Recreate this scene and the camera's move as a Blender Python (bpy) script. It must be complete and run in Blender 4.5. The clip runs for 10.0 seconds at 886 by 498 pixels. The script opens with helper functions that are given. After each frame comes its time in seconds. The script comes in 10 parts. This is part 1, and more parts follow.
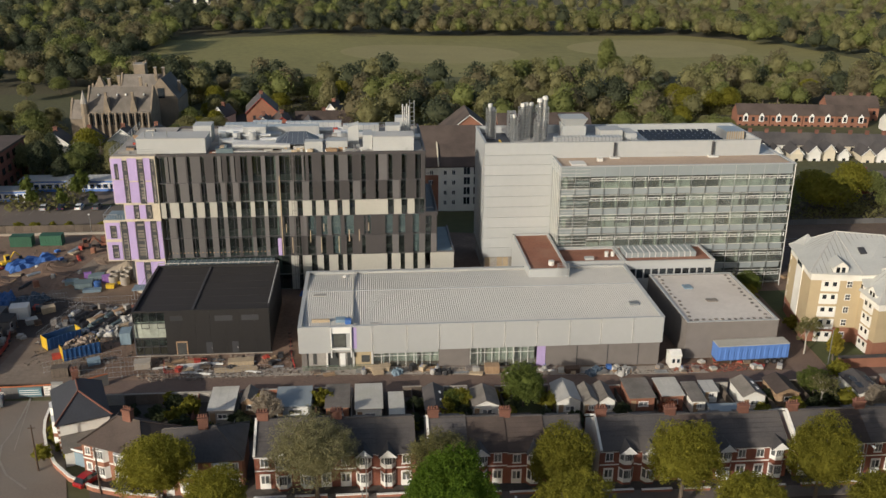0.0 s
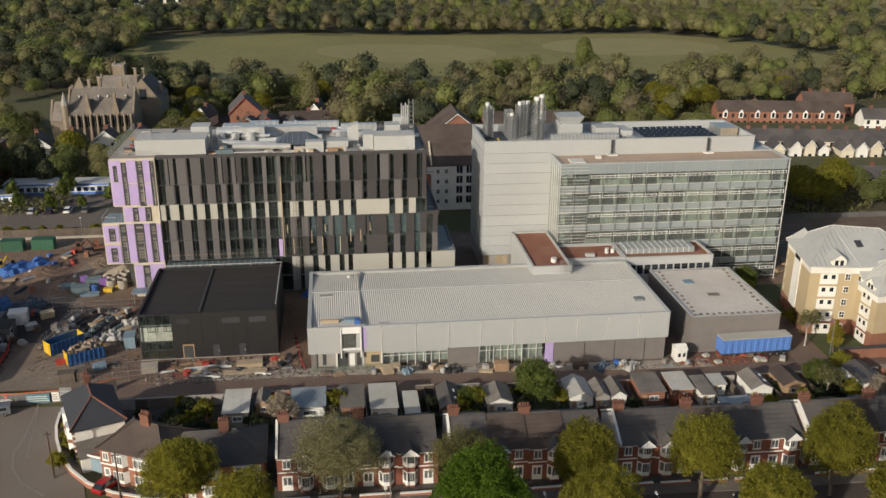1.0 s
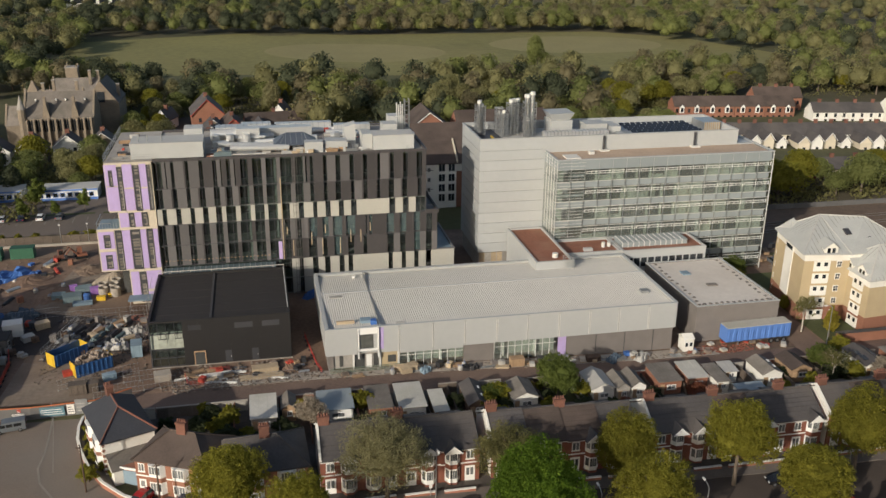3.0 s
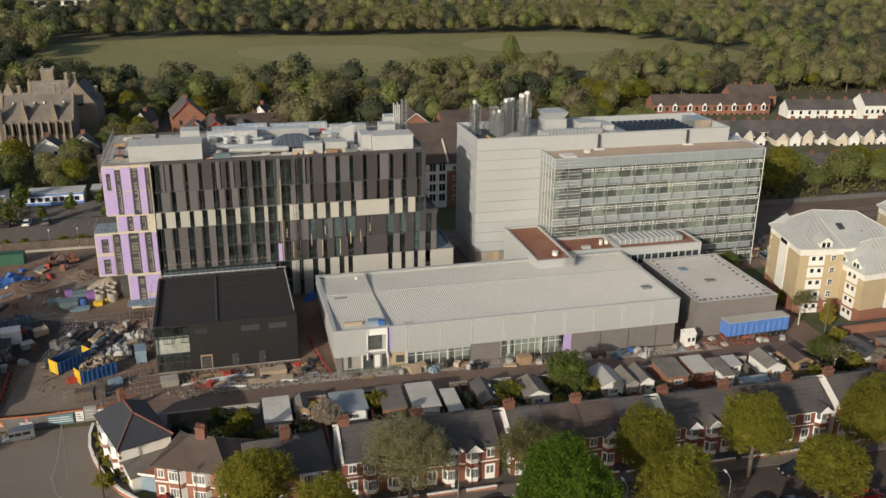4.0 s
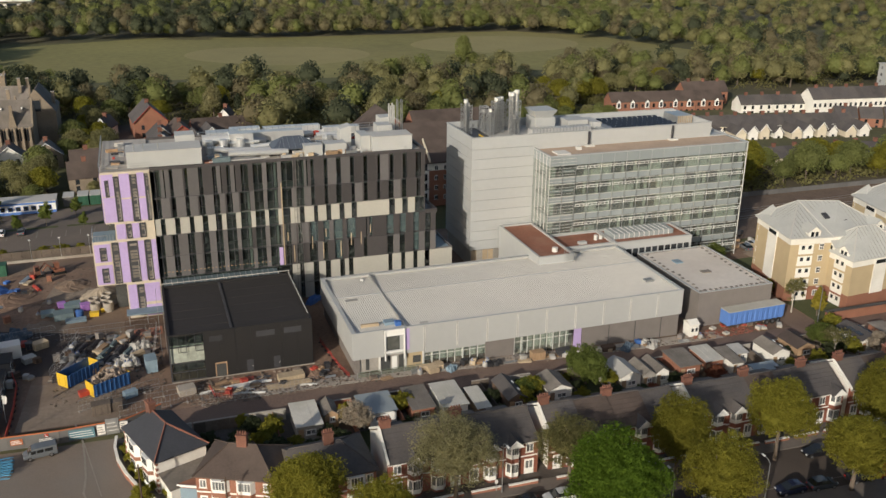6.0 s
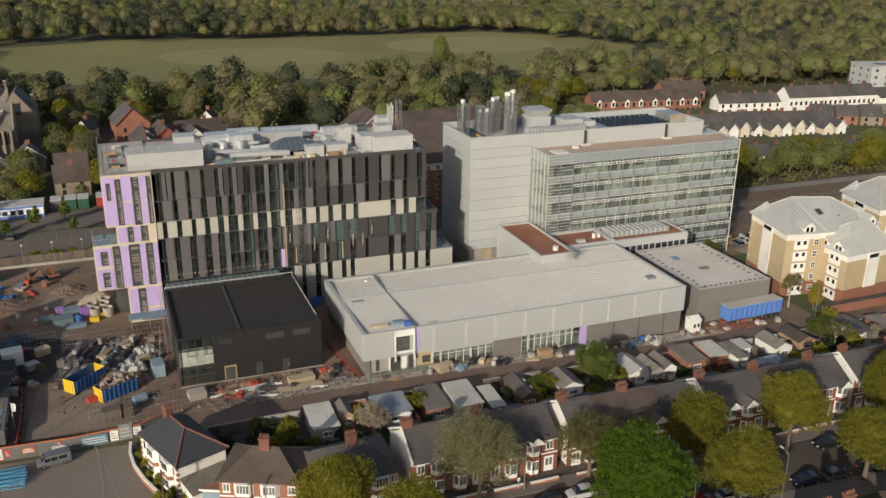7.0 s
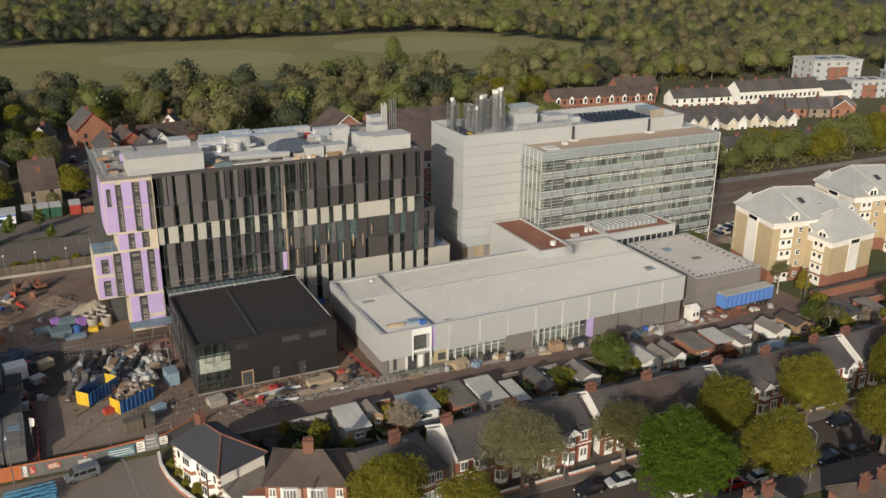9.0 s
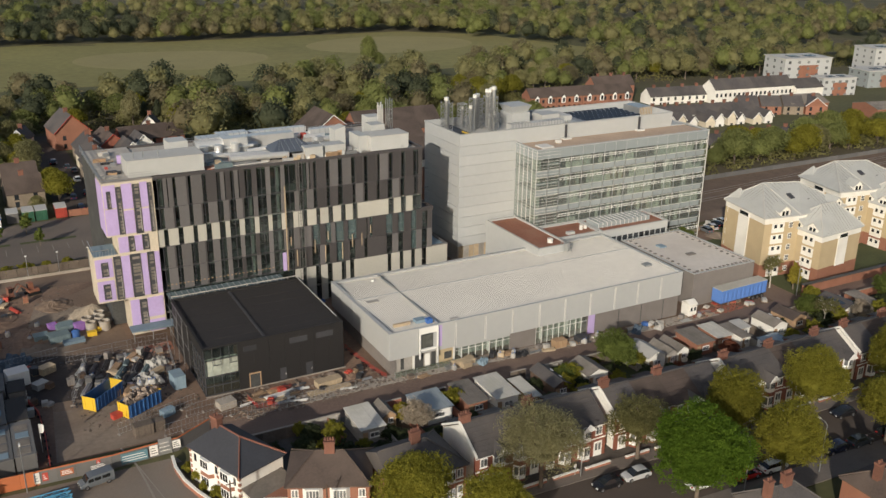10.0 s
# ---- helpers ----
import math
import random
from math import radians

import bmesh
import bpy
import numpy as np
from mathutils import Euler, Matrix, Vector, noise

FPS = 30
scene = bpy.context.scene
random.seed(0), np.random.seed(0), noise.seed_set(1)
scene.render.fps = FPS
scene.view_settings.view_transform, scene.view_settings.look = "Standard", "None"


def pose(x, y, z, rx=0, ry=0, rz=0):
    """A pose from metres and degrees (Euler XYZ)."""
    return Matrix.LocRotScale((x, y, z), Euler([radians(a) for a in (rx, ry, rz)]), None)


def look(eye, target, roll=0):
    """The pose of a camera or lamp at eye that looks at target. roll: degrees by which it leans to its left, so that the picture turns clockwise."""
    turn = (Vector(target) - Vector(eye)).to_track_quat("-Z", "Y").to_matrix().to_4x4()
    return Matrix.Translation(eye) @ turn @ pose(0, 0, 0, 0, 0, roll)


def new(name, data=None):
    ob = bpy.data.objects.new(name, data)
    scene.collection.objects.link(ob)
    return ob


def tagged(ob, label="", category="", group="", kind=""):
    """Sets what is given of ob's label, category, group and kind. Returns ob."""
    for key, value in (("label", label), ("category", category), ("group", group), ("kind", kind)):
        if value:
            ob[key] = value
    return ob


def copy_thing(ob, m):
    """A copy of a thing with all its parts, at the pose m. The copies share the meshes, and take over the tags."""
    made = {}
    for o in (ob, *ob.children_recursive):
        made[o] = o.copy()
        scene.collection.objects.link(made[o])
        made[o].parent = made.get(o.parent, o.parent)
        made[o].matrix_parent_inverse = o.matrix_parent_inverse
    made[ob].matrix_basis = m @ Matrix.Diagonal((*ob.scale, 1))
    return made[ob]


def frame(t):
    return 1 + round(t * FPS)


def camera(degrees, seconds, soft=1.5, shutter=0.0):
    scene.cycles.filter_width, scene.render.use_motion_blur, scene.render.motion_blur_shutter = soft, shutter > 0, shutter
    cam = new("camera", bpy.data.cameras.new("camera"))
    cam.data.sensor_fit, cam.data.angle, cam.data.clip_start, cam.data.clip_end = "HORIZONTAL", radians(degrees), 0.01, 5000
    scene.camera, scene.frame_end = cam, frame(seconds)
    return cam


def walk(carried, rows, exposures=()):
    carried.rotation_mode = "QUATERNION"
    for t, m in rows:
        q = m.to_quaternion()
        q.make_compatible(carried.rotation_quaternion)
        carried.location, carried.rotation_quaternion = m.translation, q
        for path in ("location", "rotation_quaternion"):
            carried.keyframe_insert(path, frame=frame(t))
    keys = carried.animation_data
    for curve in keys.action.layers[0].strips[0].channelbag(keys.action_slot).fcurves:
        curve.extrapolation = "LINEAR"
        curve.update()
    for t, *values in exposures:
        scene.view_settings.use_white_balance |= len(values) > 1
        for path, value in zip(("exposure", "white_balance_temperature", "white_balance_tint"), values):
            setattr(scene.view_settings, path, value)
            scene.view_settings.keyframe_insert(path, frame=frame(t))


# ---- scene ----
cam = camera(52.9, 10.0)
PATH = [
    (0, (0.585, -1.087, 70.829), (0.748, 0.783, 70.137), 0.4),
    (0.5, (-2.795, -0.888, 70.811), (-2.597, 0.977, 70.117), 0.4),
    (1, (-6.322, -0.675, 70.801), (-6.086, 1.186, 70.108), 0.4),
    (1.5, (-9.873, -0.335, 70.762), (-9.599, 1.521, 70.069), 0.4),
    (2, (-13.422, 0.104, 70.722), (-13.109, 1.954, 70.03), 0.4),
    (2.5, (-16.891, 0.667, 70.654), (-16.539, 2.51, 69.961), 0.5),
    (4, (-27.282, 2.612, 70.413), (-26.814, 4.43, 69.722), 0.6),
    (4.5, (-30.615, 3.373, 70.372), (-30.11, 5.181, 69.682), 0.6),
    (5, (-33.973, 4.193, 70.328), (-33.43, 5.99, 69.639), 0.6),
    (5.5, (-37.286, 5.069, 70.266), (-36.707, 6.855, 69.577), 0.6),
    (7, (-47.23, 8.236, 69.97), (-46.545, 9.985, 69.285), 0.7),
    (7.5, (-50.386, 9.319, 69.88), (-49.667, 11.055, 69.195), 0.7),
    (8, (-53.57, 10.498, 69.789), (-52.815, 12.219, 69.105), 0.6),
    (8.5, (-56.727, 11.772, 69.679), (-55.937, 13.477, 68.994), 0.7),
    (9, (-59.847, 13.076, 69.552), (-59.022, 14.765, 68.869), 0.6),
    (9.5, (-62.861, 14.419, 69.436), (-62.0, 16.09, 68.753), 0.7),
    (10, (-65.986, 15.797, 69.358), (-65.091, 17.451, 68.676), 0.7),
]
walk(cam, [(t, look(eye, target, roll)) for t, eye, target, roll in PATH])

# ---------------------------------------------------------------- light
SUN_EL, SUN_AZ = radians(19.6), Vector((-0.714, -0.700, 0.0)).normalized()
sky_world = bpy.data.worlds.new("sky")
scene.world = sky_world
sky_world.use_nodes = True
wn = sky_world.node_tree
sky = wn.nodes.new("ShaderNodeTexSky")
sky.sky_type = "NISHITA"
sky.sun_disc = False
sky.sun_elevation = SUN_EL
sky.sun_rotation = math.atan2(SUN_AZ.x, SUN_AZ.y)
sky.air_density, sky.dust_density, sky.ozone_density = 1.0, 2.2, 0.8
wn.links.new(sky.outputs[0], wn.nodes["Background"].inputs["Color"])
wn.nodes["Background"].inputs["Strength"].default_value = 0.084
sun = new("sun", bpy.data.lights.new("sun", "SUN"))
sun.data.energy, sun.data.angle, sun.data.color = 3.05, radians(0.6), (1.0, 0.92, 0.80)
sun_way = Vector((SUN_AZ.x * math.cos(SUN_EL), SUN_AZ.y * math.cos(SUN_EL), math.sin(SUN_EL)))
sun.matrix_world = look(tuple(sun_way * 300), (0, 0, 0))
scene.view_settings.exposure = 0.32

# ---------------------------------------------------------------- materials
def mat(name, col, rough=0.8, metal=0.0, var=0.2, scale=0.5, fine=8.0, bump=0.0, per=0.0, island=0.0, spec=0.4, stain=None, stain_amount=0.5):
    """A surface whose colour wanders at two scales, with optional relief, stains and piece-to-piece change."""
    m = bpy.data.materials.new(name)
    m.use_nodes = True
    nt = m.node_tree
    b = nt.nodes["Principled BSDF"]
    geo = nt.nodes.new("ShaderNodeNewGeometry")
    n1, n2 = nt.nodes.new("ShaderNodeTexNoise"), nt.nodes.new("ShaderNodeTexNoise")
    n1.inputs["Scale"].default_value, n2.inputs["Scale"].default_value = scale, fine
    n1.inputs["Detail"].default_value, n2.inputs["Detail"].default_value = 5.0, 3.0
    for n in (n1, n2):
        nt.links.new(geo.outputs["Position"], n.inputs["Vector"])
    add = nt.nodes.new("ShaderNodeMath")
    add.operation = "ADD"
    nt.links.new(n1.outputs["Fac"], add.inputs[0])
    nt.links.new(n2.outputs["Fac"], add.inputs[1])
    last = add.outputs[0]
    lo, hi = 0.55, 1.45
    extra = []
    if per:
        info = nt.nodes.new("ShaderNodeObjectInfo")
        extra.append((info.outputs["Random"], per))
    if island:
        extra.append((geo.outputs["Random Per Island"], island))
    ramp = nt.nodes.new("ShaderNodeMapRange")
    ramp.inputs["From Min"].default_value, ramp.inputs["From Max"].default_value = lo, hi
    ramp.inputs["To Min"].default_value, ramp.inputs["To Max"].default_value = 1.0 - var, 1.0 + var
    nt.links.new(last, ramp.inputs["Value"])
    last = ramp.outputs[0]
    for out, amount in extra:
        r = nt.nodes.new("ShaderNodeMapRange")
        r.inputs["To Min"].default_value, r.inputs["To Max"].default_value = 1.0 - amount, 1.0 + amount
        nt.links.new(out, r.inputs["Value"])
        mul = nt.nodes.new("ShaderNodeMath")
        mul.operation = "MULTIPLY"
        nt.links.new(last, mul.inputs[0])
        nt.links.new(r.outputs[0], mul.inputs[1])
        last = mul.outputs[0]
    vm = nt.nodes.new("ShaderNodeVectorMath")
    vm.operation = "SCALE"
    vm.inputs[0].default_value = col
    nt.links.new(last, vm.inputs["Scale"])
    colour = vm.outputs[0]
    if stain:
        n3 = nt.nodes.new("ShaderNodeTexNoise")
        n3.inputs["Scale"].default_value, n3.inputs["Detail"].default_value = scale * 0.45, 6.0
        nt.links.new(geo.outputs["Position"], n3.inputs["Vector"])
        r3 = nt.nodes.new("ShaderNodeMapRange")
        r3.inputs["From Min"].default_value, r3.inputs["From Max"].default_value = 0.45, 0.65
        r3.inputs["To Max"].default_value = stain_amount
        nt.links.new(n3.outputs["Fac"], r3.inputs["Value"])
        mx = nt.nodes.new("ShaderNodeMix")
        mx.data_type = "RGBA"
        nt.links.new(r3.outputs[0], mx.inputs["Factor"])
        nt.links.new(colour, mx.inputs["A"])
        mx.inputs["B"].default_value = (*stain, 1)
        colour = mx.outputs["Result"]
    nt.links.new(colour, b.inputs["Base Color"])
    b.inputs["Roughness"].default_value, b.inputs["Metallic"].default_value = rough, metal
    b.inputs["Specular IOR Level"].default_value = spec
    if bump:
        bp = nt.nodes.new("ShaderNodeBump")
        bp.inputs["Strength"].default_value, bp.inputs["Distance"].default_value = bump, 0.05
        nt.links.new(n2.outputs["Fac"], bp.inputs["Height"])
        nt.links.new(bp.outputs[0], b.inputs["Normal"])
    return m


def glass(name, tint, clear=0.6, rough=0.03):
    """Thin architectural glass: part see-through, part mirror by Fresnel."""
    m = bpy.data.materials.new(name)
    m.use_nodes = True
    nt = m.node_tree
    nt.nodes.remove(nt.nodes["Principled BSDF"])
    tr, gl, df = (nt.nodes.new("ShaderNodeBsdf" + k) for k in ("Transparent", "Glossy", "Diffuse"))
    tr.inputs["Color"].default_value = (*tint, 1)
    df.inputs["Color"].default_value = (*[c * 0.35 for c in tint], 1)
    gl.inputs["Roughness"].default_value = rough
    lw = nt.nodes.new("ShaderNodeLayerWeight")
    lw.inputs["Blend"].default_value = 0.5
    pw = nt.nodes.new("ShaderNodeMath")
    pw.operation = "POWER"
    pw.inputs[1].default_value = 4.0
    fr = nt.nodes.new("ShaderNodeMapRange")
    fr.inputs["To Min"].default_value, fr.inputs["To Max"].default_value = 0.07, 0.9
    nt.links.new(lw.outputs["Facing"], pw.inputs[0])
    nt.links.new(pw.outputs[0], fr.inputs["Value"])
    a, b = nt.nodes.new("ShaderNodeMixShader"), nt.nodes.new("ShaderNodeMixShader")
    a.inputs[0].default_value = 1.0 - clear
    nt.links.new(tr.outputs[0], a.inputs[1])
    nt.links.new(df.outputs[0], a.inputs[2])
    nt.links.new(fr.outputs[0], b.inputs[0])
    nt.links.new(a.outputs[0], b.inputs[1])
    nt.links.new(gl.outputs[0], b.inputs[2])
    nt.links.new(b.outputs[0], nt.nodes["Material Output"].inputs["Surface"])
    return m


M = {}
def mk(key, *a, **k):
    M[key] = mat(key, *a, **k)


mk("grass", (0.085, 0.082, 0.036), 0.95, var=0.35, scale=0.03, fine=0.6, bump=0.3, stain=(0.10, 0.10, 0.035), stain_amount=0.6)
mk("field", (0.192, 0.178, 0.062), 0.95, var=0.26, scale=0.012, fine=0.25, stain=(0.228, 0.195, 0.078), stain_amount=0.5)
mk("litter", (0.085, 0.074, 0.040), 0.95, var=0.4, scale=0.05, fine=0.8, bump=0.5, stain=(0.060, 0.066, 0.028), stain_amount=0.7)
mk("lawn", (0.066, 0.076, 0.028), 0.95, var=0.35, scale=0.2, fine=3.0)
mk("pitch", (0.245, 0.215, 0.092), 0.95, var=0.12, scale=0.05, fine=0.5)
mk("scrub", (0.09, 0.075, 0.045), 0.95, var=0.4, scale=0.08, fine=1.2, bump=0.5)
mk("dirt", (0.205, 0.135, 0.095), 0.95, var=0.35, scale=0.12, fine=1.6, bump=0.5, stain=(0.07, 0.044, 0.032), stain_amount=0.75)
mk("mud_track", (0.21, 0.15, 0.105), 0.9, var=0.3, scale=0.15, fine=2.0, bump=0.4, stain=(0.12, 0.08, 0.06), stain_amount=0.6)
mk("lane", (0.155, 0.105, 0.082), 0.9, var=0.3, scale=0.2, fine=2.5, bump=0.3, stain=(0.20, 0.14, 0.105), stain_amount=0.6)
mk("concrete", (0.36, 0.32, 0.27), 0.85, var=0.2, scale=0.3, fine=3.0, stain=(0.24, 0.19, 0.15), stain_amount=0.6)
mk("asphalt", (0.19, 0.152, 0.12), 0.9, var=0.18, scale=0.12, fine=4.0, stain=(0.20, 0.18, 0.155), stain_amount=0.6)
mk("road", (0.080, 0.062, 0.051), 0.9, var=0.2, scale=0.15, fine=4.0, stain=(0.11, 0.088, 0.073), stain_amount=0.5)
mk("paving", (0.17, 0.145, 0.125), 0.9, var=0.2, scale=0.4, fine=4.0)
mk("carpark", (0.150, 0.122, 0.100), 0.9, var=0.15, scale=0.1, fine=2.0, stain=(0.105, 0.09, 0.08), stain_amount=0.8)
mk("yard", (0.09, 0.078, 0.068), 0.95, var=0.35, scale=0.4, fine=2.0)
mk("paint", (0.24, 0.215, 0.18), 0.7, var=0.2, scale=0.8)
mk("charcoal", (0.056, 0.051, 0.051), 0.55, var=0.10, scale=0.25, fine=2.0, per=0.16)
mk("charcoal_light", (0.120, 0.113, 0.112), 0.5, var=0.10, scale=0.25, fine=2.0, per=0.14)
mk("beige", (0.40, 0.385, 0.335), 0.7, var=0.07, scale=0.3, fine=2.0, per=0.07)
mk("purple", (0.44, 0.34, 0.58), 0.75, var=0.08, scale=0.6, fine=3.0, per=0.05)
mk("ply", (0.55, 0.48, 0.37), 0.8, var=0.12, scale=0.6, fine=3.0)
mk("slab", (0.22, 0.225, 0.205), 0.9, var=0.12)
# near-black: the darkness of unlit rooms is put into this colour
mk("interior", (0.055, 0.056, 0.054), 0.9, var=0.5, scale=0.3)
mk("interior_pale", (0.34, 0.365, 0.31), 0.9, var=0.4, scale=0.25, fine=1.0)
mk("black_clad", (0.020, 0.019, 0.019), 0.55, var=0.06, scale=0.3, fine=2.0, per=0.03)
mk("black_roof", (0.030, 0.027, 0.026), 0.75, var=0.14, scale=0.2, fine=1.5)
mk("membrane_grey", (0.46, 0.45, 0.42), 0.7, var=0.08, scale=0.15, fine=1.5)
mk("clad_grey", (0.40, 0.405, 0.395), 0.5, var=0.04, scale=0.15, fine=1.0, per=0.03, spec=0.4)
mk("clad_pale", (0.415, 0.425, 0.42), 0.5, var=0.05, scale=0.12, fine=0.8, per=0.03)
mk("seam_roof", (0.60, 0.575, 0.52), 0.6, var=0.06, scale=0.12, fine=0.8, spec=0.25)
mk("brick_grey", (0.185, 0.165, 0.15), 0.85, var=0.15, scale=0.5, fine=9.0, per=0.06)
mk("white_metal", (0.62, 0.61, 0.57), 0.45, var=0.06, per=0.08)
mk("galv", (0.42, 0.43, 0.43), 0.35, metal=0.7, var=0.15, per=0.15)
mk("duct", (0.62, 0.62, 0.60), 0.32, metal=0.45, var=0.12, per=0.1)
mk("plant_white", (0.43, 0.435, 0.42), 0.55, var=0.08, scale=0.5, per=0.08)
mk("dark_metal", (0.05, 0.05, 0.055), 0.5, var=0.15)
mk("solar", (0.022, 0.026, 0.032), 0.25, var=0.1, per=0.2, spec=0.6)
mk("red_roof", (0.25, 0.105, 0.065), 0.9, var=0.25, scale=0.3, fine=2.0, stain=(0.33, 0.19, 0.13), stain_amount=0.5)
mk("tan_roof", (0.45, 0.34, 0.25), 0.9, var=0.15, scale=0.2, fine=1.5)
mk("stone_roof", (0.62, 0.57, 0.51), 0.9, var=0.10, scale=0.2, fine=1.2, stain=(0.52, 0.46, 0.40), stain_amount=0.5)
mk("spandrel", (0.27, 0.30, 0.305), 0.25, var=0.06, per=0.05, spec=0.6)
mk("brick_red", (0.22, 0.08, 0.052), 0.85, var=0.25, scale=0.6, fine=9.0, per=0.1, stain=(0.20, 0.075, 0.05), stain_amount=0.5)
mk("brick_orange", (0.26, 0.118, 0.075), 0.85, var=0.2, scale=0.4, fine=8.0, per=0.1)
mk("brick_buff", (0.44, 0.35, 0.215), 0.85, var=0.10, scale=0.4, fine=8.0, per=0.05)
mk("stone", (0.235, 0.19, 0.14), 0.9, var=0.3, scale=0.4, fine=3.0)
mk("slate", (0.075, 0.068, 0.066), 0.7, var=0.28, scale=0.35, fine=3.5, per=0.18, bump=0.3, stain=(0.125, 0.108, 0.095), stain_amount=0.6)
mk("slate_blue", (0.055, 0.057, 0.065), 0.6, var=0.2, scale=0.4, fine=3.5, per=0.12, bump=0.3)
mk("tile_brown", (0.074, 0.055, 0.046), 0.85, var=0.25, scale=0.4, fine=4.0, per=0.15, bump=0.3, stain=(0.12, 0.092, 0.075), stain_amount=0.6)
mk("tile_grey_green", (0.40, 0.405, 0.385), 0.8, var=0.12, scale=0.3, fine=4.0, per=0.04, bump=0.2)
mk("canopy", (0.085, 0.10, 0.125), 0.45, var=0.12, scale=0.5, fine=3.0)
mk("tile_seam", (0.25, 0.25, 0.225), 0.8, var=0.1)
mk("net_blue", (0.075, 0.105, 0.14), 0.85, var=0.3, scale=0.8, fine=5.0)
# darker twin of interior_pale, the dimness of rooms put into its colour
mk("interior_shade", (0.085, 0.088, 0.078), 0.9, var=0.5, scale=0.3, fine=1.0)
mk("earth_pale", (0.235, 0.185, 0.14), 0.92, var=0.25, scale=0.2, fine=1.5, bump=0.3, stain=(0.16, 0.115, 0.085), stain_amount=0.6)
mk("chimney_brick", (0.165, 0.075, 0.052), 0.9, var=0.3, scale=0.8, fine=8.0, per=0.2)
mk("roof_tan", (0.42, 0.385, 0.34), 0.95, var=0.22, scale=0.3, fine=1.5, spec=0.2, stain=(0.25, 0.22, 0.185), stain_amount=0.6)
mk("ridge_red", (0.20, 0.085, 0.06), 0.85, var=0.2, per=0.15)
mk("render_white", (0.74, 0.72, 0.66), 0.85, var=0.07, scale=0.5, fine=2.5, stain=(0.60, 0.57, 0.50), stain_amount=0.5)
mk("render_cream", (0.62, 0.55, 0.42), 0.85, var=0.08, scale=0.5, fine=2.5, per=0.1)
mk("frame_white", (0.78, 0.77, 0.73), 0.5, var=0.04)
mk("felt", (0.20, 0.175, 0.15), 0.9, var=0.25, scale=0.6, fine=3.0, per=0.2, stain=(0.12, 0.11, 0.09), stain_amount=0.6)
mk("sheet_pale", (0.50, 0.475, 0.42), 0.75, var=0.15, scale=0.5, fine=3.0, per=0.1, stain=(0.40, 0.385, 0.31), stain_amount=0.6)
mk("timber", (0.33, 0.22, 0.13), 0.85, var=0.25, scale=0.8, fine=5.0, per=0.2)
mk("timber_pale", (0.42, 0.33, 0.22), 0.85, var=0.2, scale=0.8, fine=5.0, per=0.15)
mk("hoard_grey", (0.13, 0.125, 0.12), 0.7, var=0.12, per=0.12)
mk("hoard_orange", (0.42, 0.13, 0.05), 0.7, var=0.15, per=0.1)
mk("sign_white", (0.70, 0.68, 0.64), 0.6, var=0.05)
mk("sign_teal", (0.10, 0.20, 0.24), 0.6, var=0.1)
mk("barrier_red", (0.40, 0.06, 0.04), 0.6, var=0.2, per=0.2)
mk("mesh_orange", (0.34, 0.045, 0.035), 0.8, var=0.2)
mk("skip_yellow", (0.64, 0.42, 0.035), 0.5, var=0.12, per=0.1)
mk("skip_blue", (0.035, 0.105, 0.26), 0.5, var=0.2, per=0.15)
mk("tarp_blue", (0.05, 0.13, 0.36), 0.55, var=0.2, scale=0.8, per=0.2)
mk("trailer_blue", (0.10, 0.21, 0.52), 0.5, var=0.08, scale=1.0)
mk("pale_blue", (0.19, 0.26, 0.31), 0.7, var=0.2, per=0.2)
mk("teal_box", (0.15, 0.20, 0.21), 0.7, var=0.2, per=0.2)
mk("container_green", (0.03, 0.10, 0.06), 0.6, var=0.2, per=0.2)
mk("purple_dark", (0.32, 0.16, 0.44), 0.7, var=0.1)
mk("rubble", (0.20, 0.158, 0.125), 0.95, var=0.3, per=0.4, island=0.45)
mk("gravel_heap", (0.33, 0.27, 0.20), 0.95, var=0.3, scale=0.6, fine=3.0, bump=0.6)
mk("wrap", (0.37, 0.355, 0.325), 0.5, var=0.15, per=0.2)
mk("black_plastic", (0.03, 0.03, 0.033), 0.5, var=0.2, per=0.3)
mk("wood_dark", (0.10, 0.065, 0.045), 0.85, var=0.25, per=0.25)
mk("fence_wood", (0.12, 0.095, 0.075), 0.9, var=0.3, scale=0.8, fine=4.0, per=0.25)
mk("block_wall", (0.30, 0.28, 0.25), 0.9, var=0.2, scale=0.6, fine=4.0, per=0.15)
mk("garden_brick", (0.30, 0.13, 0.085), 0.9, var=0.25, scale=0.6, fine=6.0, per=0.15)
mk("bark", (0.14, 0.11, 0.085), 0.95, var=0.3, scale=1.0, fine=6.0, bump=0.4)
mk("bark_pale", (0.42, 0.38, 0.32), 0.9, var=0.3, scale=1.0, fine=6.0)
mk("tyre", (0.018, 0.018, 0.018), 0.85, var=0.2)
mk("rim", (0.35, 0.35, 0.36), 0.3, metal=0.8, var=0.1)
mk("car_glass", (0.015, 0.018, 0.02), 0.06, var=0.05, spec=0.7)
mk("lamp_red", (0.35, 0.02, 0.015), 0.3, var=0.05)
mk("lamp_clear", (0.65, 0.65, 0.62), 0.2, var=0.05)
mk("window_net", (0.15, 0.155, 0.155), 0.12, var=0.3, scale=0.8, fine=3.0, per=0.6, spec=0.6)
mk("dark_earth", (0.040, 0.030, 0.026), 0.8, var=0.35, scale=0.2, fine=2.0, bump=0.3, stain=(0.062, 0.048, 0.04), stain_amount=0.5)
mk("rail_green", (0.115, 0.155, 0.115), 0.7, var=0.2)
mk("window_dark", (0.022, 0.026, 0.03), 0.06, var=0.15, per=0.5, spec=0.7)
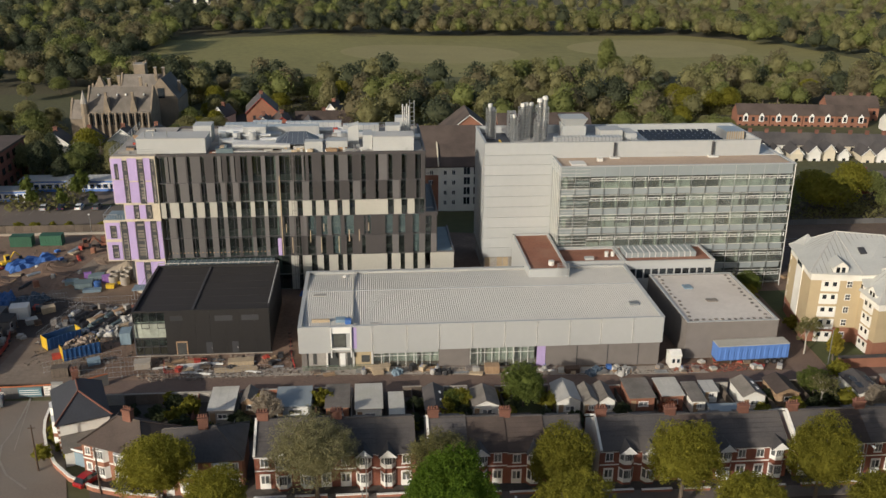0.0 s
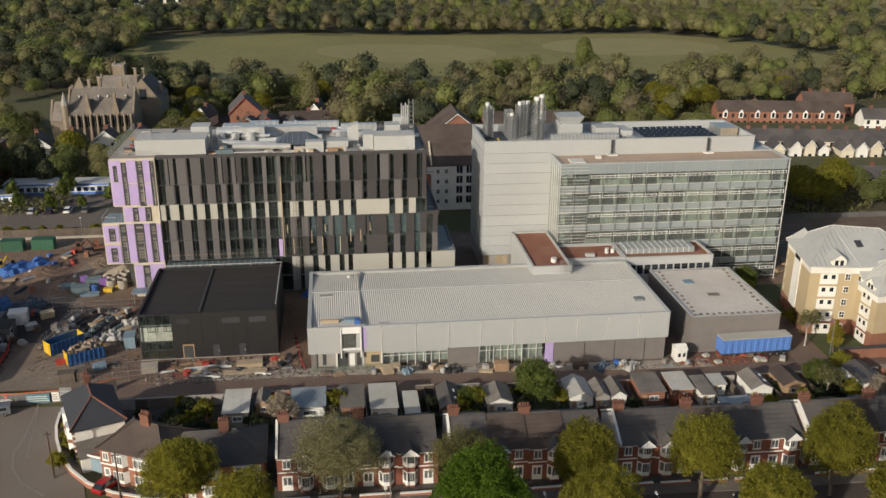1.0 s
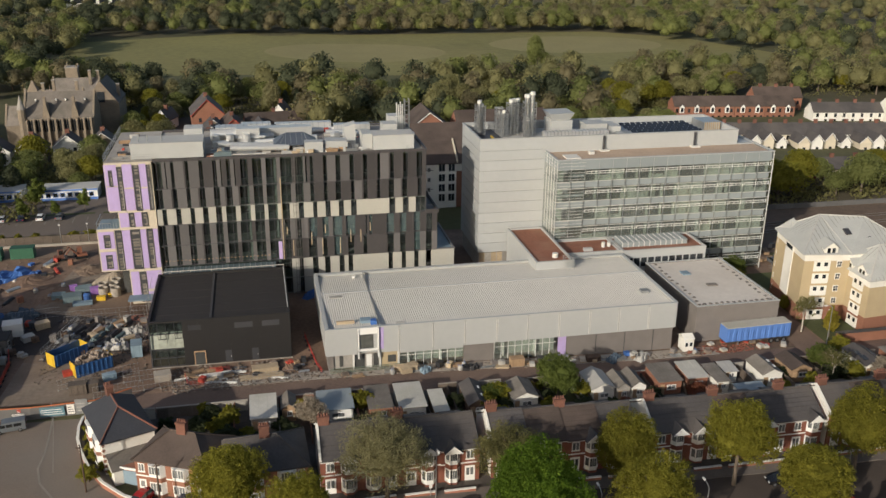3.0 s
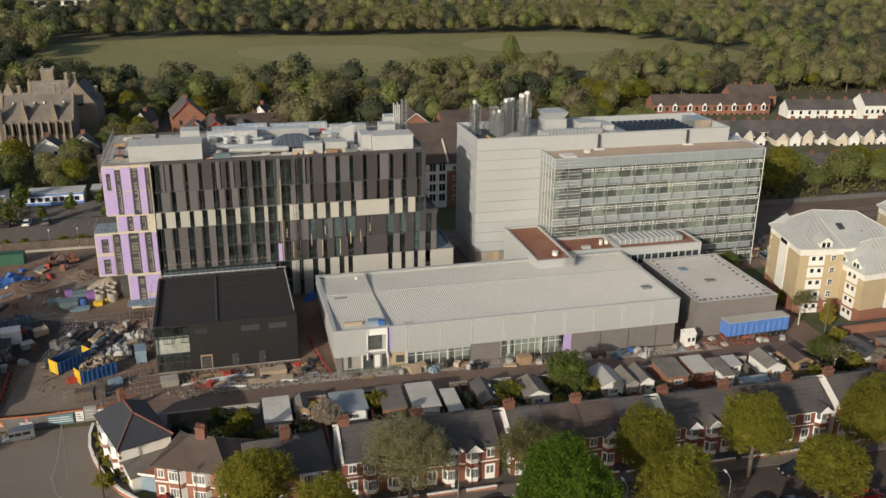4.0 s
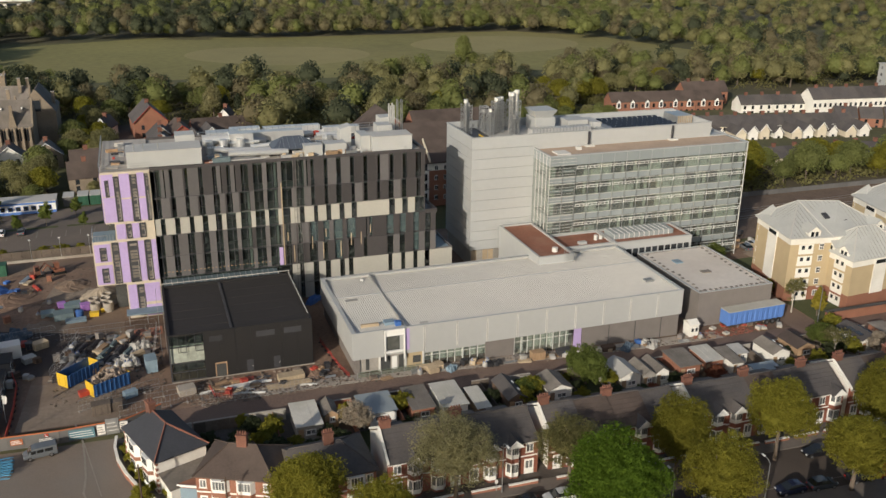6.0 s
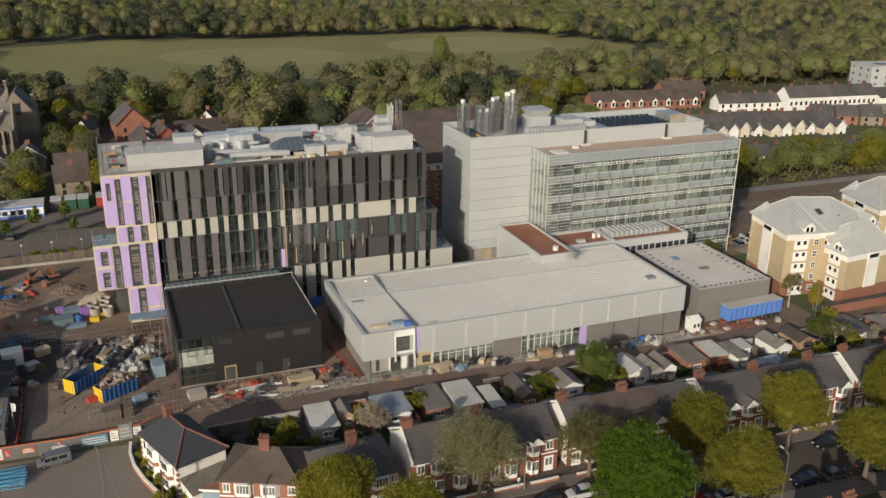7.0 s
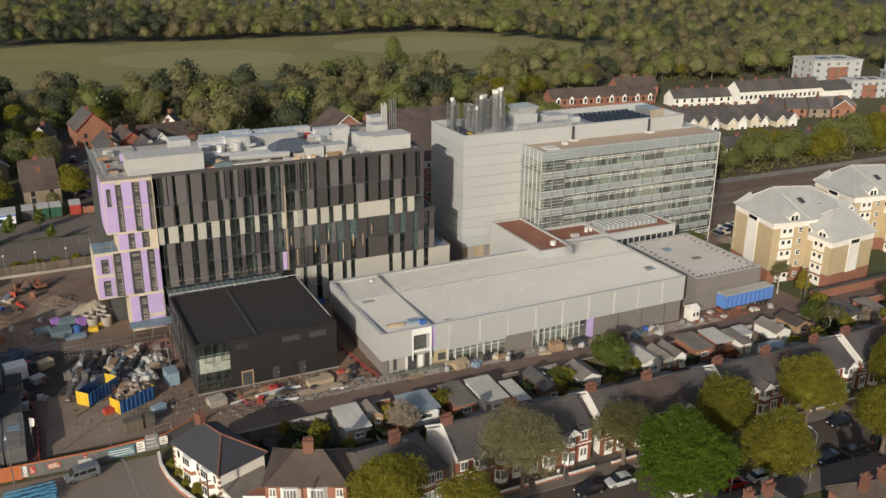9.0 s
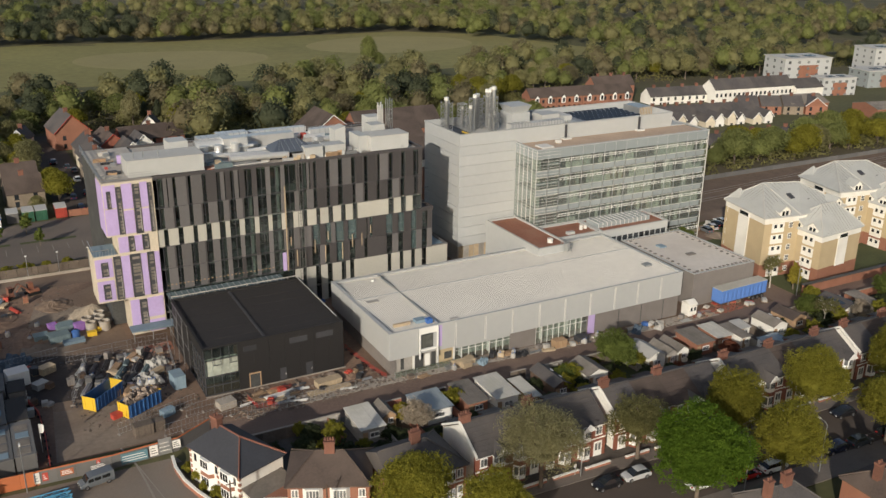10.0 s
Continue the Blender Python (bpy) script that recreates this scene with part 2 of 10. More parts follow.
mk("rail_ballast", (0.15, 0.105, 0.075), 0.95, var=0.3, scale=0.3, fine=2.0)
mk("steel_rail", (0.30, 0.26, 0.23), 0.4, metal=0.6, var=0.2)
LEAF = {}
# wood_green and wood_dull are lifted and greyed: distance haze put into leaf colour
for key, c, isl in (("olive", (0.222, 0.208, 0.030), 0.18), ("lime", (0.107, 0.175, 0.018), 0.2), ("grey", (0.275, 0.255, 0.133), 0.22), ("green", (0.145, 0.178, 0.043), 0.2),
                    ("dull", (0.195, 0.185, 0.075), 0.2), ("dark", (0.062, 0.075, 0.035), 0.3), ("yellow", (0.317, 0.264, 0.040), 0.25),
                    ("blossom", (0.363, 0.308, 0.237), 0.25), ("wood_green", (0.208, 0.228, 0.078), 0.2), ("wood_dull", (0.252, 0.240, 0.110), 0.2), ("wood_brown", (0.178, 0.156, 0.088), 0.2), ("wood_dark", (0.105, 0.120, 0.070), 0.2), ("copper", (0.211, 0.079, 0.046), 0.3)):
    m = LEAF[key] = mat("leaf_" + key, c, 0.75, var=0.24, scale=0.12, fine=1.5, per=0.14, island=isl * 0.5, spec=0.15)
    # light passing through the blades, and ragged relief on the inner mass
    nt = m.node_tree
    rough_n, relief = nt.nodes.new("ShaderNodeTexNoise"), nt.nodes.new("ShaderNodeBump")
    rough_n.inputs["Scale"].default_value, rough_n.inputs["Detail"].default_value = 1.6, 4.0
    relief.inputs["Strength"].default_value, relief.inputs["Distance"].default_value = 0.9, 0.5
    nt.links.new(rough_n.outputs["Fac"], relief.inputs["Height"])
    nt.links.new(relief.outputs[0], nt.nodes["Principled BSDF"].inputs["Normal"])
    base, tl, mx = nt.nodes["Principled BSDF"], nt.nodes.new("ShaderNodeBsdfTranslucent"), nt.nodes.new("ShaderNodeMixShader")
    nt.links.new(base.inputs["Base Color"].links[0].from_socket, tl.inputs["Color"])
    mx.inputs[0].default_value = 0.52
    nt.links.new(base.outputs[0], mx.inputs[1])
    nt.links.new(tl.outputs[0], mx.inputs[2])
    nt.links.new(mx.outputs[0], nt.nodes["Material Output"].inputs["Surface"])
G_DARK = glass("glass_dark", (0.68, 0.76, 0.74), 0.97)
# teal, more diffuse glass: the sky's reflection put into the pane colour
G_TEAL = glass("glass_teal", (0.50, 0.66, 0.66), 0.72)
G_CLEAR = glass("glass_clear", (0.86, 0.91, 0.89), 0.90)


# ---------------------------------------------------------------- building blocks
def gz(x, y=0.0):
    """Height of the ground: level in the west, falling gently to the east."""
    s = min(1.0, max(0.0, (x + 16.0) / 70.0))
    return -1.7 * s * s * (3 - 2 * s)


BOX_F = [(0, 3, 2, 1), (4, 5, 6, 7), (0, 1, 5, 4), (1, 2, 6, 5), (2, 3, 7, 6), (3, 0, 4, 7)]


def box_v(x0, x1, y0, y1, z0, z1):
    return [(x0, y0, z0), (x1, y0, z0), (x1, y1, z0), (x0, y1, z0), (x0, y0, z1), (x1, y0, z1), (x1, y1, z1), (x0, y1, z1)]


def data(name, verts, faces, material, smooth=False):
    me = bpy.data.meshes.new(name)
    me.from_pydata([tuple(v) for v in verts], [], faces)
    me.materials.append(material)
    if smooth:
        me.polygons.foreach_set("use_smooth", [True] * len(me.polygons))
    me.update()
    return me


class Soup:
    """Gathers boxes and faces of one part."""
    def __init__(self):
        self.v, self.f = [], []

    def add(self, verts, faces):
        o = len(self.v)
        self.v += [tuple(v) for v in verts]
        self.f += [tuple(i + o for i in f) for f in faces]
        return self

    def box(self, *b, m=None):
        vs = box_v(*b)
        return self.add([m @ Vector(v) for v in vs] if m else vs, BOX_F)

    def tube(self, p, q, r0, r1=None, n=8):
        p, q = Vector(p), Vector(q)
        r1 = r0 if r1 is None else r1
        d = (q - p).normalized()
        a = d.orthogonal().normalized()
        b = d.cross(a)
        ring = [math.tau * i / n for i in range(n)]
        vs = [p + (a * math.cos(t) + b * math.sin(t)) * r0 for t in ring] + [q + (a * math.cos(t) + b * math.sin(t)) * r1 for t in ring]
        fs = [(i, (i + 1) % n, n + (i + 1) % n, n + i) for i in range(n)] + [tuple(range(n))[::-1], tuple(range(n, 2 * n))]
        return self.add(vs, fs)


class Thing:
    """A top-level thing: an Empty at its base with its parts under it. Coordinates of parts are world ones where world is True, else local."""
    def __init__(self, name, label, category, base=(0, 0, 0), rz=0.0, group="", world=False, kind=""):
        self.ob = new(name)
        self.ob.empty_display_size = 0.3
        self.ob.matrix_world = pose(*base, 0, 0, rz)
        self.off = Vector(base) if world else Vector((0, 0, 0))
        tagged(self.ob, label, category, group, kind)

    def mesh(self, name, material, verts, faces, under=None, label="", smooth=False, kind=""):
        o = new(name, data(name, [Vector(v) - self.off for v in verts], faces, material, smooth))
        o.parent = under or self.ob
        tagged(o, label, kind=kind)
        return o

    def soup(self, name, material, s, under=None, label="", smooth=False, kind=""):
        return self.mesh(name, material, s.v, s.f, under, label, smooth, kind)

    def box(self, name, material, x0, x1, y0, y1, z0, z1, under=None, label=""):
        return self.mesh(name, material, box_v(x0, x1, y0, y1, z0, z1), BOX_F, under, label)

    def tube(self, name, material, p, q, r0, r1=None, n=10, under=None, label=""):
        return self.soup(name, material, Soup().tube(p, q, r0, r1, n), under, label)

    def share(self, name, me, m, under=None):
        """A piece on shared mesh data at the pose m (coordinates as for the other parts)."""
        o = new(name, me)
        o.parent = under or self.ob
        o.matrix_basis = Matrix.Translation(-self.off) @ m
        return o


UNIT = {}
def unit_box(material):
    """One shared cube per material, 1 m, centred on x and y, standing on z = 0."""
    if material.name not in UNIT:
        UNIT[material.name] = data("piece", box_v(-0.5, 0.5, -0.5, 0.5, 0, 1), BOX_F, material)
    return UNIT[material.name]


def block(t, name, material, x0, x1, y0, y1, z0, z1, under=None):
    """A box piece on shared data."""
    m = Matrix.Translation(((x0 + x1) / 2, (y0 + y1) / 2, z0)) @ Matrix.Diagonal((x1 - x0, y1 - y0, z1 - z0, 1))
    return t.share(name, unit_box(material), m, under)


def solo(name, label, category, material, verts, faces, loc=(0, 0, 0), rz=0.0, group="", kind="", smooth=False):
    o = new(name, data(name, verts, faces, material, smooth))
    o.matrix_world = pose(*loc, 0, 0, rz)
    return tagged(o, label, category, group, kind)


def sheet(name, label, material, corners, lift=0.03, n=24, m=2, thick=0.0):
    """A piece of ground cover between four corners (x, y), draped on the ground."""
    a, b, c, d = (Vector(p) for p in corners)
    v, f = [], []
    for j in range(m + 1):
        for i in range(n + 1):
            p = a.lerp(b, i / n).lerp(d.lerp(c, i / n), j / m)
            v.append((p.x, p.y, gz(p.x, p.y) + lift))
    for j in range(m):
        for i in range(n):
            k = j * (n + 1) + i
            f.append((k, k + 1, k + n + 2, k + n + 1))
    if thick:
        top = len(v)
        v += [(x, y, z - thick) for x, y, z in v]
        rim = [i for i in range(n + 1)] + [(j + 1) * (n + 1) - 1 for j in range(1, m + 1)] + [m * (n + 1) + i for i in range(n - 1, -1, -1)] + [j * (n + 1) for j in range(m - 1, 0, -1)]
        for p, q in zip(rim, rim[1:] + rim[:1]):
            f.append((q, p, p + top, q + top))
    o = new(name, data(name, v, f, material))
    return tagged(o, label, name.split("_")[0], kind="structure")


def hip(poly, z, ridge, zr, over=0.35, thick=0.18):
    """A closed roof over a footprint: eaves at z, ridge from ridge[0] to ridge[1] at zr."""
    c = sum((Vector(p) for p in poly), Vector((0, 0))) / len(poly)
    eave = []
    for p in poly:
        p = Vector(p)
        eave.append(p + (p - c).normalized() * over * 1.3)
    v = [(*p, z - thick) for p in eave] + [(*p, z) for p in eave] + [(*r, zr) for r in ridge]
    n = len(poly)
    f = [tuple(range(n))[::-1]]
    near = [min(range(len(ridge)), key=lambda k: (Vector(ridge[k]) - p).length) for p in eave]
    for i in range(n):
        j = (i + 1) % n
        f.append((i, j, n + j, n + i))
        a, b = 2 * n + near[i], 2 * n + near[j]
        f.append((n + i, n + j, b, a) if a != b else (n + i, n + j, a))
    return v, f


def gable_roof(w, y0, y1, z, zr, over=0.3, thick=0.2, side=0.0):
    """A pitched roof shell with its ridge along x: local x from 0 to w, eaves at y0 and y1."""
    ym = (y0 + y1) / 2
    s = (zr - z) / (ym - y0)
    prof = [(y0 - over, z - over * s), (ym, zr), (y1 + over, z - over * s)]
    v = []
    for x in (-side, w + side):
        v += [(x, y, h + thick) for y, h in prof] + [(x, y, h) for y, h in prof]
    f = [(0, 6, 7, 1), (1, 7, 8, 2), (3, 4, 10, 9), (4, 5, 11, 10), (0, 3, 9, 6), (2, 8, 11, 5), (0, 1, 4, 3), (1, 2, 5, 4), (6, 9, 10, 7), (7, 10, 11, 8)]
    return v, f


def prism(poly, z0, z1):
    n = len(poly)
    v = [(*p, z0) for p in poly] + [(*p, z1) for p in poly]
    return v, [tuple(range(n))[::-1], tuple(range(n, 2 * n))] + [(i, (i + 1) % n, n + (i + 1) % n, n + i) for i in range(n)]

# ---------------------------------------------------------------- ground
def ground_sheet():
    xs = [-4000, -1500, -600, -300] + list(range(-160, 161, 4)) + [220, 300, 450, 700, 1500, 4000]
    ys = [-3000, -800, -200, 0, 60, 120, 180, 240, 320, 420, 600, 900, 1600, 4800]
    v = [(x, y, gz(x) - 0.02) for y in ys for x in xs]
    n = len(xs)
    f = [(j * n + i, j * n + i + 1, (j + 1) * n + i + 1, (j + 1) * n + i) for j in range(len(ys) - 1) for i in range(n - 1)]
    tagged(new("ground", data("ground", v, f, M["grass"])), "rough grass and earth stretching to the horizon", "ground", kind="structure")


ground_sheet()
sheet("ground_site", "churned brown earth of the building site", M["dirt"], [(-100, 131.5), (-10, 131.5), (-10, 206), (-100, 206)], 0.02, 40, 6)
sheet("ground_court", "worn earth between the new buildings", M["dirt"], [(-10, 131), (84, 131), (100, 200), (-10, 206)], 0.02, 40, 6)
sheet("track", "pale muddy haul track across the yard", M["mud_track"], [(-62, 131.8), (-47, 131.8), (-47, 198), (-60, 188)], 0.05, 10, 12)
sheet("ground_gate", "pale dusty hard standing inside the site gate", M["earth_pale"], [(-62.5, 131.9), (-47.5, 131.9), (-50.5, 144), (-61.5, 146.5)], 0.07, 10, 6)
sheet("track_spur", "pale churned wheel track across the yard", M["earth_pale"], [(-66.5, 158.5), (-59.5, 155.5), (-52.5, 186.0), (-60.0, 192.0)], 0.065, 8, 10)
sheet("track_rear", "pale compacted stone haul road behind the yard", M["mud_track"], [(-110, 196), (-40, 199.5), (-40, 206), (-110, 204)], 0.05, 20, 2)
sheet("lane", "stained brown tarmac back lane beside the site", M["lane"], [(-46, 125.6), (140, 124.2), (140, 130.2), (-46, 131.8)], 0.06, 80, 2)
sheet("apron", "pale dusty concrete strip along the hall", M["concrete"], [(-30, 131.9), (58, 130.6), (58, 133.7), (-30, 134.4)], 0.08, 40, 2, 0.1)
sheet("road_side", "grey sunlit tarmac side road with worn markings", M["asphalt"], [(-120, 80), (-33, 80), (-47.8, 126), (-120, 128.6)], 0.05, 20, 8)
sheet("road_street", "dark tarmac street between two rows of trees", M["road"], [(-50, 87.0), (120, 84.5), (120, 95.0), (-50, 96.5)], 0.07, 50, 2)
sheet("pavement_north", "paved footway in front of the terraces", M["paving"], [(-32, 96.2), (120, 95.0), (120, 97.4), (-32, 98.6)], 0.17, 50, 1, 0.12)
sheet("pavement_south", "paved footway along the far side of the street", M["paving"], [(-40, 82.8), (120, 80.8), (120, 84.6), (-40, 86.9)], 0.17, 50, 1, 0.12)
sheet("yard_gardens", "dark earth and paving of the back gardens", M["yard"], [(-36, 98.6), (120, 97.4), (120, 124.4), (-46, 125.6)], 0.03, 50, 4)
sheet("carpark", "brown tarmac car park with darker bays", M["carpark"], [(-150, 214), (-38, 214), (-38, 246), (-150, 240)], 0.04, 30, 4)
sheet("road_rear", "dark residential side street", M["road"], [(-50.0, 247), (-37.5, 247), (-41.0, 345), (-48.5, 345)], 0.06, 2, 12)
sheet("lawn", "mown grass round the apartment blocks", M["lawn"], [(79.5, 131.2), (140, 131.2), (140, 165), (81, 165)], 0.05, 16, 6)
sheet("road_court", "asphalt service road beside the store", M["lane"], [(73, 128), (79, 128), (80.5, 168), (74.5, 168)], 0.08, 4, 8)
sheet("ground_rail", "brown ballast and scrub of the railway cutting", M["rail_ballast"], [(88, 176), (330, 196), (330, 213), (88, 206)], 0.05, 30, 3)
sheet("ground_bank", "scrubby railway embankment", M["scrub"], [(84, 206), (330, 213), (330, 240), (84, 240)], 0.05, 30, 3)
sheet("field", "broad sunlit playing field of short grass", M["field"], [(-122, 445), (300, 430), (262, 562), (-122, 575)], 0.05, 120, 6)
sheet("field_far", "far strip of the playing field", M["field"], [(-122, 575), (262, 562), (215, 604), (-30, 606)], 0.05, 120, 4)
sheet("ground_wood", "dark leaf litter under the woods", M["litter"], [(-520, 392), (-122, 392), (-122, 720), (-520, 720)], 0.03, 30, 4)
sheet("ground_wood", "dark leaf litter under the far woods", M["litter"], [(-122, 598), (1300, 540), (1300, 1100), (-122, 1100)], 0.03, 200, 4)
sheet("ground_wood", "dark leaf litter under the belt of trees", M["litter"], [(-75, 340), (420, 340), (380, 402), (-75, 402)], 0.03, 120, 4)
sheet("ground_wood", "dark leaf litter under the eastern woods", M["litter"], [(420, 340), (1300, 340), (1300, 560), (372, 556)], 0.04, 60, 4)
sheet("field_distance", "pale grass beyond the woods", M["field"], [(250, 800), (900, 700), (900, 1000), (300, 1100)], 0.1, 20, 4)


def disc(name, label, material, x, y, rx, ry, lift):
    n, m = 48, 14
    v = []
    for j in range(m + 1):
        for i in range(n):
            a, q = math.tau * i / n, (0.02 + 0.98 * j / m)
            v.append((x + rx * q * math.cos(a), y + ry * q * math.sin(a), gz(x + rx * q * math.cos(a)) + lift))
    f = [(j * n + i, j * n + (i + 1) % n, (j + 1) * n + (i + 1) % n, (j + 1) * n + i) for j in range(m) for i in range(n)] + [tuple(range(n))]
    tagged(new(name, data(name, v, f, material)), label, "field", kind="structure")


disc("field_square", "paler mown oval on the playing field", M["pitch"], 38, 520, 52, 38, 0.12)
disc("field_oval", "paler mown oval on the playing field", M["pitch"], 178, 540, 55, 40, 0.12)

# ---------------------------------------------------------------- dark office building
def office_building():
    L = Thing("office_building", "seven-storey charcoal-panelled office block under construction", "building", (-14, 180, 0), world=True)
    x0, x1, yf, yb = -39.8, 11.7, 168.6, 193.5
    rows = [(22.9, 28.1), (19.0, 22.8), (15.8, 18.9), (11.6, 15.7), (7.5, 11.5), (3.4, 7.4), (0.1, 3.3)]
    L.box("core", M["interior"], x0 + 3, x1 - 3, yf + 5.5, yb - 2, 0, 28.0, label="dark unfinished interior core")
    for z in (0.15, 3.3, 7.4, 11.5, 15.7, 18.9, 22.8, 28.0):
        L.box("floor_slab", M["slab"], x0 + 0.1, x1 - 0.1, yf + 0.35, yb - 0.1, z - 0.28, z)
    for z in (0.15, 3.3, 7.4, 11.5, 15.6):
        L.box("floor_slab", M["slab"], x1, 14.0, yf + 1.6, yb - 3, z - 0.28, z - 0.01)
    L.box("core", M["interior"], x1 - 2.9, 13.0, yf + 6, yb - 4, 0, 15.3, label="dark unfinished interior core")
    for x in np.arange(x0 + 1.3, x1, 5.24):
        L.box("column", M["slab"], x - 0.25, x + 0.25, yf + 1.2, yf + 1.7, 0, 28)
    for i, x in enumerate(np.arange(x0 + 0.6, x1 - 0.5, 2.62)):
        block(L, "mullion", M["dark_metal"], x - 0.05, x + 0.05, yf + 0.16, yf + 0.34, 0.1, 28.1)
        for z0, z1 in rows:
            block(L, "window_pane", G_TEAL if x > -14 and (z0 == 11.6 or (z0 == 7.5 and i % 3 == 0)) else G_DARK, x + 0.05, min(x + 2.57, x1 - 0.1), yf + 0.24, yf + 0.27, z0 + 0.1, z1 - 0.1).visible_shadow = False
            if i % 3 == 1:
                block(L, "transom", M["dark_metal"], x, x + 2.6, yf + 0.18, yf + 0.32, z0 + 1.1, z0 + 1.18)
    r1 = [(-38.3, -37.7), (-37.5, -36.7), (-36.1, -34.1), (-33.5, -31.6), (-30.9, -29.1), (-28.4, -27.7), (-27.5, -26.6), (-25.9, -25.2), (-25.0, -24.0), (-22.7, -21.8), (-20.1, -19.3), (-17.3, -16.6),
          (-14.4, -13.7), (-12.3, -11.9), (-11.6, -11.0), (-10.3, -8.5), (-7.7, -6.1), (-5.1, -3.4), (-2.5, -0.8), (0.1, 2.0), (2.6, 4.5), (5.4, 7.1), (8.1, 9.8), (10.9, 11.7)]
    r2 = [(-38.5, -36.7), (-35.9, -34.2), (-33.5, -31.8), (-30.8, -29.2), (-28.1, -26.9), (-25.8, -24.4), (-22.6, -21.8), (-20.1, -19.4), (-17.4, -16.7), (-14.8, -14.0), (-12.4, -11.1), (-10.3, -8.5),
          (-7.7, -6.2), (-5.1, -3.2), (-2.5, -0.8), (0.0, 1.9), (2.5, 4.2), (5.3, 6.9), (7.9, 10.0), (10.8, 11.7)]
    r3 = [(-39.9, -38.9), (-38.1, -36.4), (-35.5, -33.8), (-33.0, -31.5), (-30.5, -29.1), (-28.0, -27.2), (-25.4, -24.5), (-22.6, -21.8), (-20.0, -19.3), (-17.5, -16.6), (-15.2, -13.5), (-12.5, -10.7),
          (-9.9, -8.3), (-7.3, -5.7), (-4.7, -3.3), (-2.2, 4.3), (5.5, 7.0), (8.2, 9.6)]
    r4 = [(-38.6, -37.1), (-36.1, -34.4), (-33.2, -31.7), (-30.5, -29.3), (-28.0, -27.2), (-25.4, -24.7), (-22.6, -21.9), (-20.1, -19.3), (-17.2, -16.3), (-15.3, -14.0), (-13.1, -11.6), (-10.1, -9.0),
          (-7.8, -7.0), (-5.1, -4.4), (-2.5, -0.5), (-0.2, 0.2), (0.8, 3.7), (5.2, 6.4), (7.7, 9.2), (10.5, 11.8), (13.0, 14.0)]
    r5 = [(-38.6, -37.1), (-36.1, -34.4), (-33.2, -31.7), (-30.5, -29.3), (-28.0, -27.2), (-25.4, -24.7), (-22.6, -21.9), (-20.1, -19.3), (-17.2, -16.3), (-15.3, -14.2), (-13.1, -11.8), (-10.2, -9.2),
          (-8.2, -6.8), (-5.3, -4.1), (-2.9, -1.0), (-0.3, 3.8), (5.1, 6.4), (7.5, 9.3), (10.5, 11.7), (12.9, 14.0)]
    r6 = [(-15.3, -13.8), (-13.0, -11.2), (-10.1, -8.8), (-7.7, -5.9), (-4.9, -4.1), (-3.2, 4.0), (4.9, 6.7), (7.6, 9.3), (10.2, 11.7), (12.8, 17.6)]
    rnd = random.Random(4)
    for spans, (z0, z1), kind in zip((r1, r2, r3, r4, r5, r6, r6), rows, "ccbccbb"):
        for a, b in spans:
            key = "beige" if kind == "b" else ("charcoal_light" if rnd.random() < (0.75 if a < -15 else 0.3) else "charcoal")
            y = yf - rnd.choice((0, 0, 0.06))
            block(L, "facade_panel", M[key], a, b, y - 0.12, y + 0.12, z0, z1)
            if b - a > 1.2 and key != "beige" and rnd.random() < 0.5:
                block(L, "panel_fin", M["charcoal"], b - 0.28, b + 0.02, y - 0.2, y - 0.12, z0 + 0.02, z1 - 0.02)
    for z in (22.85, 15.75, 11.55, 7.45):
        block(L, "joint_flashing", M["dark_metal"], x0, x1 + (2.3 if z < 16 else 0), yf - 0.06, yf + 0.2, z - 0.06, z + 0.06)
    # end wall, lower wing and plinth block
    for y in np.arange(yf + 0.3, yb - 2.6, 2.62):
        for z0, z1 in rows[:3]:
            wide = rnd.choice((1.5, 2.0, 2.5))
            block(L, "facade_panel", M["charcoal"], x1 - 0.1, x1 + 0.12, y, y + wide, z0, z1)
            block(L, "window_pane", G_DARK, x1 - 0.07, x1 - 0.04, y + wide, y + 2.6, z0, z1).visible_shadow = False
        for z0, z1 in rows[3:6]:
            wide = rnd.choice((1.5, 2.0))
            block(L, "facade_panel", M["charcoal"], 14.05, 14.25, y + 1.2, y + 1.2 + wide, z0, z1)
            block(L, "window_pane", G_DARK, 14.1, 14.13, y + 1.2 + wide, y + 3.8, z0, z1).visible_shadow = False
    for z0, z1 in rows[3:5]:
        block(L, "window_pane", G_DARK, x1, 14.0, yf + 0.3, yf + 0.33, z0, z1).visible_shadow = False
    L.box("terrace_deck", M["dark_metal"], x1 + 0.12, 14.2, yf + 0.2, yb - 3, 15.5, 15.62)
    s = Soup().box(x1 + 0.1, 14.3, yf - 0.1, yf + 0.2, 15.3, 16.1).box(14.0, 14.3, yf + 0.2, yb - 3, 15.3, 16.1)
    L.soup("parapet", M["charcoal"], s)
    L.box("low_wing", M["beige"], 14.3, 17.65, yf + 0.1, 185, 0, 7.2, label="beige-clad single wing with a flat roof")
    L.soup("parapet", M["charcoal_light"], Soup().box(14.3, 17.75, yf, yf + 0.3, 7.2, 7.6).box(17.4, 17.75, yf + 0.3, 185, 7.2, 7.6))
    L.box("roof_deck", M["pale_blue"], 14.3, 17.4, yf + 0.3, 185, 7.2, 7.25)
    # roof
    L.box("roof_deck", M["roof_tan"], x0, x1, yf + 0.3, yb, 28.0, 28.12)
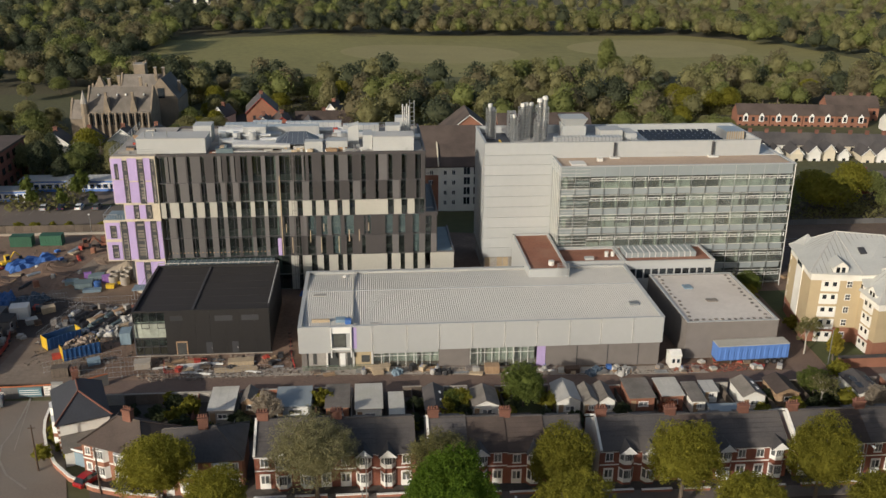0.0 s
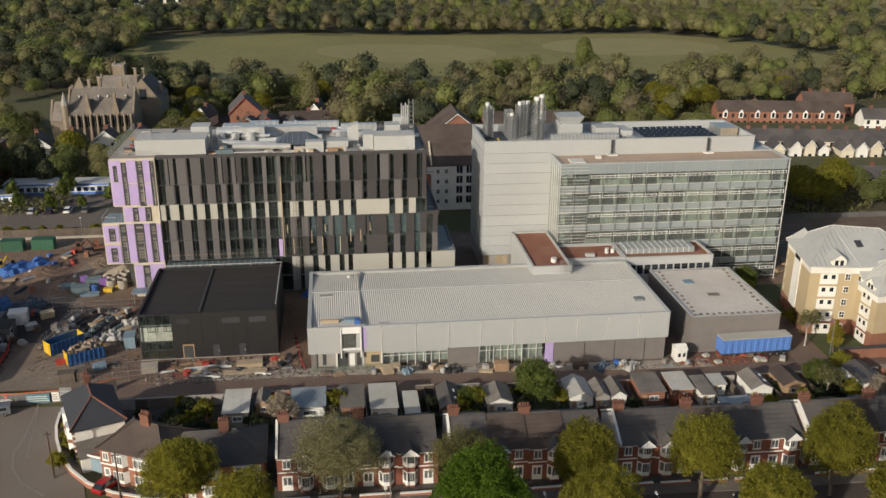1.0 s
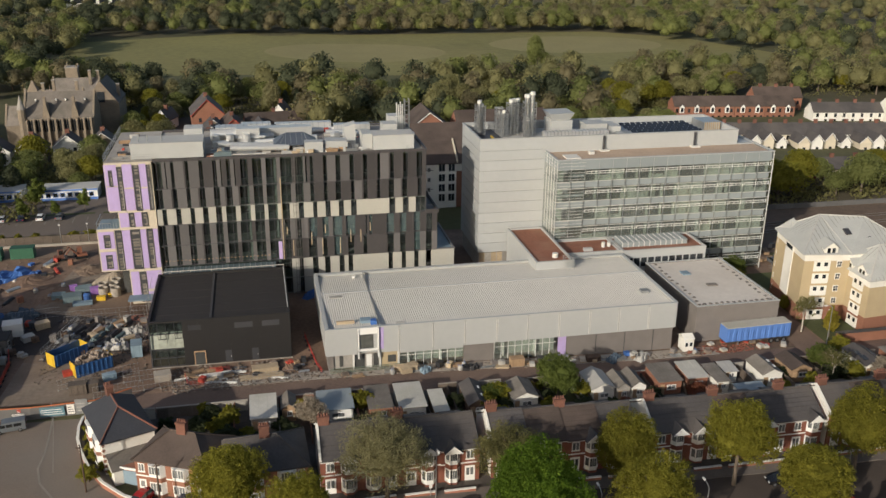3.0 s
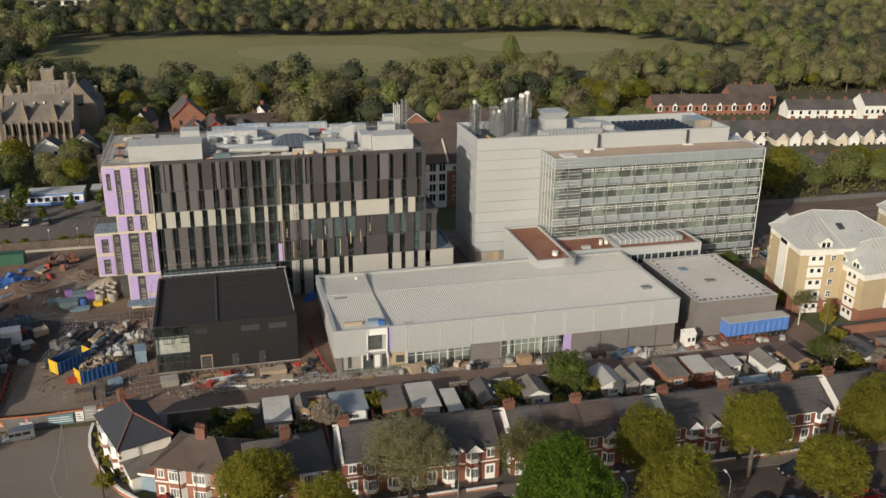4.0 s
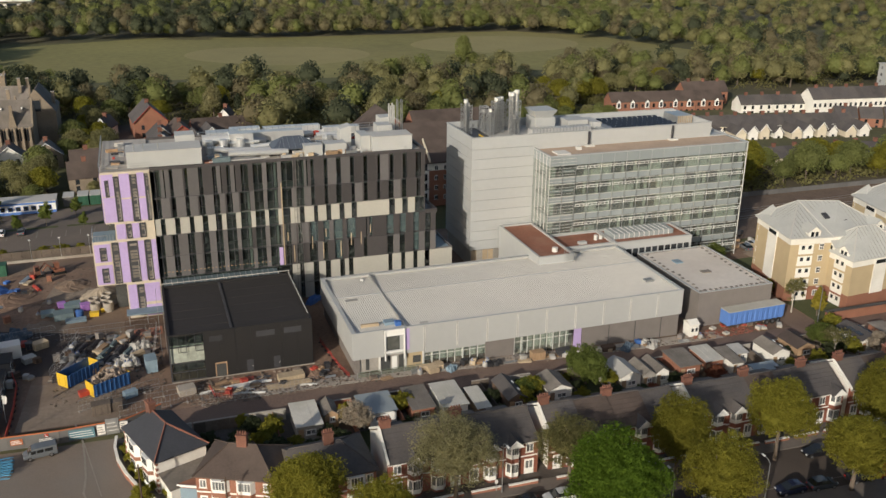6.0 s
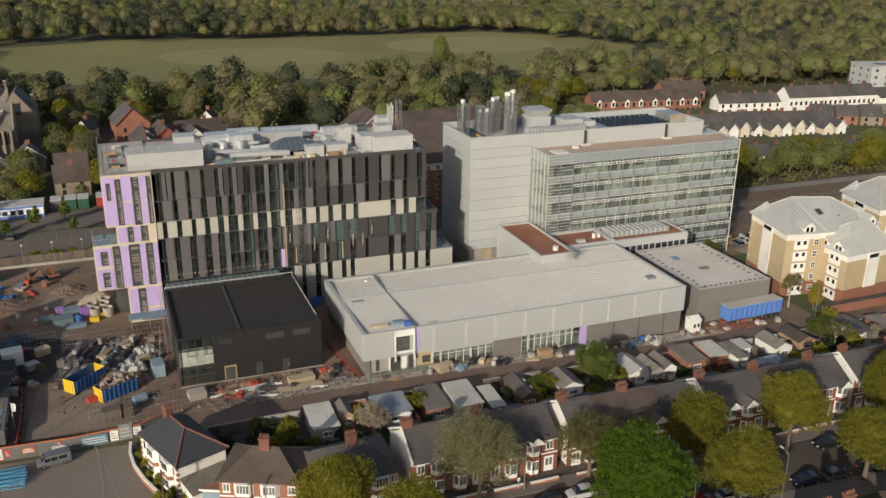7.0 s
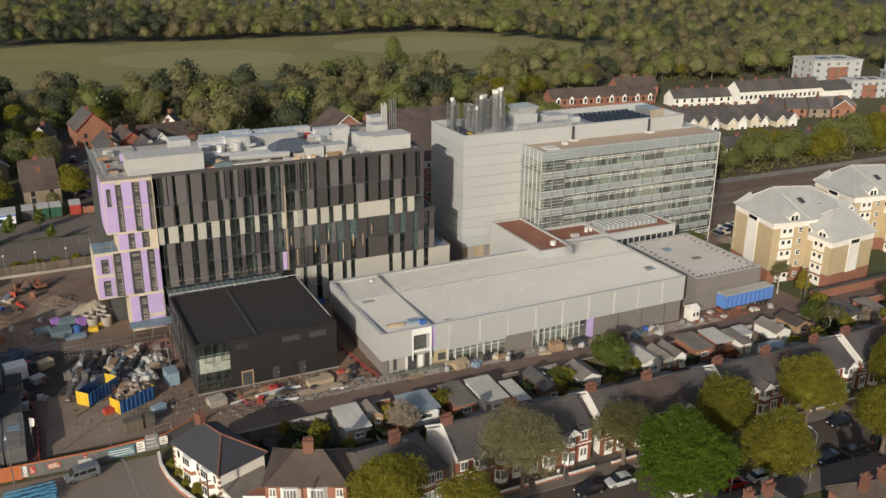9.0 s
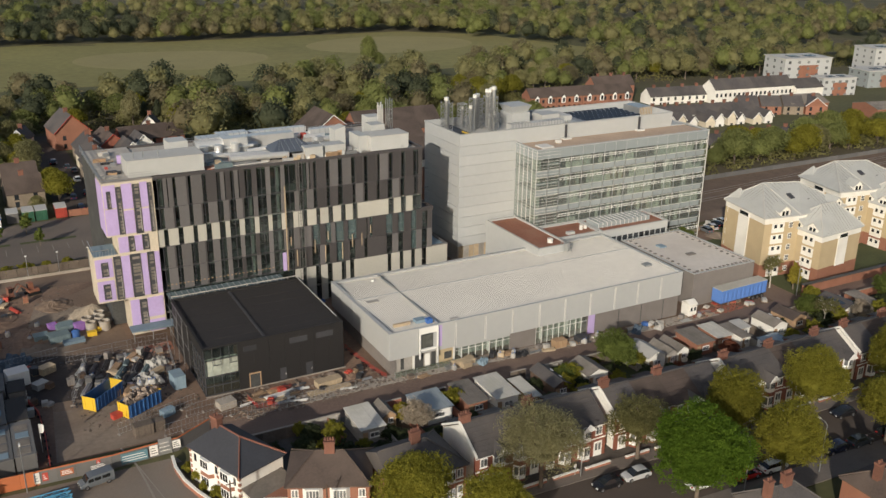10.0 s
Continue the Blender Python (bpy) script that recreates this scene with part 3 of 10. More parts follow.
    s = Soup().box(x0, x1 + 0.15, yf - 0.15, yf + 0.3, 28.1, 28.6).box(x1 - 0.3, x1 + 0.15, yf + 0.3, yb, 28.1, 28.6).box(x0, x1, yb - 0.3, yb + 0.1, 26, 28.6)
    L.soup("parapet", M["charcoal"], s)
    for x in np.arange(x0, x1, 2.62):
        block(L, "facade_panel", M["charcoal"], x, x + 1.9, yb - 0.2, yb + 0.05, 0, 28)
    # hoist mast up the front
    mast = L.box("hoist_mast", M["hoard_grey"], -14.04, -13.96, yf - 0.8, yf - 0.72, 0, 28.5)
    for x in (-14.5, -13.5):
        L.box("mast_rail", M["hoard_grey"], x - 0.035, x + 0.035, yf - 0.88, yf - 0.81, 0, 28.5, under=mast)
    for z in np.arange(0.6, 28, 1.5):
        block(L, "mast_rung", M["hoard_grey"], -14.5, -13.5, yf - 0.87, yf - 0.82, z, z + 0.06, under=mast)
    # gold-brown riser beside the mast
    L.box("riser_pipe", M["timber_pale"], -16.85, -16.65, yf - 0.35, yf - 0.15, 7.5, 24)
    for i in range(9):
        x = (-14.9, -11.3, -8.6, -5.7, -3.6, -16.0, -9.2, -1.6, 0.3)[i]
        L.box("batten", M["timber_pale"], x, x + 0.16, yf - 0.2, yf - 0.13, 8 + (i % 3) * 2.2, 11.3 + (i % 3) * 1.4)
    # loose brackets along the canopy, and a lilac strip of membrane at its end
    s = Soup()
    for k in range(28):
        x = -39.2 + k * 0.72
        s.box(x, x + 0.3, yf - 0.22, yf - 0.14, 8.4 + 0.08 * (k % 2), 8.53 + 0.08 * (k % 2))
    L.soup("bracket_row", M["timber"], s, label="small timber packers along the sill", kind="stuff")
    L.box("membrane_strip", M["purple"], -17.7, -17.0, yf - 0.3, yf - 0.14, 7.6, 11.2, label="lilac membrane strip")
    # purple boarded end, with three stepped heights
    P = L
    yp = yf - 0.3
    def purple(xa, xb, z0, z1, y):
        P.box("sheathing", M["ply"], xa, xb, y, y + 6, z0, z1, label="pale sheathing frame of the unfinished end")
    purple(-48.3, -40.0, 18.9, 28.3, yp)
    purple(-46.8, -40.0, 15.7, 18.9, yp)
    purple(-51.0, -40.0, 7.2, 15.7, yp)
    purple(-46.0, -40.0, 0.2, 7.2, yp)
    for (xa, xb, z0, z1) in [(-48.2, -46.2, 24.0, 28.0), (-48.2, -46.2, 19.2, 23.8), (-45.2, -43.5, 23.6, 28.0), (-45.2, -43.5, 19.2, 23.3), (-42.2, -41.0, 23.6, 28.0), (-42.2, -41.0, 19.2, 23.3),
                             (-46.6, -45.0, 15.9, 18.7), (-43.9, -42.7, 15.9, 18.7), (-50.8, -48.0, 11.8, 15.2), (-50.8, -48.0, 7.5, 11.2), (-46.5, -45.1, 7.5, 15.3), (-43.2, -42.2, 7.5, 15.3),
                             (-40.9, -40.1, 7.5, 15.3), (-45.8, -44.3, 2.0, 6.9), (-42.9, -40.2, 3.2, 6.9), (-42.9, -40.2, 0.4, 2.6)]:
        block(P, "purple_board", M["purple"], xa, xb, yp - 0.1, yp, z0, z1)
    for (xa, xb, z0, z1) in [(-47.7, -47.0, 23.9, 27.0), (-46.2, -45.3, 19.2, 27.6), (-43.4, -42.3, 19.0, 27.8), (-41.0, -40.3, 19.0, 27.8), (-44.9, -44.0, 15.9, 18.7), (-42.6, -41.6, 15.9, 18.7),
                             (-47.8, -46.6, 7.4, 15.4), (-45.0, -43.3, 7.4, 15.4), (-42.1, -41.0, 7.4, 15.4), (-44.2, -43.0, 0.6, 6.8), (-49.9, -48.7, 12.0, 14.6), (-49.9, -48.7, 7.8, 10.6)]:
        w = P.box("window", M["dark_metal"], xa, xb, yp - 0.16, yp - 0.02, z0, z1, label="narrow dark boarded window strip")
        lv = Soup()
        for j, z in enumerate(np.arange(z0 + 0.25, z1 - 0.45, 0.62)):
            if (j * 7 + int(xa * 3)) % 5:
                lv.box(xa + 0.32, xb - 0.1, yp - 0.18, yp - 0.16, z, z + 0.36 + 0.08 * ((j * 5) % 3))
        P.soup("infill_board", M["felt"], lv, under=w, label="grey boards behind the frame", kind="stuff")
        P.box("edge_sheet", M["block_wall"], xb - 0.24, xb - 0.1, yp - 0.2, yp - 0.18, z0 + 0.4, z0 + (z1 - z0) * 0.55, under=w, label="pale loose sheet at the jamb")
    # side of the purple end
    P.box("purple_side", M["purple"], -48.42, -48.3, yp, yp + 6, 19.2, 28.0)
    P.box("terrace_deck", M["pale_blue"], -50.9, -47.0, yp + 0.1, yp + 5.9, 15.7, 15.8)
    s = Soup()
    for x in np.arange(-50.9, -47, 0.5):
        s.box(x, x + 0.06, yp + 0.05, yp + 0.1, 15.7, 16.8)
    s.box(-51, -48.4, yp + 0.02, yp + 0.12, 16.75, 16.85).box(-51, -50.9, yp, yp + 6, 16.75, 16.85)
    P.soup("guard_rail", M["galv"], s)
    s = Soup()
    for z in (28.7, 29.2, 29.6):
        s.box(-48.4, -40, yp + 0.1, yp + 0.16, z, z + 0.06).box(-48.4, -48.3, yp, yb, z, z + 0.06)
    for y in np.arange(yp + 1, yb, 2.4):
        s.box(-48.4, -48.3, y, y + 0.07, 28.3, 29.7)
    P.soup("guard_rail", M["galv"], s)
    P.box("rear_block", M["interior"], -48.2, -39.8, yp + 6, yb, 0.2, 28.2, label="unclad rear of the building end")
    P.box("roof_deck", M["roof_tan"], -48.2, -39.9, yp + 0.1, yb, 28.3, 28.4)
    # pale blue walkway at first floor and glazed link to the black hall
    L.box("walkway", M["pale_blue"], -46.5, -38.5, yf - 3.2, yf - 0.4, 1.9, 2.1)
    for x in (-46.2, -43, -40, -38.8):
        L.box("prop", M["galv"], x, x + 0.12, yf - 3.0, yf - 2.88, 0, 1.9)
    link = L.box("link_roof", M["teal_box"], -39.5, -18.5, 162.2, yf - 0.2, 6.9, 7.1, label="blue-green sheeted link roof")
    for x in np.arange(-39.2, -18.6, 1.05):
        block(L, "link_rib", M["galv"], x, x + 0.1, 162.2, yf - 0.3, 7.1, 7.2, under=link)
    # roof plant
    def unit(name, key, a, b, c, d, z0, z1, label=""):
        return L.box(name, M[key], a, b, c, d, z0, z1, label=label)
    u = unit("plant_enclosure", "plant_white", -43.6, -30.6, 170.0, 176.0, 28.4, 31.2, "long cream plant enclosure on the roof")
    L.box("enclosure_roof", M["membrane_grey"], -43.7, -30.5, 169.9, 176.1, 31.2, 31.35, under=u)
    for x in (-42.2, -40.6, -38.0):
        L.tube("vent_pipe", M["galv"], (x, 171.5, 31.3), (x, 171.5, 32.6), 0.09, under=u)
    unit("plant_box", "plant_white", -34.6, -31.0, 180.0, 184.0, 28.1, 31.6)
    for i in range(11):
        L.tube("roof_fan", M["black_plastic"], (-42.4 + i * 1.05, 177.6, 29.3), (-42.4 + i * 1.05, 177.6, 30.2 + (i % 2) * 0.15), 0.5, 0.42, n=12)
    L.box("fan_rack", M["galv"], -43.2, -31.2, 177.0, 178.2, 28.4, 29.3)
    L.box("membrane_strip", M["purple"], -43.6, -33.0, 180.6, 181.2, 28.4, 29.9, label="lilac boarded upstand")
    L.box("deck_boards", M["timber_pale"], -23.5, -12.0, 176.5, 181.5, 28.12, 28.22, label="tan plywood walking deck")
    L.box("deck_boards", M["red_roof"], -30.2, -27.6, 170.6, 172.4, 28.12, 28.4)
    for k in range(4):
        x = 7.9 + k * 0.42
        L.tube("flue", M["duct"], (x, 181.0 + k * 0.2, 28.1), (x, 181.0 + k * 0.2, 35.4 - (k % 2) * 0.5), 0.16, n=10)
    rl = Soup()
    for x in np.arange(-29.5, 11, 2.4):
        rl.box(x, x + 0.06, 191.9, 191.96, 28.1, 29.3)
    rl.box(-30, 11, 191.9, 191.96, 29.25, 29.32).box(-30, 11, 191.9, 191.96, 28.7, 28.76)
    L.soup("guard_rail", M["galv"], rl)
    L.tube("duct", M["duct"], (-29.6, 181, 30.0), (-21, 181, 30.0), 1.15, n=14)
    for x in (-28.5, -25.8, -22.6):
        L.tube("duct", M["duct"], (x, 178.5, 28.2), (x, 178.5, 30.6), 0.8, n=12)
    L.box("duct", M["duct"], -24.6, -20.0, 179.2, 182.0, 28.1, 31.4)
    L.box("duct", M["duct"], -20.0, -9.5, 183.0, 185.5, 28.1, 30.6)
    L.box("duct", M["galv"], -19.8, -11.6, 176.2, 177.2, 28.1, 29.4)
    unit("board_pack", "timber_pale", -22.8, -18.4, 173.2, 175.6, 28.1, 28.8)
    for i in range(7):
        y = 171.5 + i * 2.6
        x = rnd.uniform(-30, -20)
        L.tube("duct", M["duct"], (x, y, 28.9 + rnd.random()), (x + rnd.uniform(5, 14), y + rnd.uniform(-0.6, 0.6), 28.9 + rnd.random()), rnd.uniform(0.3, 0.6), n=10)
    for i in range(9):
        x, y = rnd.uniform(-20, 8), rnd.uniform(176, 191)
        L.tube("duct", M["duct"], (x, y, 28.7), (x + rnd.uniform(3, 6), y, 28.7), rnd.uniform(0.35, 0.7), n=10)
    for i in range(78):
        x, y = rnd.uniform(-30, 8), rnd.uniform(170, 191)
        w, d, h = rnd.uniform(0.5, 2.4), rnd.uniform(0.4, 1.8), rnd.uniform(0.3, 1.3)
        L.box("roof_material", M[rnd.choice(("galv", "plant_white", "wrap", "duct", "timber_pale", "galv", "plant_white", "barrier_red", "teal_box"))], x, x + w, y, y + d, 28.1, 28.1 + h)
    for i in range(44):
        x, y = (rnd.uniform(-29.8, -1), rnd.uniform(169.2, 174)) if i < 26 else (rnd.uniform(-47.6, -44.4), rnd.uniform(169.5, 190))
        w, d, h = rnd.uniform(0.4, 2.6), rnd.uniform(0.2, 0.9), rnd.uniform(0.15, 0.7)
        L.box("roof_material", M[rnd.choice(("galv", "timber_pale", "black_plastic", "dark_metal", "timber", "wrap", "barrier_red", "galv"))], x, min(x + w, -44.1) if i >= 26 else x + w, y, y + d, 28.4 if i >= 26 else 28.12, 28.5 + h)
    for xa, xb, y, z, w, d, h in ((-28.6, -22.3, 182.0, 28.3, 2.2, 3.0, 2.9), (-23.6, -17.6, 187.2, 28.3, 2.0, 2.4, 2.3), (-16.8, -5.0, 188.6, 28.3, 1.6, 1.8, 1.9), (-29.0, -26.0, 176.0, 28.3, 1.4, 1.4, 1.4), (-4.6, 3.0, 186.8, 28.3, 1.5, 1.8, 1.6)):
        du = L.box("foil_duct", M["duct"], xa, xb, y, y + d, z, z + h, label="silver foil-wrapped air duct")
        for x in np.arange(xa + 0.7, xb - 0.2, 1.2):
            block(L, "duct_band", M["galv"], x, x + 0.1, y - 0.03, y + d + 0.03, z, z + h + 0.03, under=du)
    for i in range(34):
        x, y = rnd.uniform(-13.0, -0.8), rnd.uniform(169.2, 174.5)
        w = rnd.uniform(0.25, 0.8)
        L.box("roof_material", M[rnd.choice(("frame_white", "wrap", "plant_white", "galv", "sign_white"))], x, x + w, y, y + w * 0.8, 28.12, 28.3 + rnd.uniform(0.2, 1.0))
    for i in range(14):
        y, z = 170.2 + i * 0.42, 28.5 + (i % 3) * 0.12
        L.tube("service_pipe", M["galv" if i % 3 else "white_metal"], (-29.4 + (i % 4) * 0.7, y, z), (-19.0 - (i % 5) * 0.9, y + 0.2, z), 0.09, n=6)
    for i in range(10):
        x = -7.4 + i * 0.55
        L.tube("service_pipe", M["galv"], (x, 175.4, 28.6), (x, 181.5 - (i % 3), 28.6), 0.1, n=6)
    v, f = hip([(-17.3, 171.6), (-9.4, 171.6), (-9.4, 177.0), (-17.3, 177.0)], 29.7, [(-15.0, 175.2), (-11.6, 175.2)], 31.3, 0.2)
    can = L.mesh("plant_canopy", M["canopy"], v, f, label="sloping grey-blue sheet canopy")
    for x in np.arange(-16.4, -9.8, 1.1):
        L.tube("canopy_seam", M["galv"], (x, 171.6, 29.75), (max(-15.0, min(-11.6, x)), 175.2, 31.33), 0.04, n=4, under=can)
    for x in np.arange(-16.6, -9, 1.4):
        block(L, "canopy_batten", M["galv"], x, x + 0.1, 171.7, 171.8, 28.1, 29.5, under=can)
    unit("plant_box", "plant_white", -11.7, -8.2, 170.4, 172.6, 28.1, 30.3)
    unit("plant_box", "plant_white", -7.6, -3.4, 171.0, 174.0, 28.1, 30.2)
    L.mesh("plant_cowl", M["plant_white"], [(-3.4, 176.4, 28.1), (-1.2, 176.4, 28.1), (-1.2, 179.4, 28.1), (-3.4, 179.4, 28.1), (-3.4, 176.4, 31.7), (-1.2, 176.4, 32.3), (-1.2, 179.4, 32.3), (-3.4, 179.4, 31.7)], BOX_F)
    u = unit("plant_enclosure", "plant_white", 1.6, 9.6, 170.3, 175.0, 28.3, 31.0, "pale boxed plant room on the roof")
    L.box("enclosure_roof", M["membrane_grey"], 1.5, 9.7, 170.2, 175.1, 31.0, 31.15, under=u)
    L.box("plant_box", M["plant_white"], -0.4, 1.5, 171.6, 176.5, 28.1, 31.2)
    L.box("plant_box", M["plant_white"], 4.2, 7.2, 176.2, 179.6, 28.1, 32.0)
    L.box("plant_box", M["plant_white"], 6.4, 9.6, 182.6, 186, 28.1, 32.2)
    for x, y in ((9.2, 179), (10.1, 179), (10.1, 180), (9.2, 180)):
        L.box("mast_leg", M["galv"], x, x + 0.16, y, y + 0.16, 28.1, 36.4)
    for i in range(9):
        z = 28.7 + i * 0.9
        block(L, "mast_rung", M["galv"], 9.2, 10.3, 179, 179.1, z, z + 0.1)
    return L


office_building()


# ---------------------------------------------------------------- black hall
def black_hall():
    B = Thing("black_hall", "low black-clad hall with a flat dark roof and glazed corner", "building", (-28.5, 151, 0), world=True)
    x0, x1, y0, y1, h = -40.0, -17.0, 140.5, 162.0, 8.4
    gx = -34.6
    B.box("wall", M["black_clad"], gx, x1, y0, y0 + 0.4, 0.05, h - 0.1)
    B.box("wall", M["black_clad"], x1 - 0.4, x1, y0 + 0.4, y1, 0.05, h - 0.1)
    B.box("wall", M["black_clad"], x0, x1 - 0.4, y1 - 0.4, y1, 0.05, h - 0.1)
    B.box("wall", M["black_clad"], x0, x0 + 0.4, y0 + 8.5, y1 - 0.4, 0.05, h - 0.1)
    B.box("wall", M["black_clad"], x0, gx, y0 + 0.05, y0 + 0.45, h - 0.35, h - 0.1)
    B.box("wall", M["black_clad"], x0, x0 + 0.4, y0 + 0.45, y0 + 8.5, 6.6, h - 0.1)
    for i in range(7):
        x = gx + i * (x1 - gx) / 7
        block(B, "cladding_panel", M["black_clad"], x + 0.015, x + (x1 - gx) / 7 - 0.015, y0 - 0.06, y0, 0.25, h - 0.12)
    for i in range(6):
        y = y0 + 8.5 + i * 2.1
        block(B, "cladding_panel", M["black_clad"], x0 - 0.06, x0, y + 0.015, y + 2.08, 0.25, h - 0.12)
        block(B, "cladding_panel", M["black_clad"], x1, x1 + 0.06, y0 + i * 3.4 + 0.1, y0 + i * 3.4 + 3.45, 0.25, h - 0.12)
    B.box("base_strip", M["concrete"], gx - 5.4, x1 + 0.2, y0 - 0.3, y0 - 0.08, 0.0, 0.12)
    B.box("roof", M["black_roof"], x0 + 0.35, x1 - 0.35, y0 + 0.35, y1 - 0.35, h - 0.55, h - 0.4)
    B.box("roof_seam", M["dark_metal"], -30.2, -29.8, y0 + 0.4, y1 - 0.4, h - 0.4, h - 0.22)
    for i in range(5):
        y = y0 + 3.4 + i * 3.4
        block(B, "roof_lap", M["black_roof"], x0 + 0.4, x1 - 0.4, y, y + 0.06, h - 0.4, h - 0.37)
    s = Soup().box(x0 - 0.05, x1 + 0.05, y0 - 0.05, y0 + 0.35, h - 0.15, h).box(x0 - 0.05, x1 + 0.05, y1 - 0.35, y1 + 0.05, h - 0.15, h)
    s.box(x0 - 0.05, x0 + 0.35, y0 + 0.35, y1 - 0.35, h - 0.15, h).box(x1 - 0.35, x1 + 0.05, y0 + 0.35, y1 - 0.35, h - 0.15, h)
    B.soup("coping", M["black_clad"], s)
    B.box("flashing", M["white_metal"], x1 - 0.3, x1 - 0.18, y0 + 2.2, y1 - 0.2, h, h + 0.06, label="bright metal edge strip")
    s = Soup().box(x0, x1, y1 - 0.1, y1 + 0.05, h + 0.35, h + 0.47)
    for x in np.arange(x0, x1, 1.9):
        s.box(x, x + 0.09, y1 - 0.06, y1 + 0.02, h, h + 0.4)
    B.soup("edge_rail", M["wrap"], s, label="pale edge protection rail")
    # glazed corner
    for i in range(4):
        x = x0 + 0.1 + i * 1.33
        # the third row is opaque and pale, set back behind the glass line
        for z0, z1, key in ((0.3, 1.7, 0), (1.7, 3.3, 0), (3.3, 6.1, 1), (6.1, h - 0.35, 0)):
            o = block(B, "window_pane", M["interior_pale"] if key else G_DARK, x + 0.02, x + 1.31, y0 + (0.4 if key else 0.1), y0 + (0.5 if key else 0.13), z0, z1)
            if not key:
                o.visible_shadow = False
        for z0, z1 in ((0.2, 3.3), (6.1, h - 0.35)):
            block(B, "mullion", M["dark_metal"], x - 0.035, x + 0.035, y0 - 0.02, y0 + 0.2, z0, z1)
    for x in (x0 + 1.43, x0 + 4.09):
        sash = B.soup("opening_light", M["dark_metal"], Soup().box(x, x + 1.33, y0 + 0.02, y0 + 0.1, 5.1, 5.2).box(x, x + 0.08, y0 + 0.02, y0 + 0.1, 5.2, 6.1).box(x + 1.25, x + 1.33, y0 + 0.02, y0 + 0.1, 5.2, 6.1))
    for i in range(5):
        y = y0 + i * 1.7
        block(B, "window_pane", G_DARK, x0 + 0.1, x0 + 0.13, y + 0.05, y + 1.65, 0.3, 6.6).visible_shadow = False
        block(B, "mullion", M["dark_metal"], x0 - 0.02, x0 + 0.2, y - 0.05, y + 0.07, 0.2, 6.6)
    for z in (0.2, 1.7, 3.3, 6.1):
        block(B, "transom", M["dark_metal"], x0, gx, y0 - 0.03, y0 + 0.16, z - 0.05, z + 0.06)
        block(B, "transom", M["dark_metal"], x0 - 0.03, x0 + 0.16, y0 + 0.2, y0 + 8.5, z - 0.05, z + 0.06)
    # plain pale panel behind the third row
    B.box("interior_blind", M["sheet_pale"], x0 + 0.3, gx - 0.1, y0 + 0.55, y0 + 0.65, 3.2, 6.2, label="pale panel behind the corner glazing")
    B.box("inner_wall", M["interior"], x0 + 0.5, gx + 0.4, y0 + 4, y0 + 4.2, 0, h - 0.6)
    # opening, doors, vent
    s = Soup().box(-33.05, -32.9, y0 - 0.14, y0 - 0.05, 0.12, 2.6).box(-31.3, -31.15, y0 - 0.14, y0 - 0.05, 0.12, 2.6).box(-33.05, -31.15, y0 - 0.15, y0 - 0.06, 2.4, 2.62)
    # dark slab on the wall, the doorway's inner shade put into colour
    d = B.box("doorway", M["interior"], -32.9, -31.3, y0 - 0.1, y0 - 0.04, 0.25, 2.5)
    B.soup("door_frame", M["timber"], s, under=d, label="raw timber lining of the doorway")
    for x in (-28.0, -23.6):
        d = B.box("door", M["dark_metal"], x, x + 1.1, y0 - 0.11, y0 - 0.05, 0.25, 2.35)
        B.box("handle", M["white_metal"], x + 0.9, x + 0.98, y0 - 0.16, y0 - 0.11, 1.1, 1.3, under=d)
    B.box("vent", M["black_plastic"], -33.7, -31.6, y0 - 0.12, y0 - 0.05, 6.5, 7.4)
    for a, b in ((-26.2, -23.2), (-21.7, -18.8)):
        B.box("fascia_plate", M["dark_metal"], a, b, y0 - 0.09, y0 - 0.05, 6.3, 7.3)
    # scaffold along the west side
    for x in (x0 - 1.1, x0 - 0.25):
        for y in np.arange(y0 + 9, y1 - 1, 4.0):
            block(B, "scaffold_standard", M["galv"], x, x + 0.05, y, y + 0.05, 0, 8.6)
        for z in (4.2, 8.3):
            block(B, "scaffold_ledger", M["galv"], x, x + 0.05, y0 + 9, y1 - 1, z, z + 0.05)


black_hall()


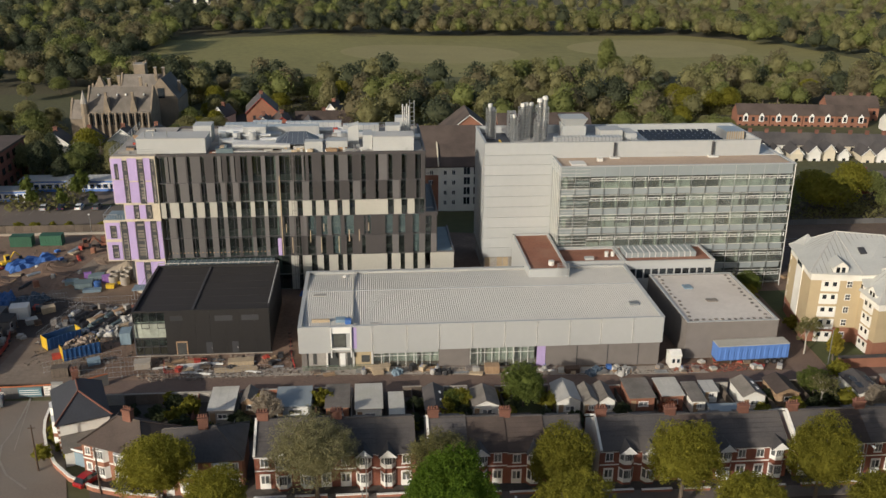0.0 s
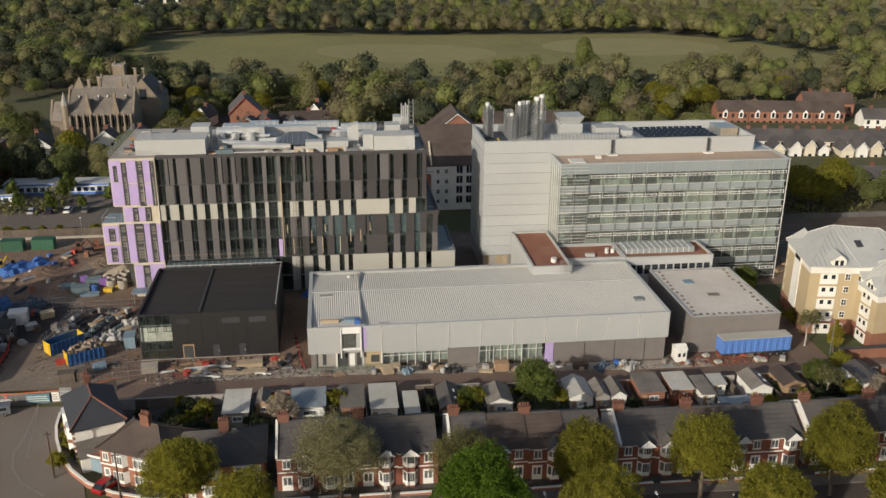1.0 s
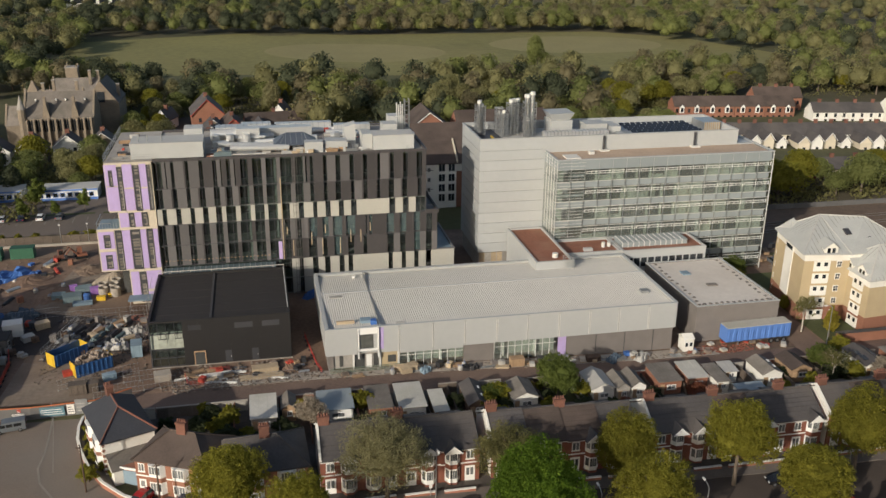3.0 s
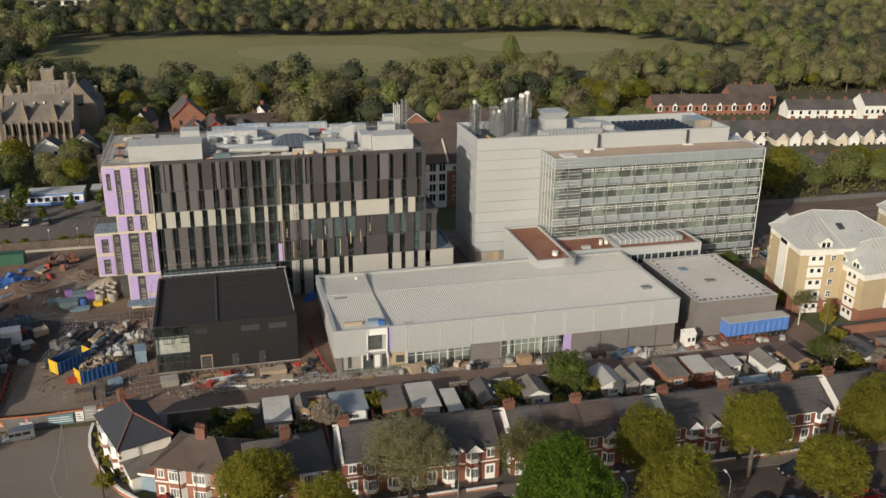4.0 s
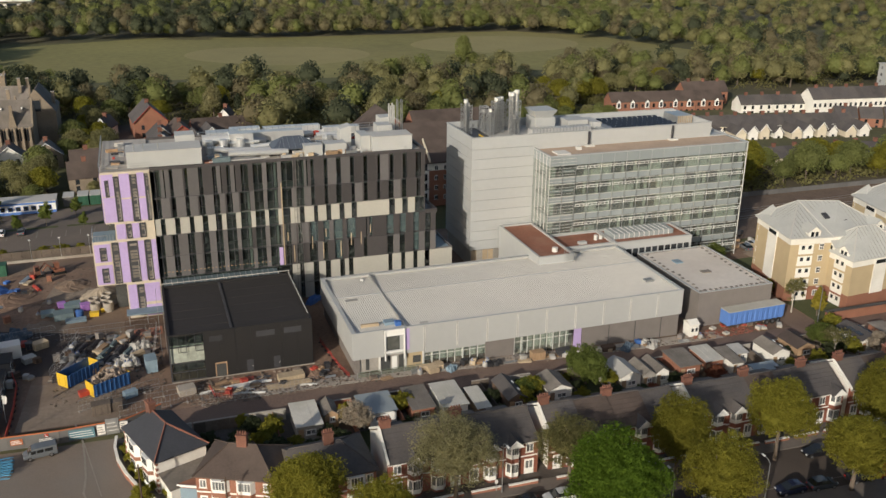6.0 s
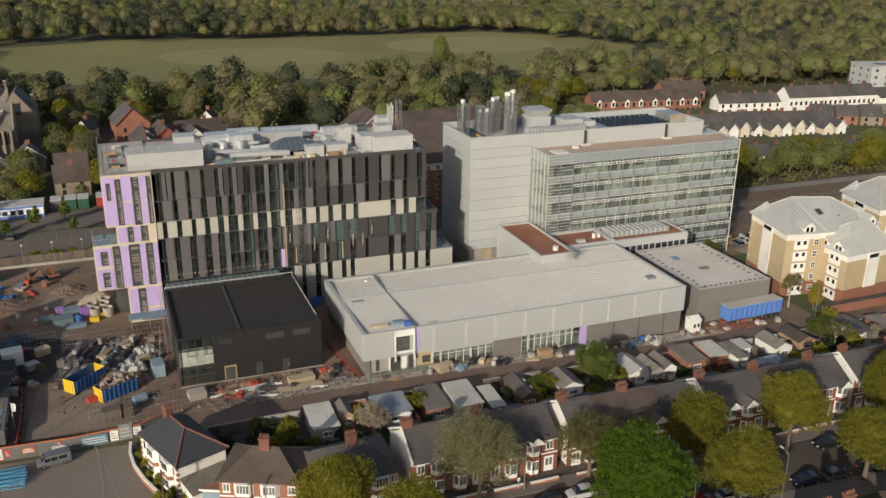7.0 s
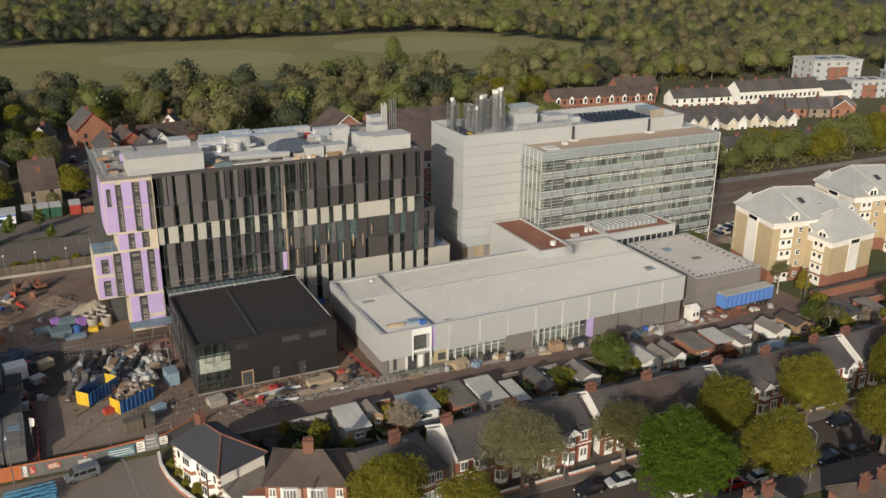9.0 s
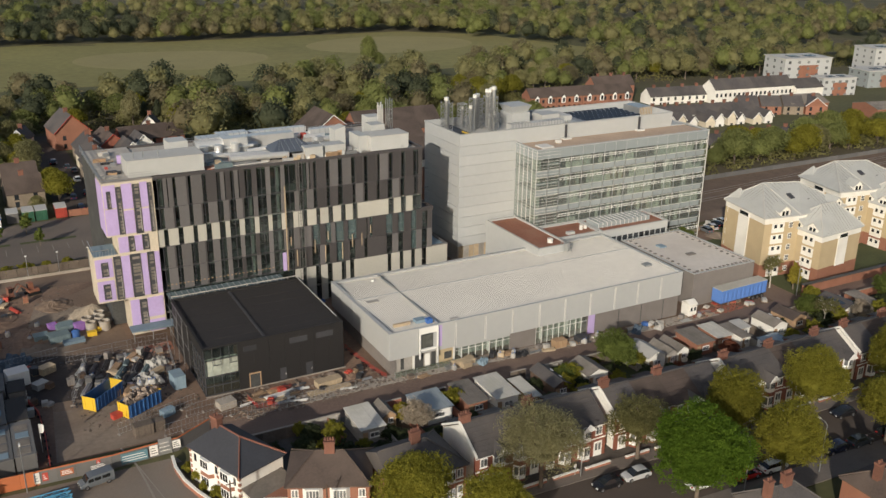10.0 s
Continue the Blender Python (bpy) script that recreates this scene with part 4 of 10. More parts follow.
# ---------------------------------------------------------------- long grey hall
def long_hall():
    H = Thing("long_hall", "long low hall in pale grey cladding with a ribbed metal roof", "building", (19.5, 147, -0.8), world=True)
    x0, x1, y0, y1, h = -11.6, 50.5, 134.1, 159.3, 7.55
    zb = 2.85
    H.box("wall", M["clad_grey"], x0, x1, y0, y0 + 0.3, zb, h - 0.05, label="pale grey smooth metal cladding")
    H.box("wall", M["clad_grey"], x0, x0 + 0.3, y0 + 0.3, y1, zb, h - 0.05)
    H.box("wall", M["clad_grey"], x1 - 0.3, x1, y0 + 0.3, y1, zb, h - 0.05)
    H.box("wall", M["clad_grey"], x0 + 0.3, x1 - 0.3, y1 - 0.3, y1, -1.5, h - 0.05)
    cuts = [-11.6, -6.4, -2.9, 0.6, 6.4, 11.9, 17.5, 23.0, 28.6, 34.2, 39.6, 45.2, 50.5]
    for a, b in zip(cuts, cuts[1:]):
        if a == -6.4:
            continue
        block(H, "cladding_panel", M["clad_grey"], a + 0.04, b - 0.04, y0 - 0.1, y0, zb - 0.12, h - 0.06)
        if a > -4:
            for k in (-0.12, 0.12):
                block(H, "downpipe", M["white_metal"], a + k - 0.04, a + k + 0.04, y0 - 0.15, y0 - 0.1, zb, h - 0.4)
    for i in range(5):
        y = y0 + i * 5.04
        block(H, "cladding_panel", M["clad_grey"], x0 - 0.1, x0, y + 0.04, y + 5.0, zb - 0.12, h - 0.06)
        block(H, "cladding_panel", M["clad_grey"], x1, x1 + 0.1, y + 0.04, y + 5.0, zb - 0.12, h - 0.06)
    s = Soup().box(x0 - 0.12, x1 + 0.12, y0 - 0.12, y0 + 0.35, h - 0.06, h).box(x0 - 0.12, x1 + 0.12, y1 - 0.7, y1 + 0.1, h - 0.06, h)
    s.box(x0 - 0.12, x0 + 0.55, y0 + 0.35, y1 - 0.7, h - 0.06, h).box(x1 - 0.5, x1 + 0.12, y0 + 0.35, y1 - 0.7, h - 0.06, h)
    H.soup("coping", M["clad_pale"], s)
    # shallow ribbed roof, with its ridge along the middle
    ym, ze, zr = (y0 + y1) / 2 + 2.5, h - 0.6, h - 0.02
    rows = [(y0 + 0.3, ze), (ym, zr), (y1 - 0.3, ze)]
    cols = []
    for i in range(165):
        x = x0 + 0.7 + i * (x1 - x0 - 1.4) / 164
        cols += [(x - 0.10, 0.0), (x - 0.055, 0.055), (x + 0.055, 0.055), (x + 0.10, 0.0)]
    cols = [(x0 + 0.3, 0.0)] + cols + [(x1 - 0.3, 0.0)]
    nc = len(cols)
    v = [(x, y, z + dz) for y, z in rows for x, dz in cols]
    f = [(j * nc + i, j * nc + i + 1, (j + 1) * nc + i + 1, (j + 1) * nc + i) for j in range(2) for i in range(nc - 1)]
    H.mesh("roof", M["seam_roof"], v, f, label="pale ribbed metal roof sheets")
    H.box("ridge_cap", M["clad_pale"], x0 + 0.4, x1 - 0.4, ym - 0.12, ym + 0.12, zr - 0.02, zr + 0.06)
    H.box("gutter", M["galv"], x0 + 0.4, x0 + 0.62, y0 + 0.4, y1 - 0.8, ze + 0.02, ze + 0.2)
    # ground floor: glazing, grey brick, unfinished bay
    zg = lambda x: gz(x) - 0.3
    def brick(a, b):
        H.box("brick_wall", M["brick_grey"], a, b, y0 + 0.25, y0 + 0.6, zg(b), zb - 0.1, label="grey brick plinth wall")
        for k in range(int((b - a) / 5.4) + 1):
            x = a + k * 5.4
            if a + 0.5 < x < b:
                block(H, "movement_joint", M["dark_metal"], x - 0.05, x + 0.05, y0 + 0.2, y0 + 0.25, zg(x), zb - 0.1)
    def glazed(a, b, n):
        for k in range(n):
            xa, xb = a + k * (b - a) / n, a + (k + 1) * (b - a) / n
            f = H.box("window", M["white_metal"], xa - 0.05, xa + 0.05, y0 + 0.3, y0 + 0.45, zg(xb), zb - 0.1, label="glazed shopfront bay")
            for z0, z1 in ((zg(xb) + 0.2, 1.6), (1.65, zb - 0.15)):
                o = block(H, "pane", G_CLEAR, xa + 0.06, xb - 0.06, y0 + 0.36, y0 + 0.39, z0, z1, under=f)
                o.visible_shadow = False
            block(H, "transom", M["white_metal"], xa, xb, y0 + 0.32, y0 + 0.43, 1.58, 1.66, under=f)
    H.box("brick_wall", M["brick_grey"], x0 + 0.3, -10.4, y0 + 0.25, y0 + 0.6, -0.3, zb - 0.1)
    H.box("block_wall", M["block_wall"], -10.4, -6.6, y0 + 0.5, y0 + 0.8, -0.3, zb - 0.1)
    H.box("block_wall", M["brick_buff"], -2.3, 0.4, y0 + 0.35, y0 + 0.54, -0.3, zb - 0.1, label="buff blockwork bay")
    H.box("block_wall", M["block_wall"], -6.6, -1.6, y0 + 0.55, y0 + 0.8, -0.3, zb - 0.1)
    # openings are near-black slabs on the wall face, their shade put into colour
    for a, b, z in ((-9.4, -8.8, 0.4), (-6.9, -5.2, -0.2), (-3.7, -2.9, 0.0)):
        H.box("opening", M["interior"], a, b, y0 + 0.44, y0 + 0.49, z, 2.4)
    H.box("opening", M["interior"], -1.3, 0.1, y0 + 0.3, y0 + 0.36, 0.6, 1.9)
    H.box("door_leaf", M["frame_white"], -4.9, -4.0, y0 + 0.4, y0 + 0.5, -0.2, 2.3, label="white primed door leaf")
    for x in (-7.05, -2.6, 0.5):
        H.box("pier", M["white_metal"], x - 0.15, x + 0.15, y0 + 0.2, y0 + 0.5, -0.2, zb - 0.1)
    glazed(0.7, 11.7, 8)
    H.box("fascia_panel", M["clad_grey"], 0.7, 11.7, y0 + 0.24, y0 + 0.32, 2.15, zb - 0.1, label="pale grey panel above the glazing")
    brick(11.8, 17.1)
    glazed(17.2, 28.4, 9)
    H.box("door_panel", M["purple"], 28.7, 30.2, y0 + 0.3, y0 + 0.4, zg(30), zb - 0.2, label="lilac boarded doorway")
    brick(30.3, x1 - 0.3)
    H.box("brick_wall", M["brick_grey"], x1 - 0.6, x1 - 0.25, y0 + 0.6, y1 - 0.3, -2, zb)
    H.box("brick_wall", M["brick_grey"], x0 + 0.3, x0 + 0.6, y0 + 0.6, y1 - 0.3, -0.3, zb)
    H.box("back_wall", M["interior_pale"], 0.5, 28.6, y0 + 2.2, y0 + 2.4, -1.4, zb, label="pale room behind the glazing")
    H.box("interior_floor", M["concrete"], x0 + 0.6, x1 - 0.7, y0 + 0.7, y1 - 0.4, -1.9, -0.75)
    H.box("interior_ceiling", M["interior_pale"], x0 + 0.6, x1 - 0.7, y0 + 0.7, y1 - 0.4, zb, zb + 0.1)
    for i in range(5):
        x = 2.4 + i * 5.6
        block(H, "partition", M["frame_white"], x, x + 0.12, y0 + 1.2, y0 + 2.2, -1.2, zb)
    # the projecting bay window
    w = H.box("bay_window", M["clad_grey"], -6.3, -3.0, y0 - 0.25, y0 + 0.1, 3.5, 7.5, label="unfinished white bay window")
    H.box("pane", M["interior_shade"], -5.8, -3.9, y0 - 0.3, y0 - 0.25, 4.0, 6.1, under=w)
    H.box("sheathing", M["interior"], -5.95, -3.75, y0 - 0.28, y0 - 0.255, 3.8, 6.3, under=w)
    H.box("reveal", M["purple"], -2.95, -2.0, y0 - 0.13, y0 - 0.1, 3.4, 7.3, under=w, label="lilac membrane strip")
    H.box("head_panel", M["frame_white"], -6.2, -3.1, y0 - 0.34, y0 - 0.25, 6.4, 7.5, under=w)
    for x in (-6.35, -3.05):
        H.box("jamb", M["frame_white"], x, x + 0.2, y0 - 0.5, y0 - 0.25, 2.0, 7.5, under=w)
    H.box("sill", M["frame_white"], -6.4, -2.8, y0 - 0.5, y0 - 0.25, 3.4, 3.65, under=w)
    # guard boards at the base
    g = Thing("guard_rail", "low green mesh guard rail before the unfinished bays", "guard rail", (-5.2, y0 - 1.2, gz(-5.2)))
    for k in range(6):
        net = Soup()
        for z in (0.25, 0.5, 0.75, 1.0):
            net.box(-6 + k * 2, -4.06 + k * 2, -0.015, 0.015, z, z + 0.09)
        g.soup("rail", M["rail_green"], net)
        g.box("post", M["galv"], -6.03 + k * 2, -5.97 + k * 2, -0.04, 0.04, 0, 1.15)
    # roof bits
    for k, (x, y, w_, d_, h_, key) in enumerate([(-8.6, 147.5, 2.2, 1.0, 0.5, "wrap"), (-8.0, 137.0, 3.0, 0.5, 0.5, "timber_pale"), (-4.6, 137.2, 1.8, 1.4, 0.5, "pale_blue"), (-3.4, 136.2, 1.0, 1.0, 0.7, "tarp_blue"),
                                                 (-4.4, 157, 0.5, 0.5, 0.4, "white_metal"), (47.0, 140.5, 1.5, 1.4, 0.45, "galv"), (1.0, 135.6, 1.4, 0.4, 0.2, "wrap")]):
        solo("roof_load", "small stack of building material on the ribbed roof", "material", M[key], box_v(-w_ / 2, w_ / 2, -d_ / 2, d_ / 2, 0, h_), BOX_F, (x, y, h - 0.45))
    H.box("seam_line", M["galv"], -2.6, -2.45, y0 + 0.5, y1 - 0.8, h - 0.3, h + 0.06)


long_hall()


# ---------------------------------------------------------------- glass laboratory block
def glass_block():
    R = Thing("glass_block", "tall laboratory block with pale cladding and a glass front", "building", (55, 182, -1), world=True)
    x0, x1, yf, yb, h = 24.6, 83.1, 176.4, 192.5, 28.1
    gx0, gx1, gy, gh = 38.8, 87.4, 168.1, 25.1
    zb = -1.9
    R.box("wall", M["clad_pale"], x0 + 0.1, x1, yf + 0.1, yf + 0.5, 3, h - 0.1, label="pale grey smooth cladding")
    R.box("wall", M["clad_pale"], x0 + 0.1, x0 + 0.5, yf + 0.5, yb, 3, h - 0.1)
    R.box("wall", M["clad_pale"], x0 + 0.5, x1, yb - 0.4, yb, zb, h - 0.1)
    R.box("wall", M["clad_pale"], x1 - 0.4, x1, yf + 0.5, yb - 0.4, zb, h - 0.1)
    z = 3.0
    levels = [3.0, 5.2, 7.4, 9.7, 12.0, 14.3, 16.6, 18.9, 21.2, 23.4, 25.5, 28.0]
    for a, b in zip(levels, levels[1:]):
        block(R, "cladding_panel", M["clad_pale"], x0 - 0.02, gx0 + 0.3 if b < 25.6 else x1, yf - 0.04, yf + 0.1, a + 0.05, b - 0.05)
        block(R, "cladding_panel", M["clad_pale"], x0 - 0.02, x0 + 0.1, yf + 0.1, yb + 0.02, a + 0.05, b - 0.05)
    R.box("plinth", M["block_wall"], x0 + 0.4, gx0, yf + 0.6, yb - 0.5, zb, 3, label="recessed service base")
    for x in np.arange(x0 + 0.6, gx0, 1.3):
        block(R, "plinth_panel", M["timber_pale"] if int(x) % 2 else M["block_wall"], x, x + 1.1, yf + 0.5, yf + 0.6, zb, 2.8)
    s = Soup().box(x0 - 0.1, x1 + 0.1, yf - 0.1, yf + 0.35, h - 0.1, h).box(x0 - 0.1, x0 + 0.4, yf + 0.35, yb, h - 0.1, h).box(x1 - 0.4, x1 + 0.1, yf + 0.35, yb, h - 0.1, h).box(x0 - 0.1, x1 + 0.1, yb, yb + 0.3, h - 0.1, h)
    R.soup("coping", M["clad_grey"], s)
    R.box("roof_deck", M["membrane_grey"], x0 + 0.5, x1 - 0.4, yf + 0.5, yb - 0.4, 26.3, 26.45)
    R.box("roof_pit", M["dark_metal"], x0 + 0.6, 31, yf + 0.6, yb - 0.5, 26.45, 26.6, label="dark recessed plant deck")
    # glass box
    floors = [-1.2, 3.3, 7.5, 11.7, 15.8, 20.0]
    for z in floors:
        R.box("floor_slab", M["slab"], gx0 + 0.5, gx1 - 0.5, gy + 0.9, yf, z - 0.3, z)
    R.box("inner_wall", M["interior_shade"], gx0 + 3.2, gx1 - 0.6, gy + 2.0, gy + 2.2, zb, 24, label="dark inner wall behind the glass")
    R.box("roof_deck", M["tan_roof"], gx0 + 0.4, gx1 - 0.4, gy + 0.4, yf - 0.05, 24.55, 24.7, label="tan paved roof terrace")
    rnd = random.Random(9)
    n, step = 16, (gx1 - gx0) / 16.2
    gr = Soup().box(0, step, 0, 0.06, 0, 0.07).box(0.25, step - 0.35, 0, 0.06, 0.45, 0.56).box(step - 0.06, step + 0.03, 0, 0.15, -0.1, 0.7)
    for k in range(3):
        gr.box(0.3 + k * 1.0, 0.38 + k * 1.0, 0, 0.06, 0.07, 0.45)
    gantry = data("gantry_rail", gr.v, gr.f, M["frame_white"])
    xs = [gx0 + 0.05 + i * step for i in range(17)]
    for i in range(16):
        a, b = xs[i], xs[i + 1]
        for z in floors[1:]:
            block(R, "spandrel_panel", M["spandrel"], a + 0.03, b - 0.03, gy + 0.3, gy + 0.36, z - 0.95, z + 0.35)
        block(R, "spandrel_panel", M["spandrel"], a + 0.03, b - 0.03, gy + 0.02, gy + 0.1, 22.9, 24.95)
        for z in floors:
            block(R, "window_pane", G_CLEAR, a + 0.05, b - 0.05, gy + 0.16, gy + 0.18, z + 0.4, z + 3.1).visible_shadow = False
            if i > 1:
                # cleaning gantry rail: white bar broken by short gaps
                R.share("gantry_rail", gantry, Matrix.Translation((a, gy - 0.04, z + 2.0)))
            r = rnd.random()
            if i > 1:
                # full-height pale panels put sunlit rooms into colour; part-height ones serve as blinds
                if r < 0.20:
                    block(R, "blind", M["interior_pale"], a + 0.1, b - 0.1, gy + 1.0, gy + 1.05, z + 0.1, z + 3.3)
                elif r < 0.42:
                    block(R, "blind", M["interior_pale"], a + 0.1, b - 0.1, gy + 1.2, gy + 1.25, z + 0.1, z + rnd.uniform(0.9, 1.7))
                elif r < 0.50:
                    block(R, "blind", M["interior_pale"], a + 0.1, a + rnd.uniform(0.9, 2.2), gy + 0.8, gy + 0.85, z + 0.1, z + 3.3)
                if rnd.random() < 0.45:
                    block(R, "partition", M["interior_pale"], b - 0.08, b + 0.08, gy + 1.0, gy + 2.0, z, z + 3.2)
            elif r < 0.5:
                block(R, "louvre_pane", M["spandrel"], a + 0.1, b - 0.1, gy + 0.4, gy + 0.45, z + 1.2, z + 1.9)
        block(R, "mullion", M["galv"], a - 0.035, a + 0.035, gy + 0.0, gy + 0.16, zb, 24.9)
    block(R, "mullion", M["white_metal"], gx1 - 0.1, gx1, gy, gy + 0.2, zb, 24.9)
    grid = Soup()
    for z in np.arange(0.2, 24.6, 0.69):
        grid.box(gx0, xs[2], gy - 0.02, gy + 0.06, z, z + 0.05)
        grid.box(gx0 - 0.03, gx0 + 0.04, gy + 0.06, gy + 8.2, z, z + 0.05)
    R.soup("glazing_bar_grid", M["white_metal"], grid)
    for z in floors:
        for dz in (0.38, 3.12):
            block(R, "transom", M["white_metal"], gx0, gx1, gy + 0.1, gy + 0.2, z + dz - 0.04, z + dz + 0.04)
    for j in range(5):
        y = gy + j * 1.66
        block(R, "mullion", M["white_metal"], gx0 - 0.04, gx0 + 0.1, y, y + 0.08, zb + 5, 24.9)
        for k, z in enumerate(np.arange(0.2, 23, 1.38)):
            block(R, "window_pane", G_CLEAR, gx0 + 0.02, gx0 + 0.04, y + 0.1, y + 1.62, z + 0.05, z + 1.33).visible_shadow = False
        block(R, "spandrel_panel", M["spandrel"], gx0, gx0 + 0.06, y + 0.09, y + 1.64, 22.9, 24.95)
        block(R, "window_pane", G_CLEAR, gx1 - 0.05, gx1 - 0.03, y + 0.05, y + 1.62, zb, 22.9).visible_shadow = False
        block(R, "spandrel_panel", M["spandrel"], gx1 - 0.06, gx1, y + 0.05, y + 1.62, 22.9, 24.95)
    R.box("inner_wall", M["interior_pale"], gx0 + 1.6, gx0 + 1.75, gy + 1, gy + 4.2, zb, 24)
    s = Soup().box(gx0 - 0.05, gx1 + 0.05, gy - 0.08, gy + 0.45, 24.95, 25.1).box(gx0 - 0.05, gx0 + 0.4, gy + 0.45, yf - 0.05, 24.95, 25.1).box(gx1 - 0.5, gx1 + 0.05, gy + 0.45, yf + 8, 24.95, 25.1)
    R.soup("coping", M["clad_pale"], s)
    s = Soup().box(x1, gx1, yf, yf + 8.4, zb, 24.9)
    R.soup("side_wing", M["clad_pale"], s, label="pale clad stair wing")
    for x in (51.5, 72.5):
        arm = R.box("davit", M["dark_metal"], x, x + 0.35, yf - 0.6, yf - 0.2, 24.7, 27.9, label="davit arm of the cleaning rig")
        R.box("davit_base", M["white_metal"], x - 0.8, x + 1.2, yf - 1.4, yf - 0.15, 24.7, 25.0, under=arm)
    R.box("hatch", M["white_metal"], 41.5, 44.5, gy + 2, gy + 5, 24.7, 24.95)
    R.box("hatch", M["white_metal"], 47.5, 48.6, gy + 5, gy + 6, 24.7, 25.3)
    # lattice flue towers
    def tower(x, y, w, z1, flues):
        t = R.box("flue_tower", M["galv"], x - 0.06, x + 0.06, y - 0.06, y + 0.06, 26.4, z1, label="galvanised lattice frame round flues")
        for dx, dy in ((w, 0), (w, w), (0, w)):
            R.box("tower_leg", M["galv"], x + dx - 0.06, x + dx + 0.06, y + dy - 0.06, y + dy + 0.06, 26.4, z1, under=t)
        lat = Soup()
        z = 26.8
        while z < z1:
            for a, b in (((0, 0), (w, 0)), ((w, 0), (w, w)), ((w, w), (0, w)), ((0, w), (0, 0))):
                z2 = min(z + 1.1, z1)
                lat.tube((x + a[0], y + a[1], z), (x + b[0], y + b[1], z), 0.08, n=4)
                lat.tube((x + a[0], y + a[1], z), (x + b[0], y + b[1], z2), 0.06, n=4)
                lat.tube((x + b[0], y + b[1], z), (x + a[0], y + a[1], z2), 0.06, n=4)
            z += 1.3
        R.soup("lattice", M["galv"], lat, under=t)
        for fx, fy, r, top in flues:
            R.tube("flue", M["galv"], (x + fx, y + fy, 26.4), (x + fx, y + fy, top - 0.8), r, n=12, under=t)
            R.tube("flue_cap", M["white_metal"], (x + fx, y + fy, top - 0.8), (x + fx, y + fy, top - 0.1), r * 1.25, r * 1.1, n=12, under=t)
    tower(26.2, 186.0, 1.9, 33.2, [(0.7, 0.7, 0.42, 34.3), (1.4, 1.3, 0.36, 33.4)])
    tower(36.0, 182.0, 1.6, 31.4, [(0.8, 0.8, 0.3, 31.0)])
    tower(31.0, 187.5, 1.6, 32.2, [(0.8, 0.8, 0.3, 31.6)])
    tower(31.2, 184.0, 1.3, 31.8, [(0.65, 0.65, 0.35, 32.4)])
    tower(33.2, 185.5, 2.2, 33.4, [(0.7, 0.8, 0.42, 34.4), (1.5, 1.4, 0.42, 34.4)])
    tower(37.0, 185.5, 2.4, 33.6, [(0.6, 0.6, 0.45, 35.4), (1.7, 0.7, 0.5, 35.9), (0.7, 1.8, 0.45, 35.2), (1.8, 1.8, 0.5, 35.4)])
    tower(35.6, 188.5, 1.5, 32.8, [(0.7, 0.7, 0.4, 34.0)])
    R.box("guard_beam", M["skip_yellow"], 28.2, 28.5, yf + 2, yf + 5.5, 27.2, 27.5, label="yellow guard beam")
    R.box("plant_room", M["clad_pale"], 42.6, 47.5, 184.5, 189.5, 26.4, 29.6)
    R.mesh("plant_cowl", M["clad_pale"], [(43, 185, 29.6), (47, 185, 29.6), (47, 189, 29.6), (43, 189, 29.6), (42.2, 184.2, 31.2), (47.8, 184.2, 31.2), (47.8, 189.8, 31.2), (42.2, 189.8, 31.2)], BOX_F, label="flared intake cowl")
    du = R.box("duct", M["duct"], 40.0, 54.5, 180.5, 182.5, 26.4, 28.0, label="long ribbed supply duct")
    for x in np.arange(40.4, 54.4, 0.8):
        block(R, "duct_rib", M["galv"], x, x + 0.12, 180.4, 182.6, 26.4, 28.1, under=du)
    R.box("plant_box", M["plant_white"], 50.5, 55.5, 184, 188.5, 26.4, 28.7)
    R.box("plant_box", M["plant_white"], 56.0, 58.3, 183, 188.5, 26.4, 28.2)
    for i in range(4):
        R.tube("duct", M["galv"], (57.2 + i * 0.9, 179.5, 26.9), (57.2 + i * 0.9, 189, 26.9), 0.35)
    for j in range(5):
        for i in range(12):
            x, y = 61.0 + i * 1.36, 180.2 + j * 2.15
            m = pose(x, y, 27.2, 18)
            R.share("solar_panel", SOLAR, m)
    R.box("plant_screen", M["galv"], 78.0, 82.0, 182.5, 188.5, 26.4, 28.4)
    for x in np.arange(78.2, 82, 0.5):
        block(R, "screen_slat", M["timber_pale"], x, x + 0.2, 182.4, 182.5, 26.5, 28.5)


SOLAR = data("solar_panel", box_v(-0.57, 0.57, -0.8, 0.8, 0, 0.06), BOX_F, M["solar"])
glass_block()


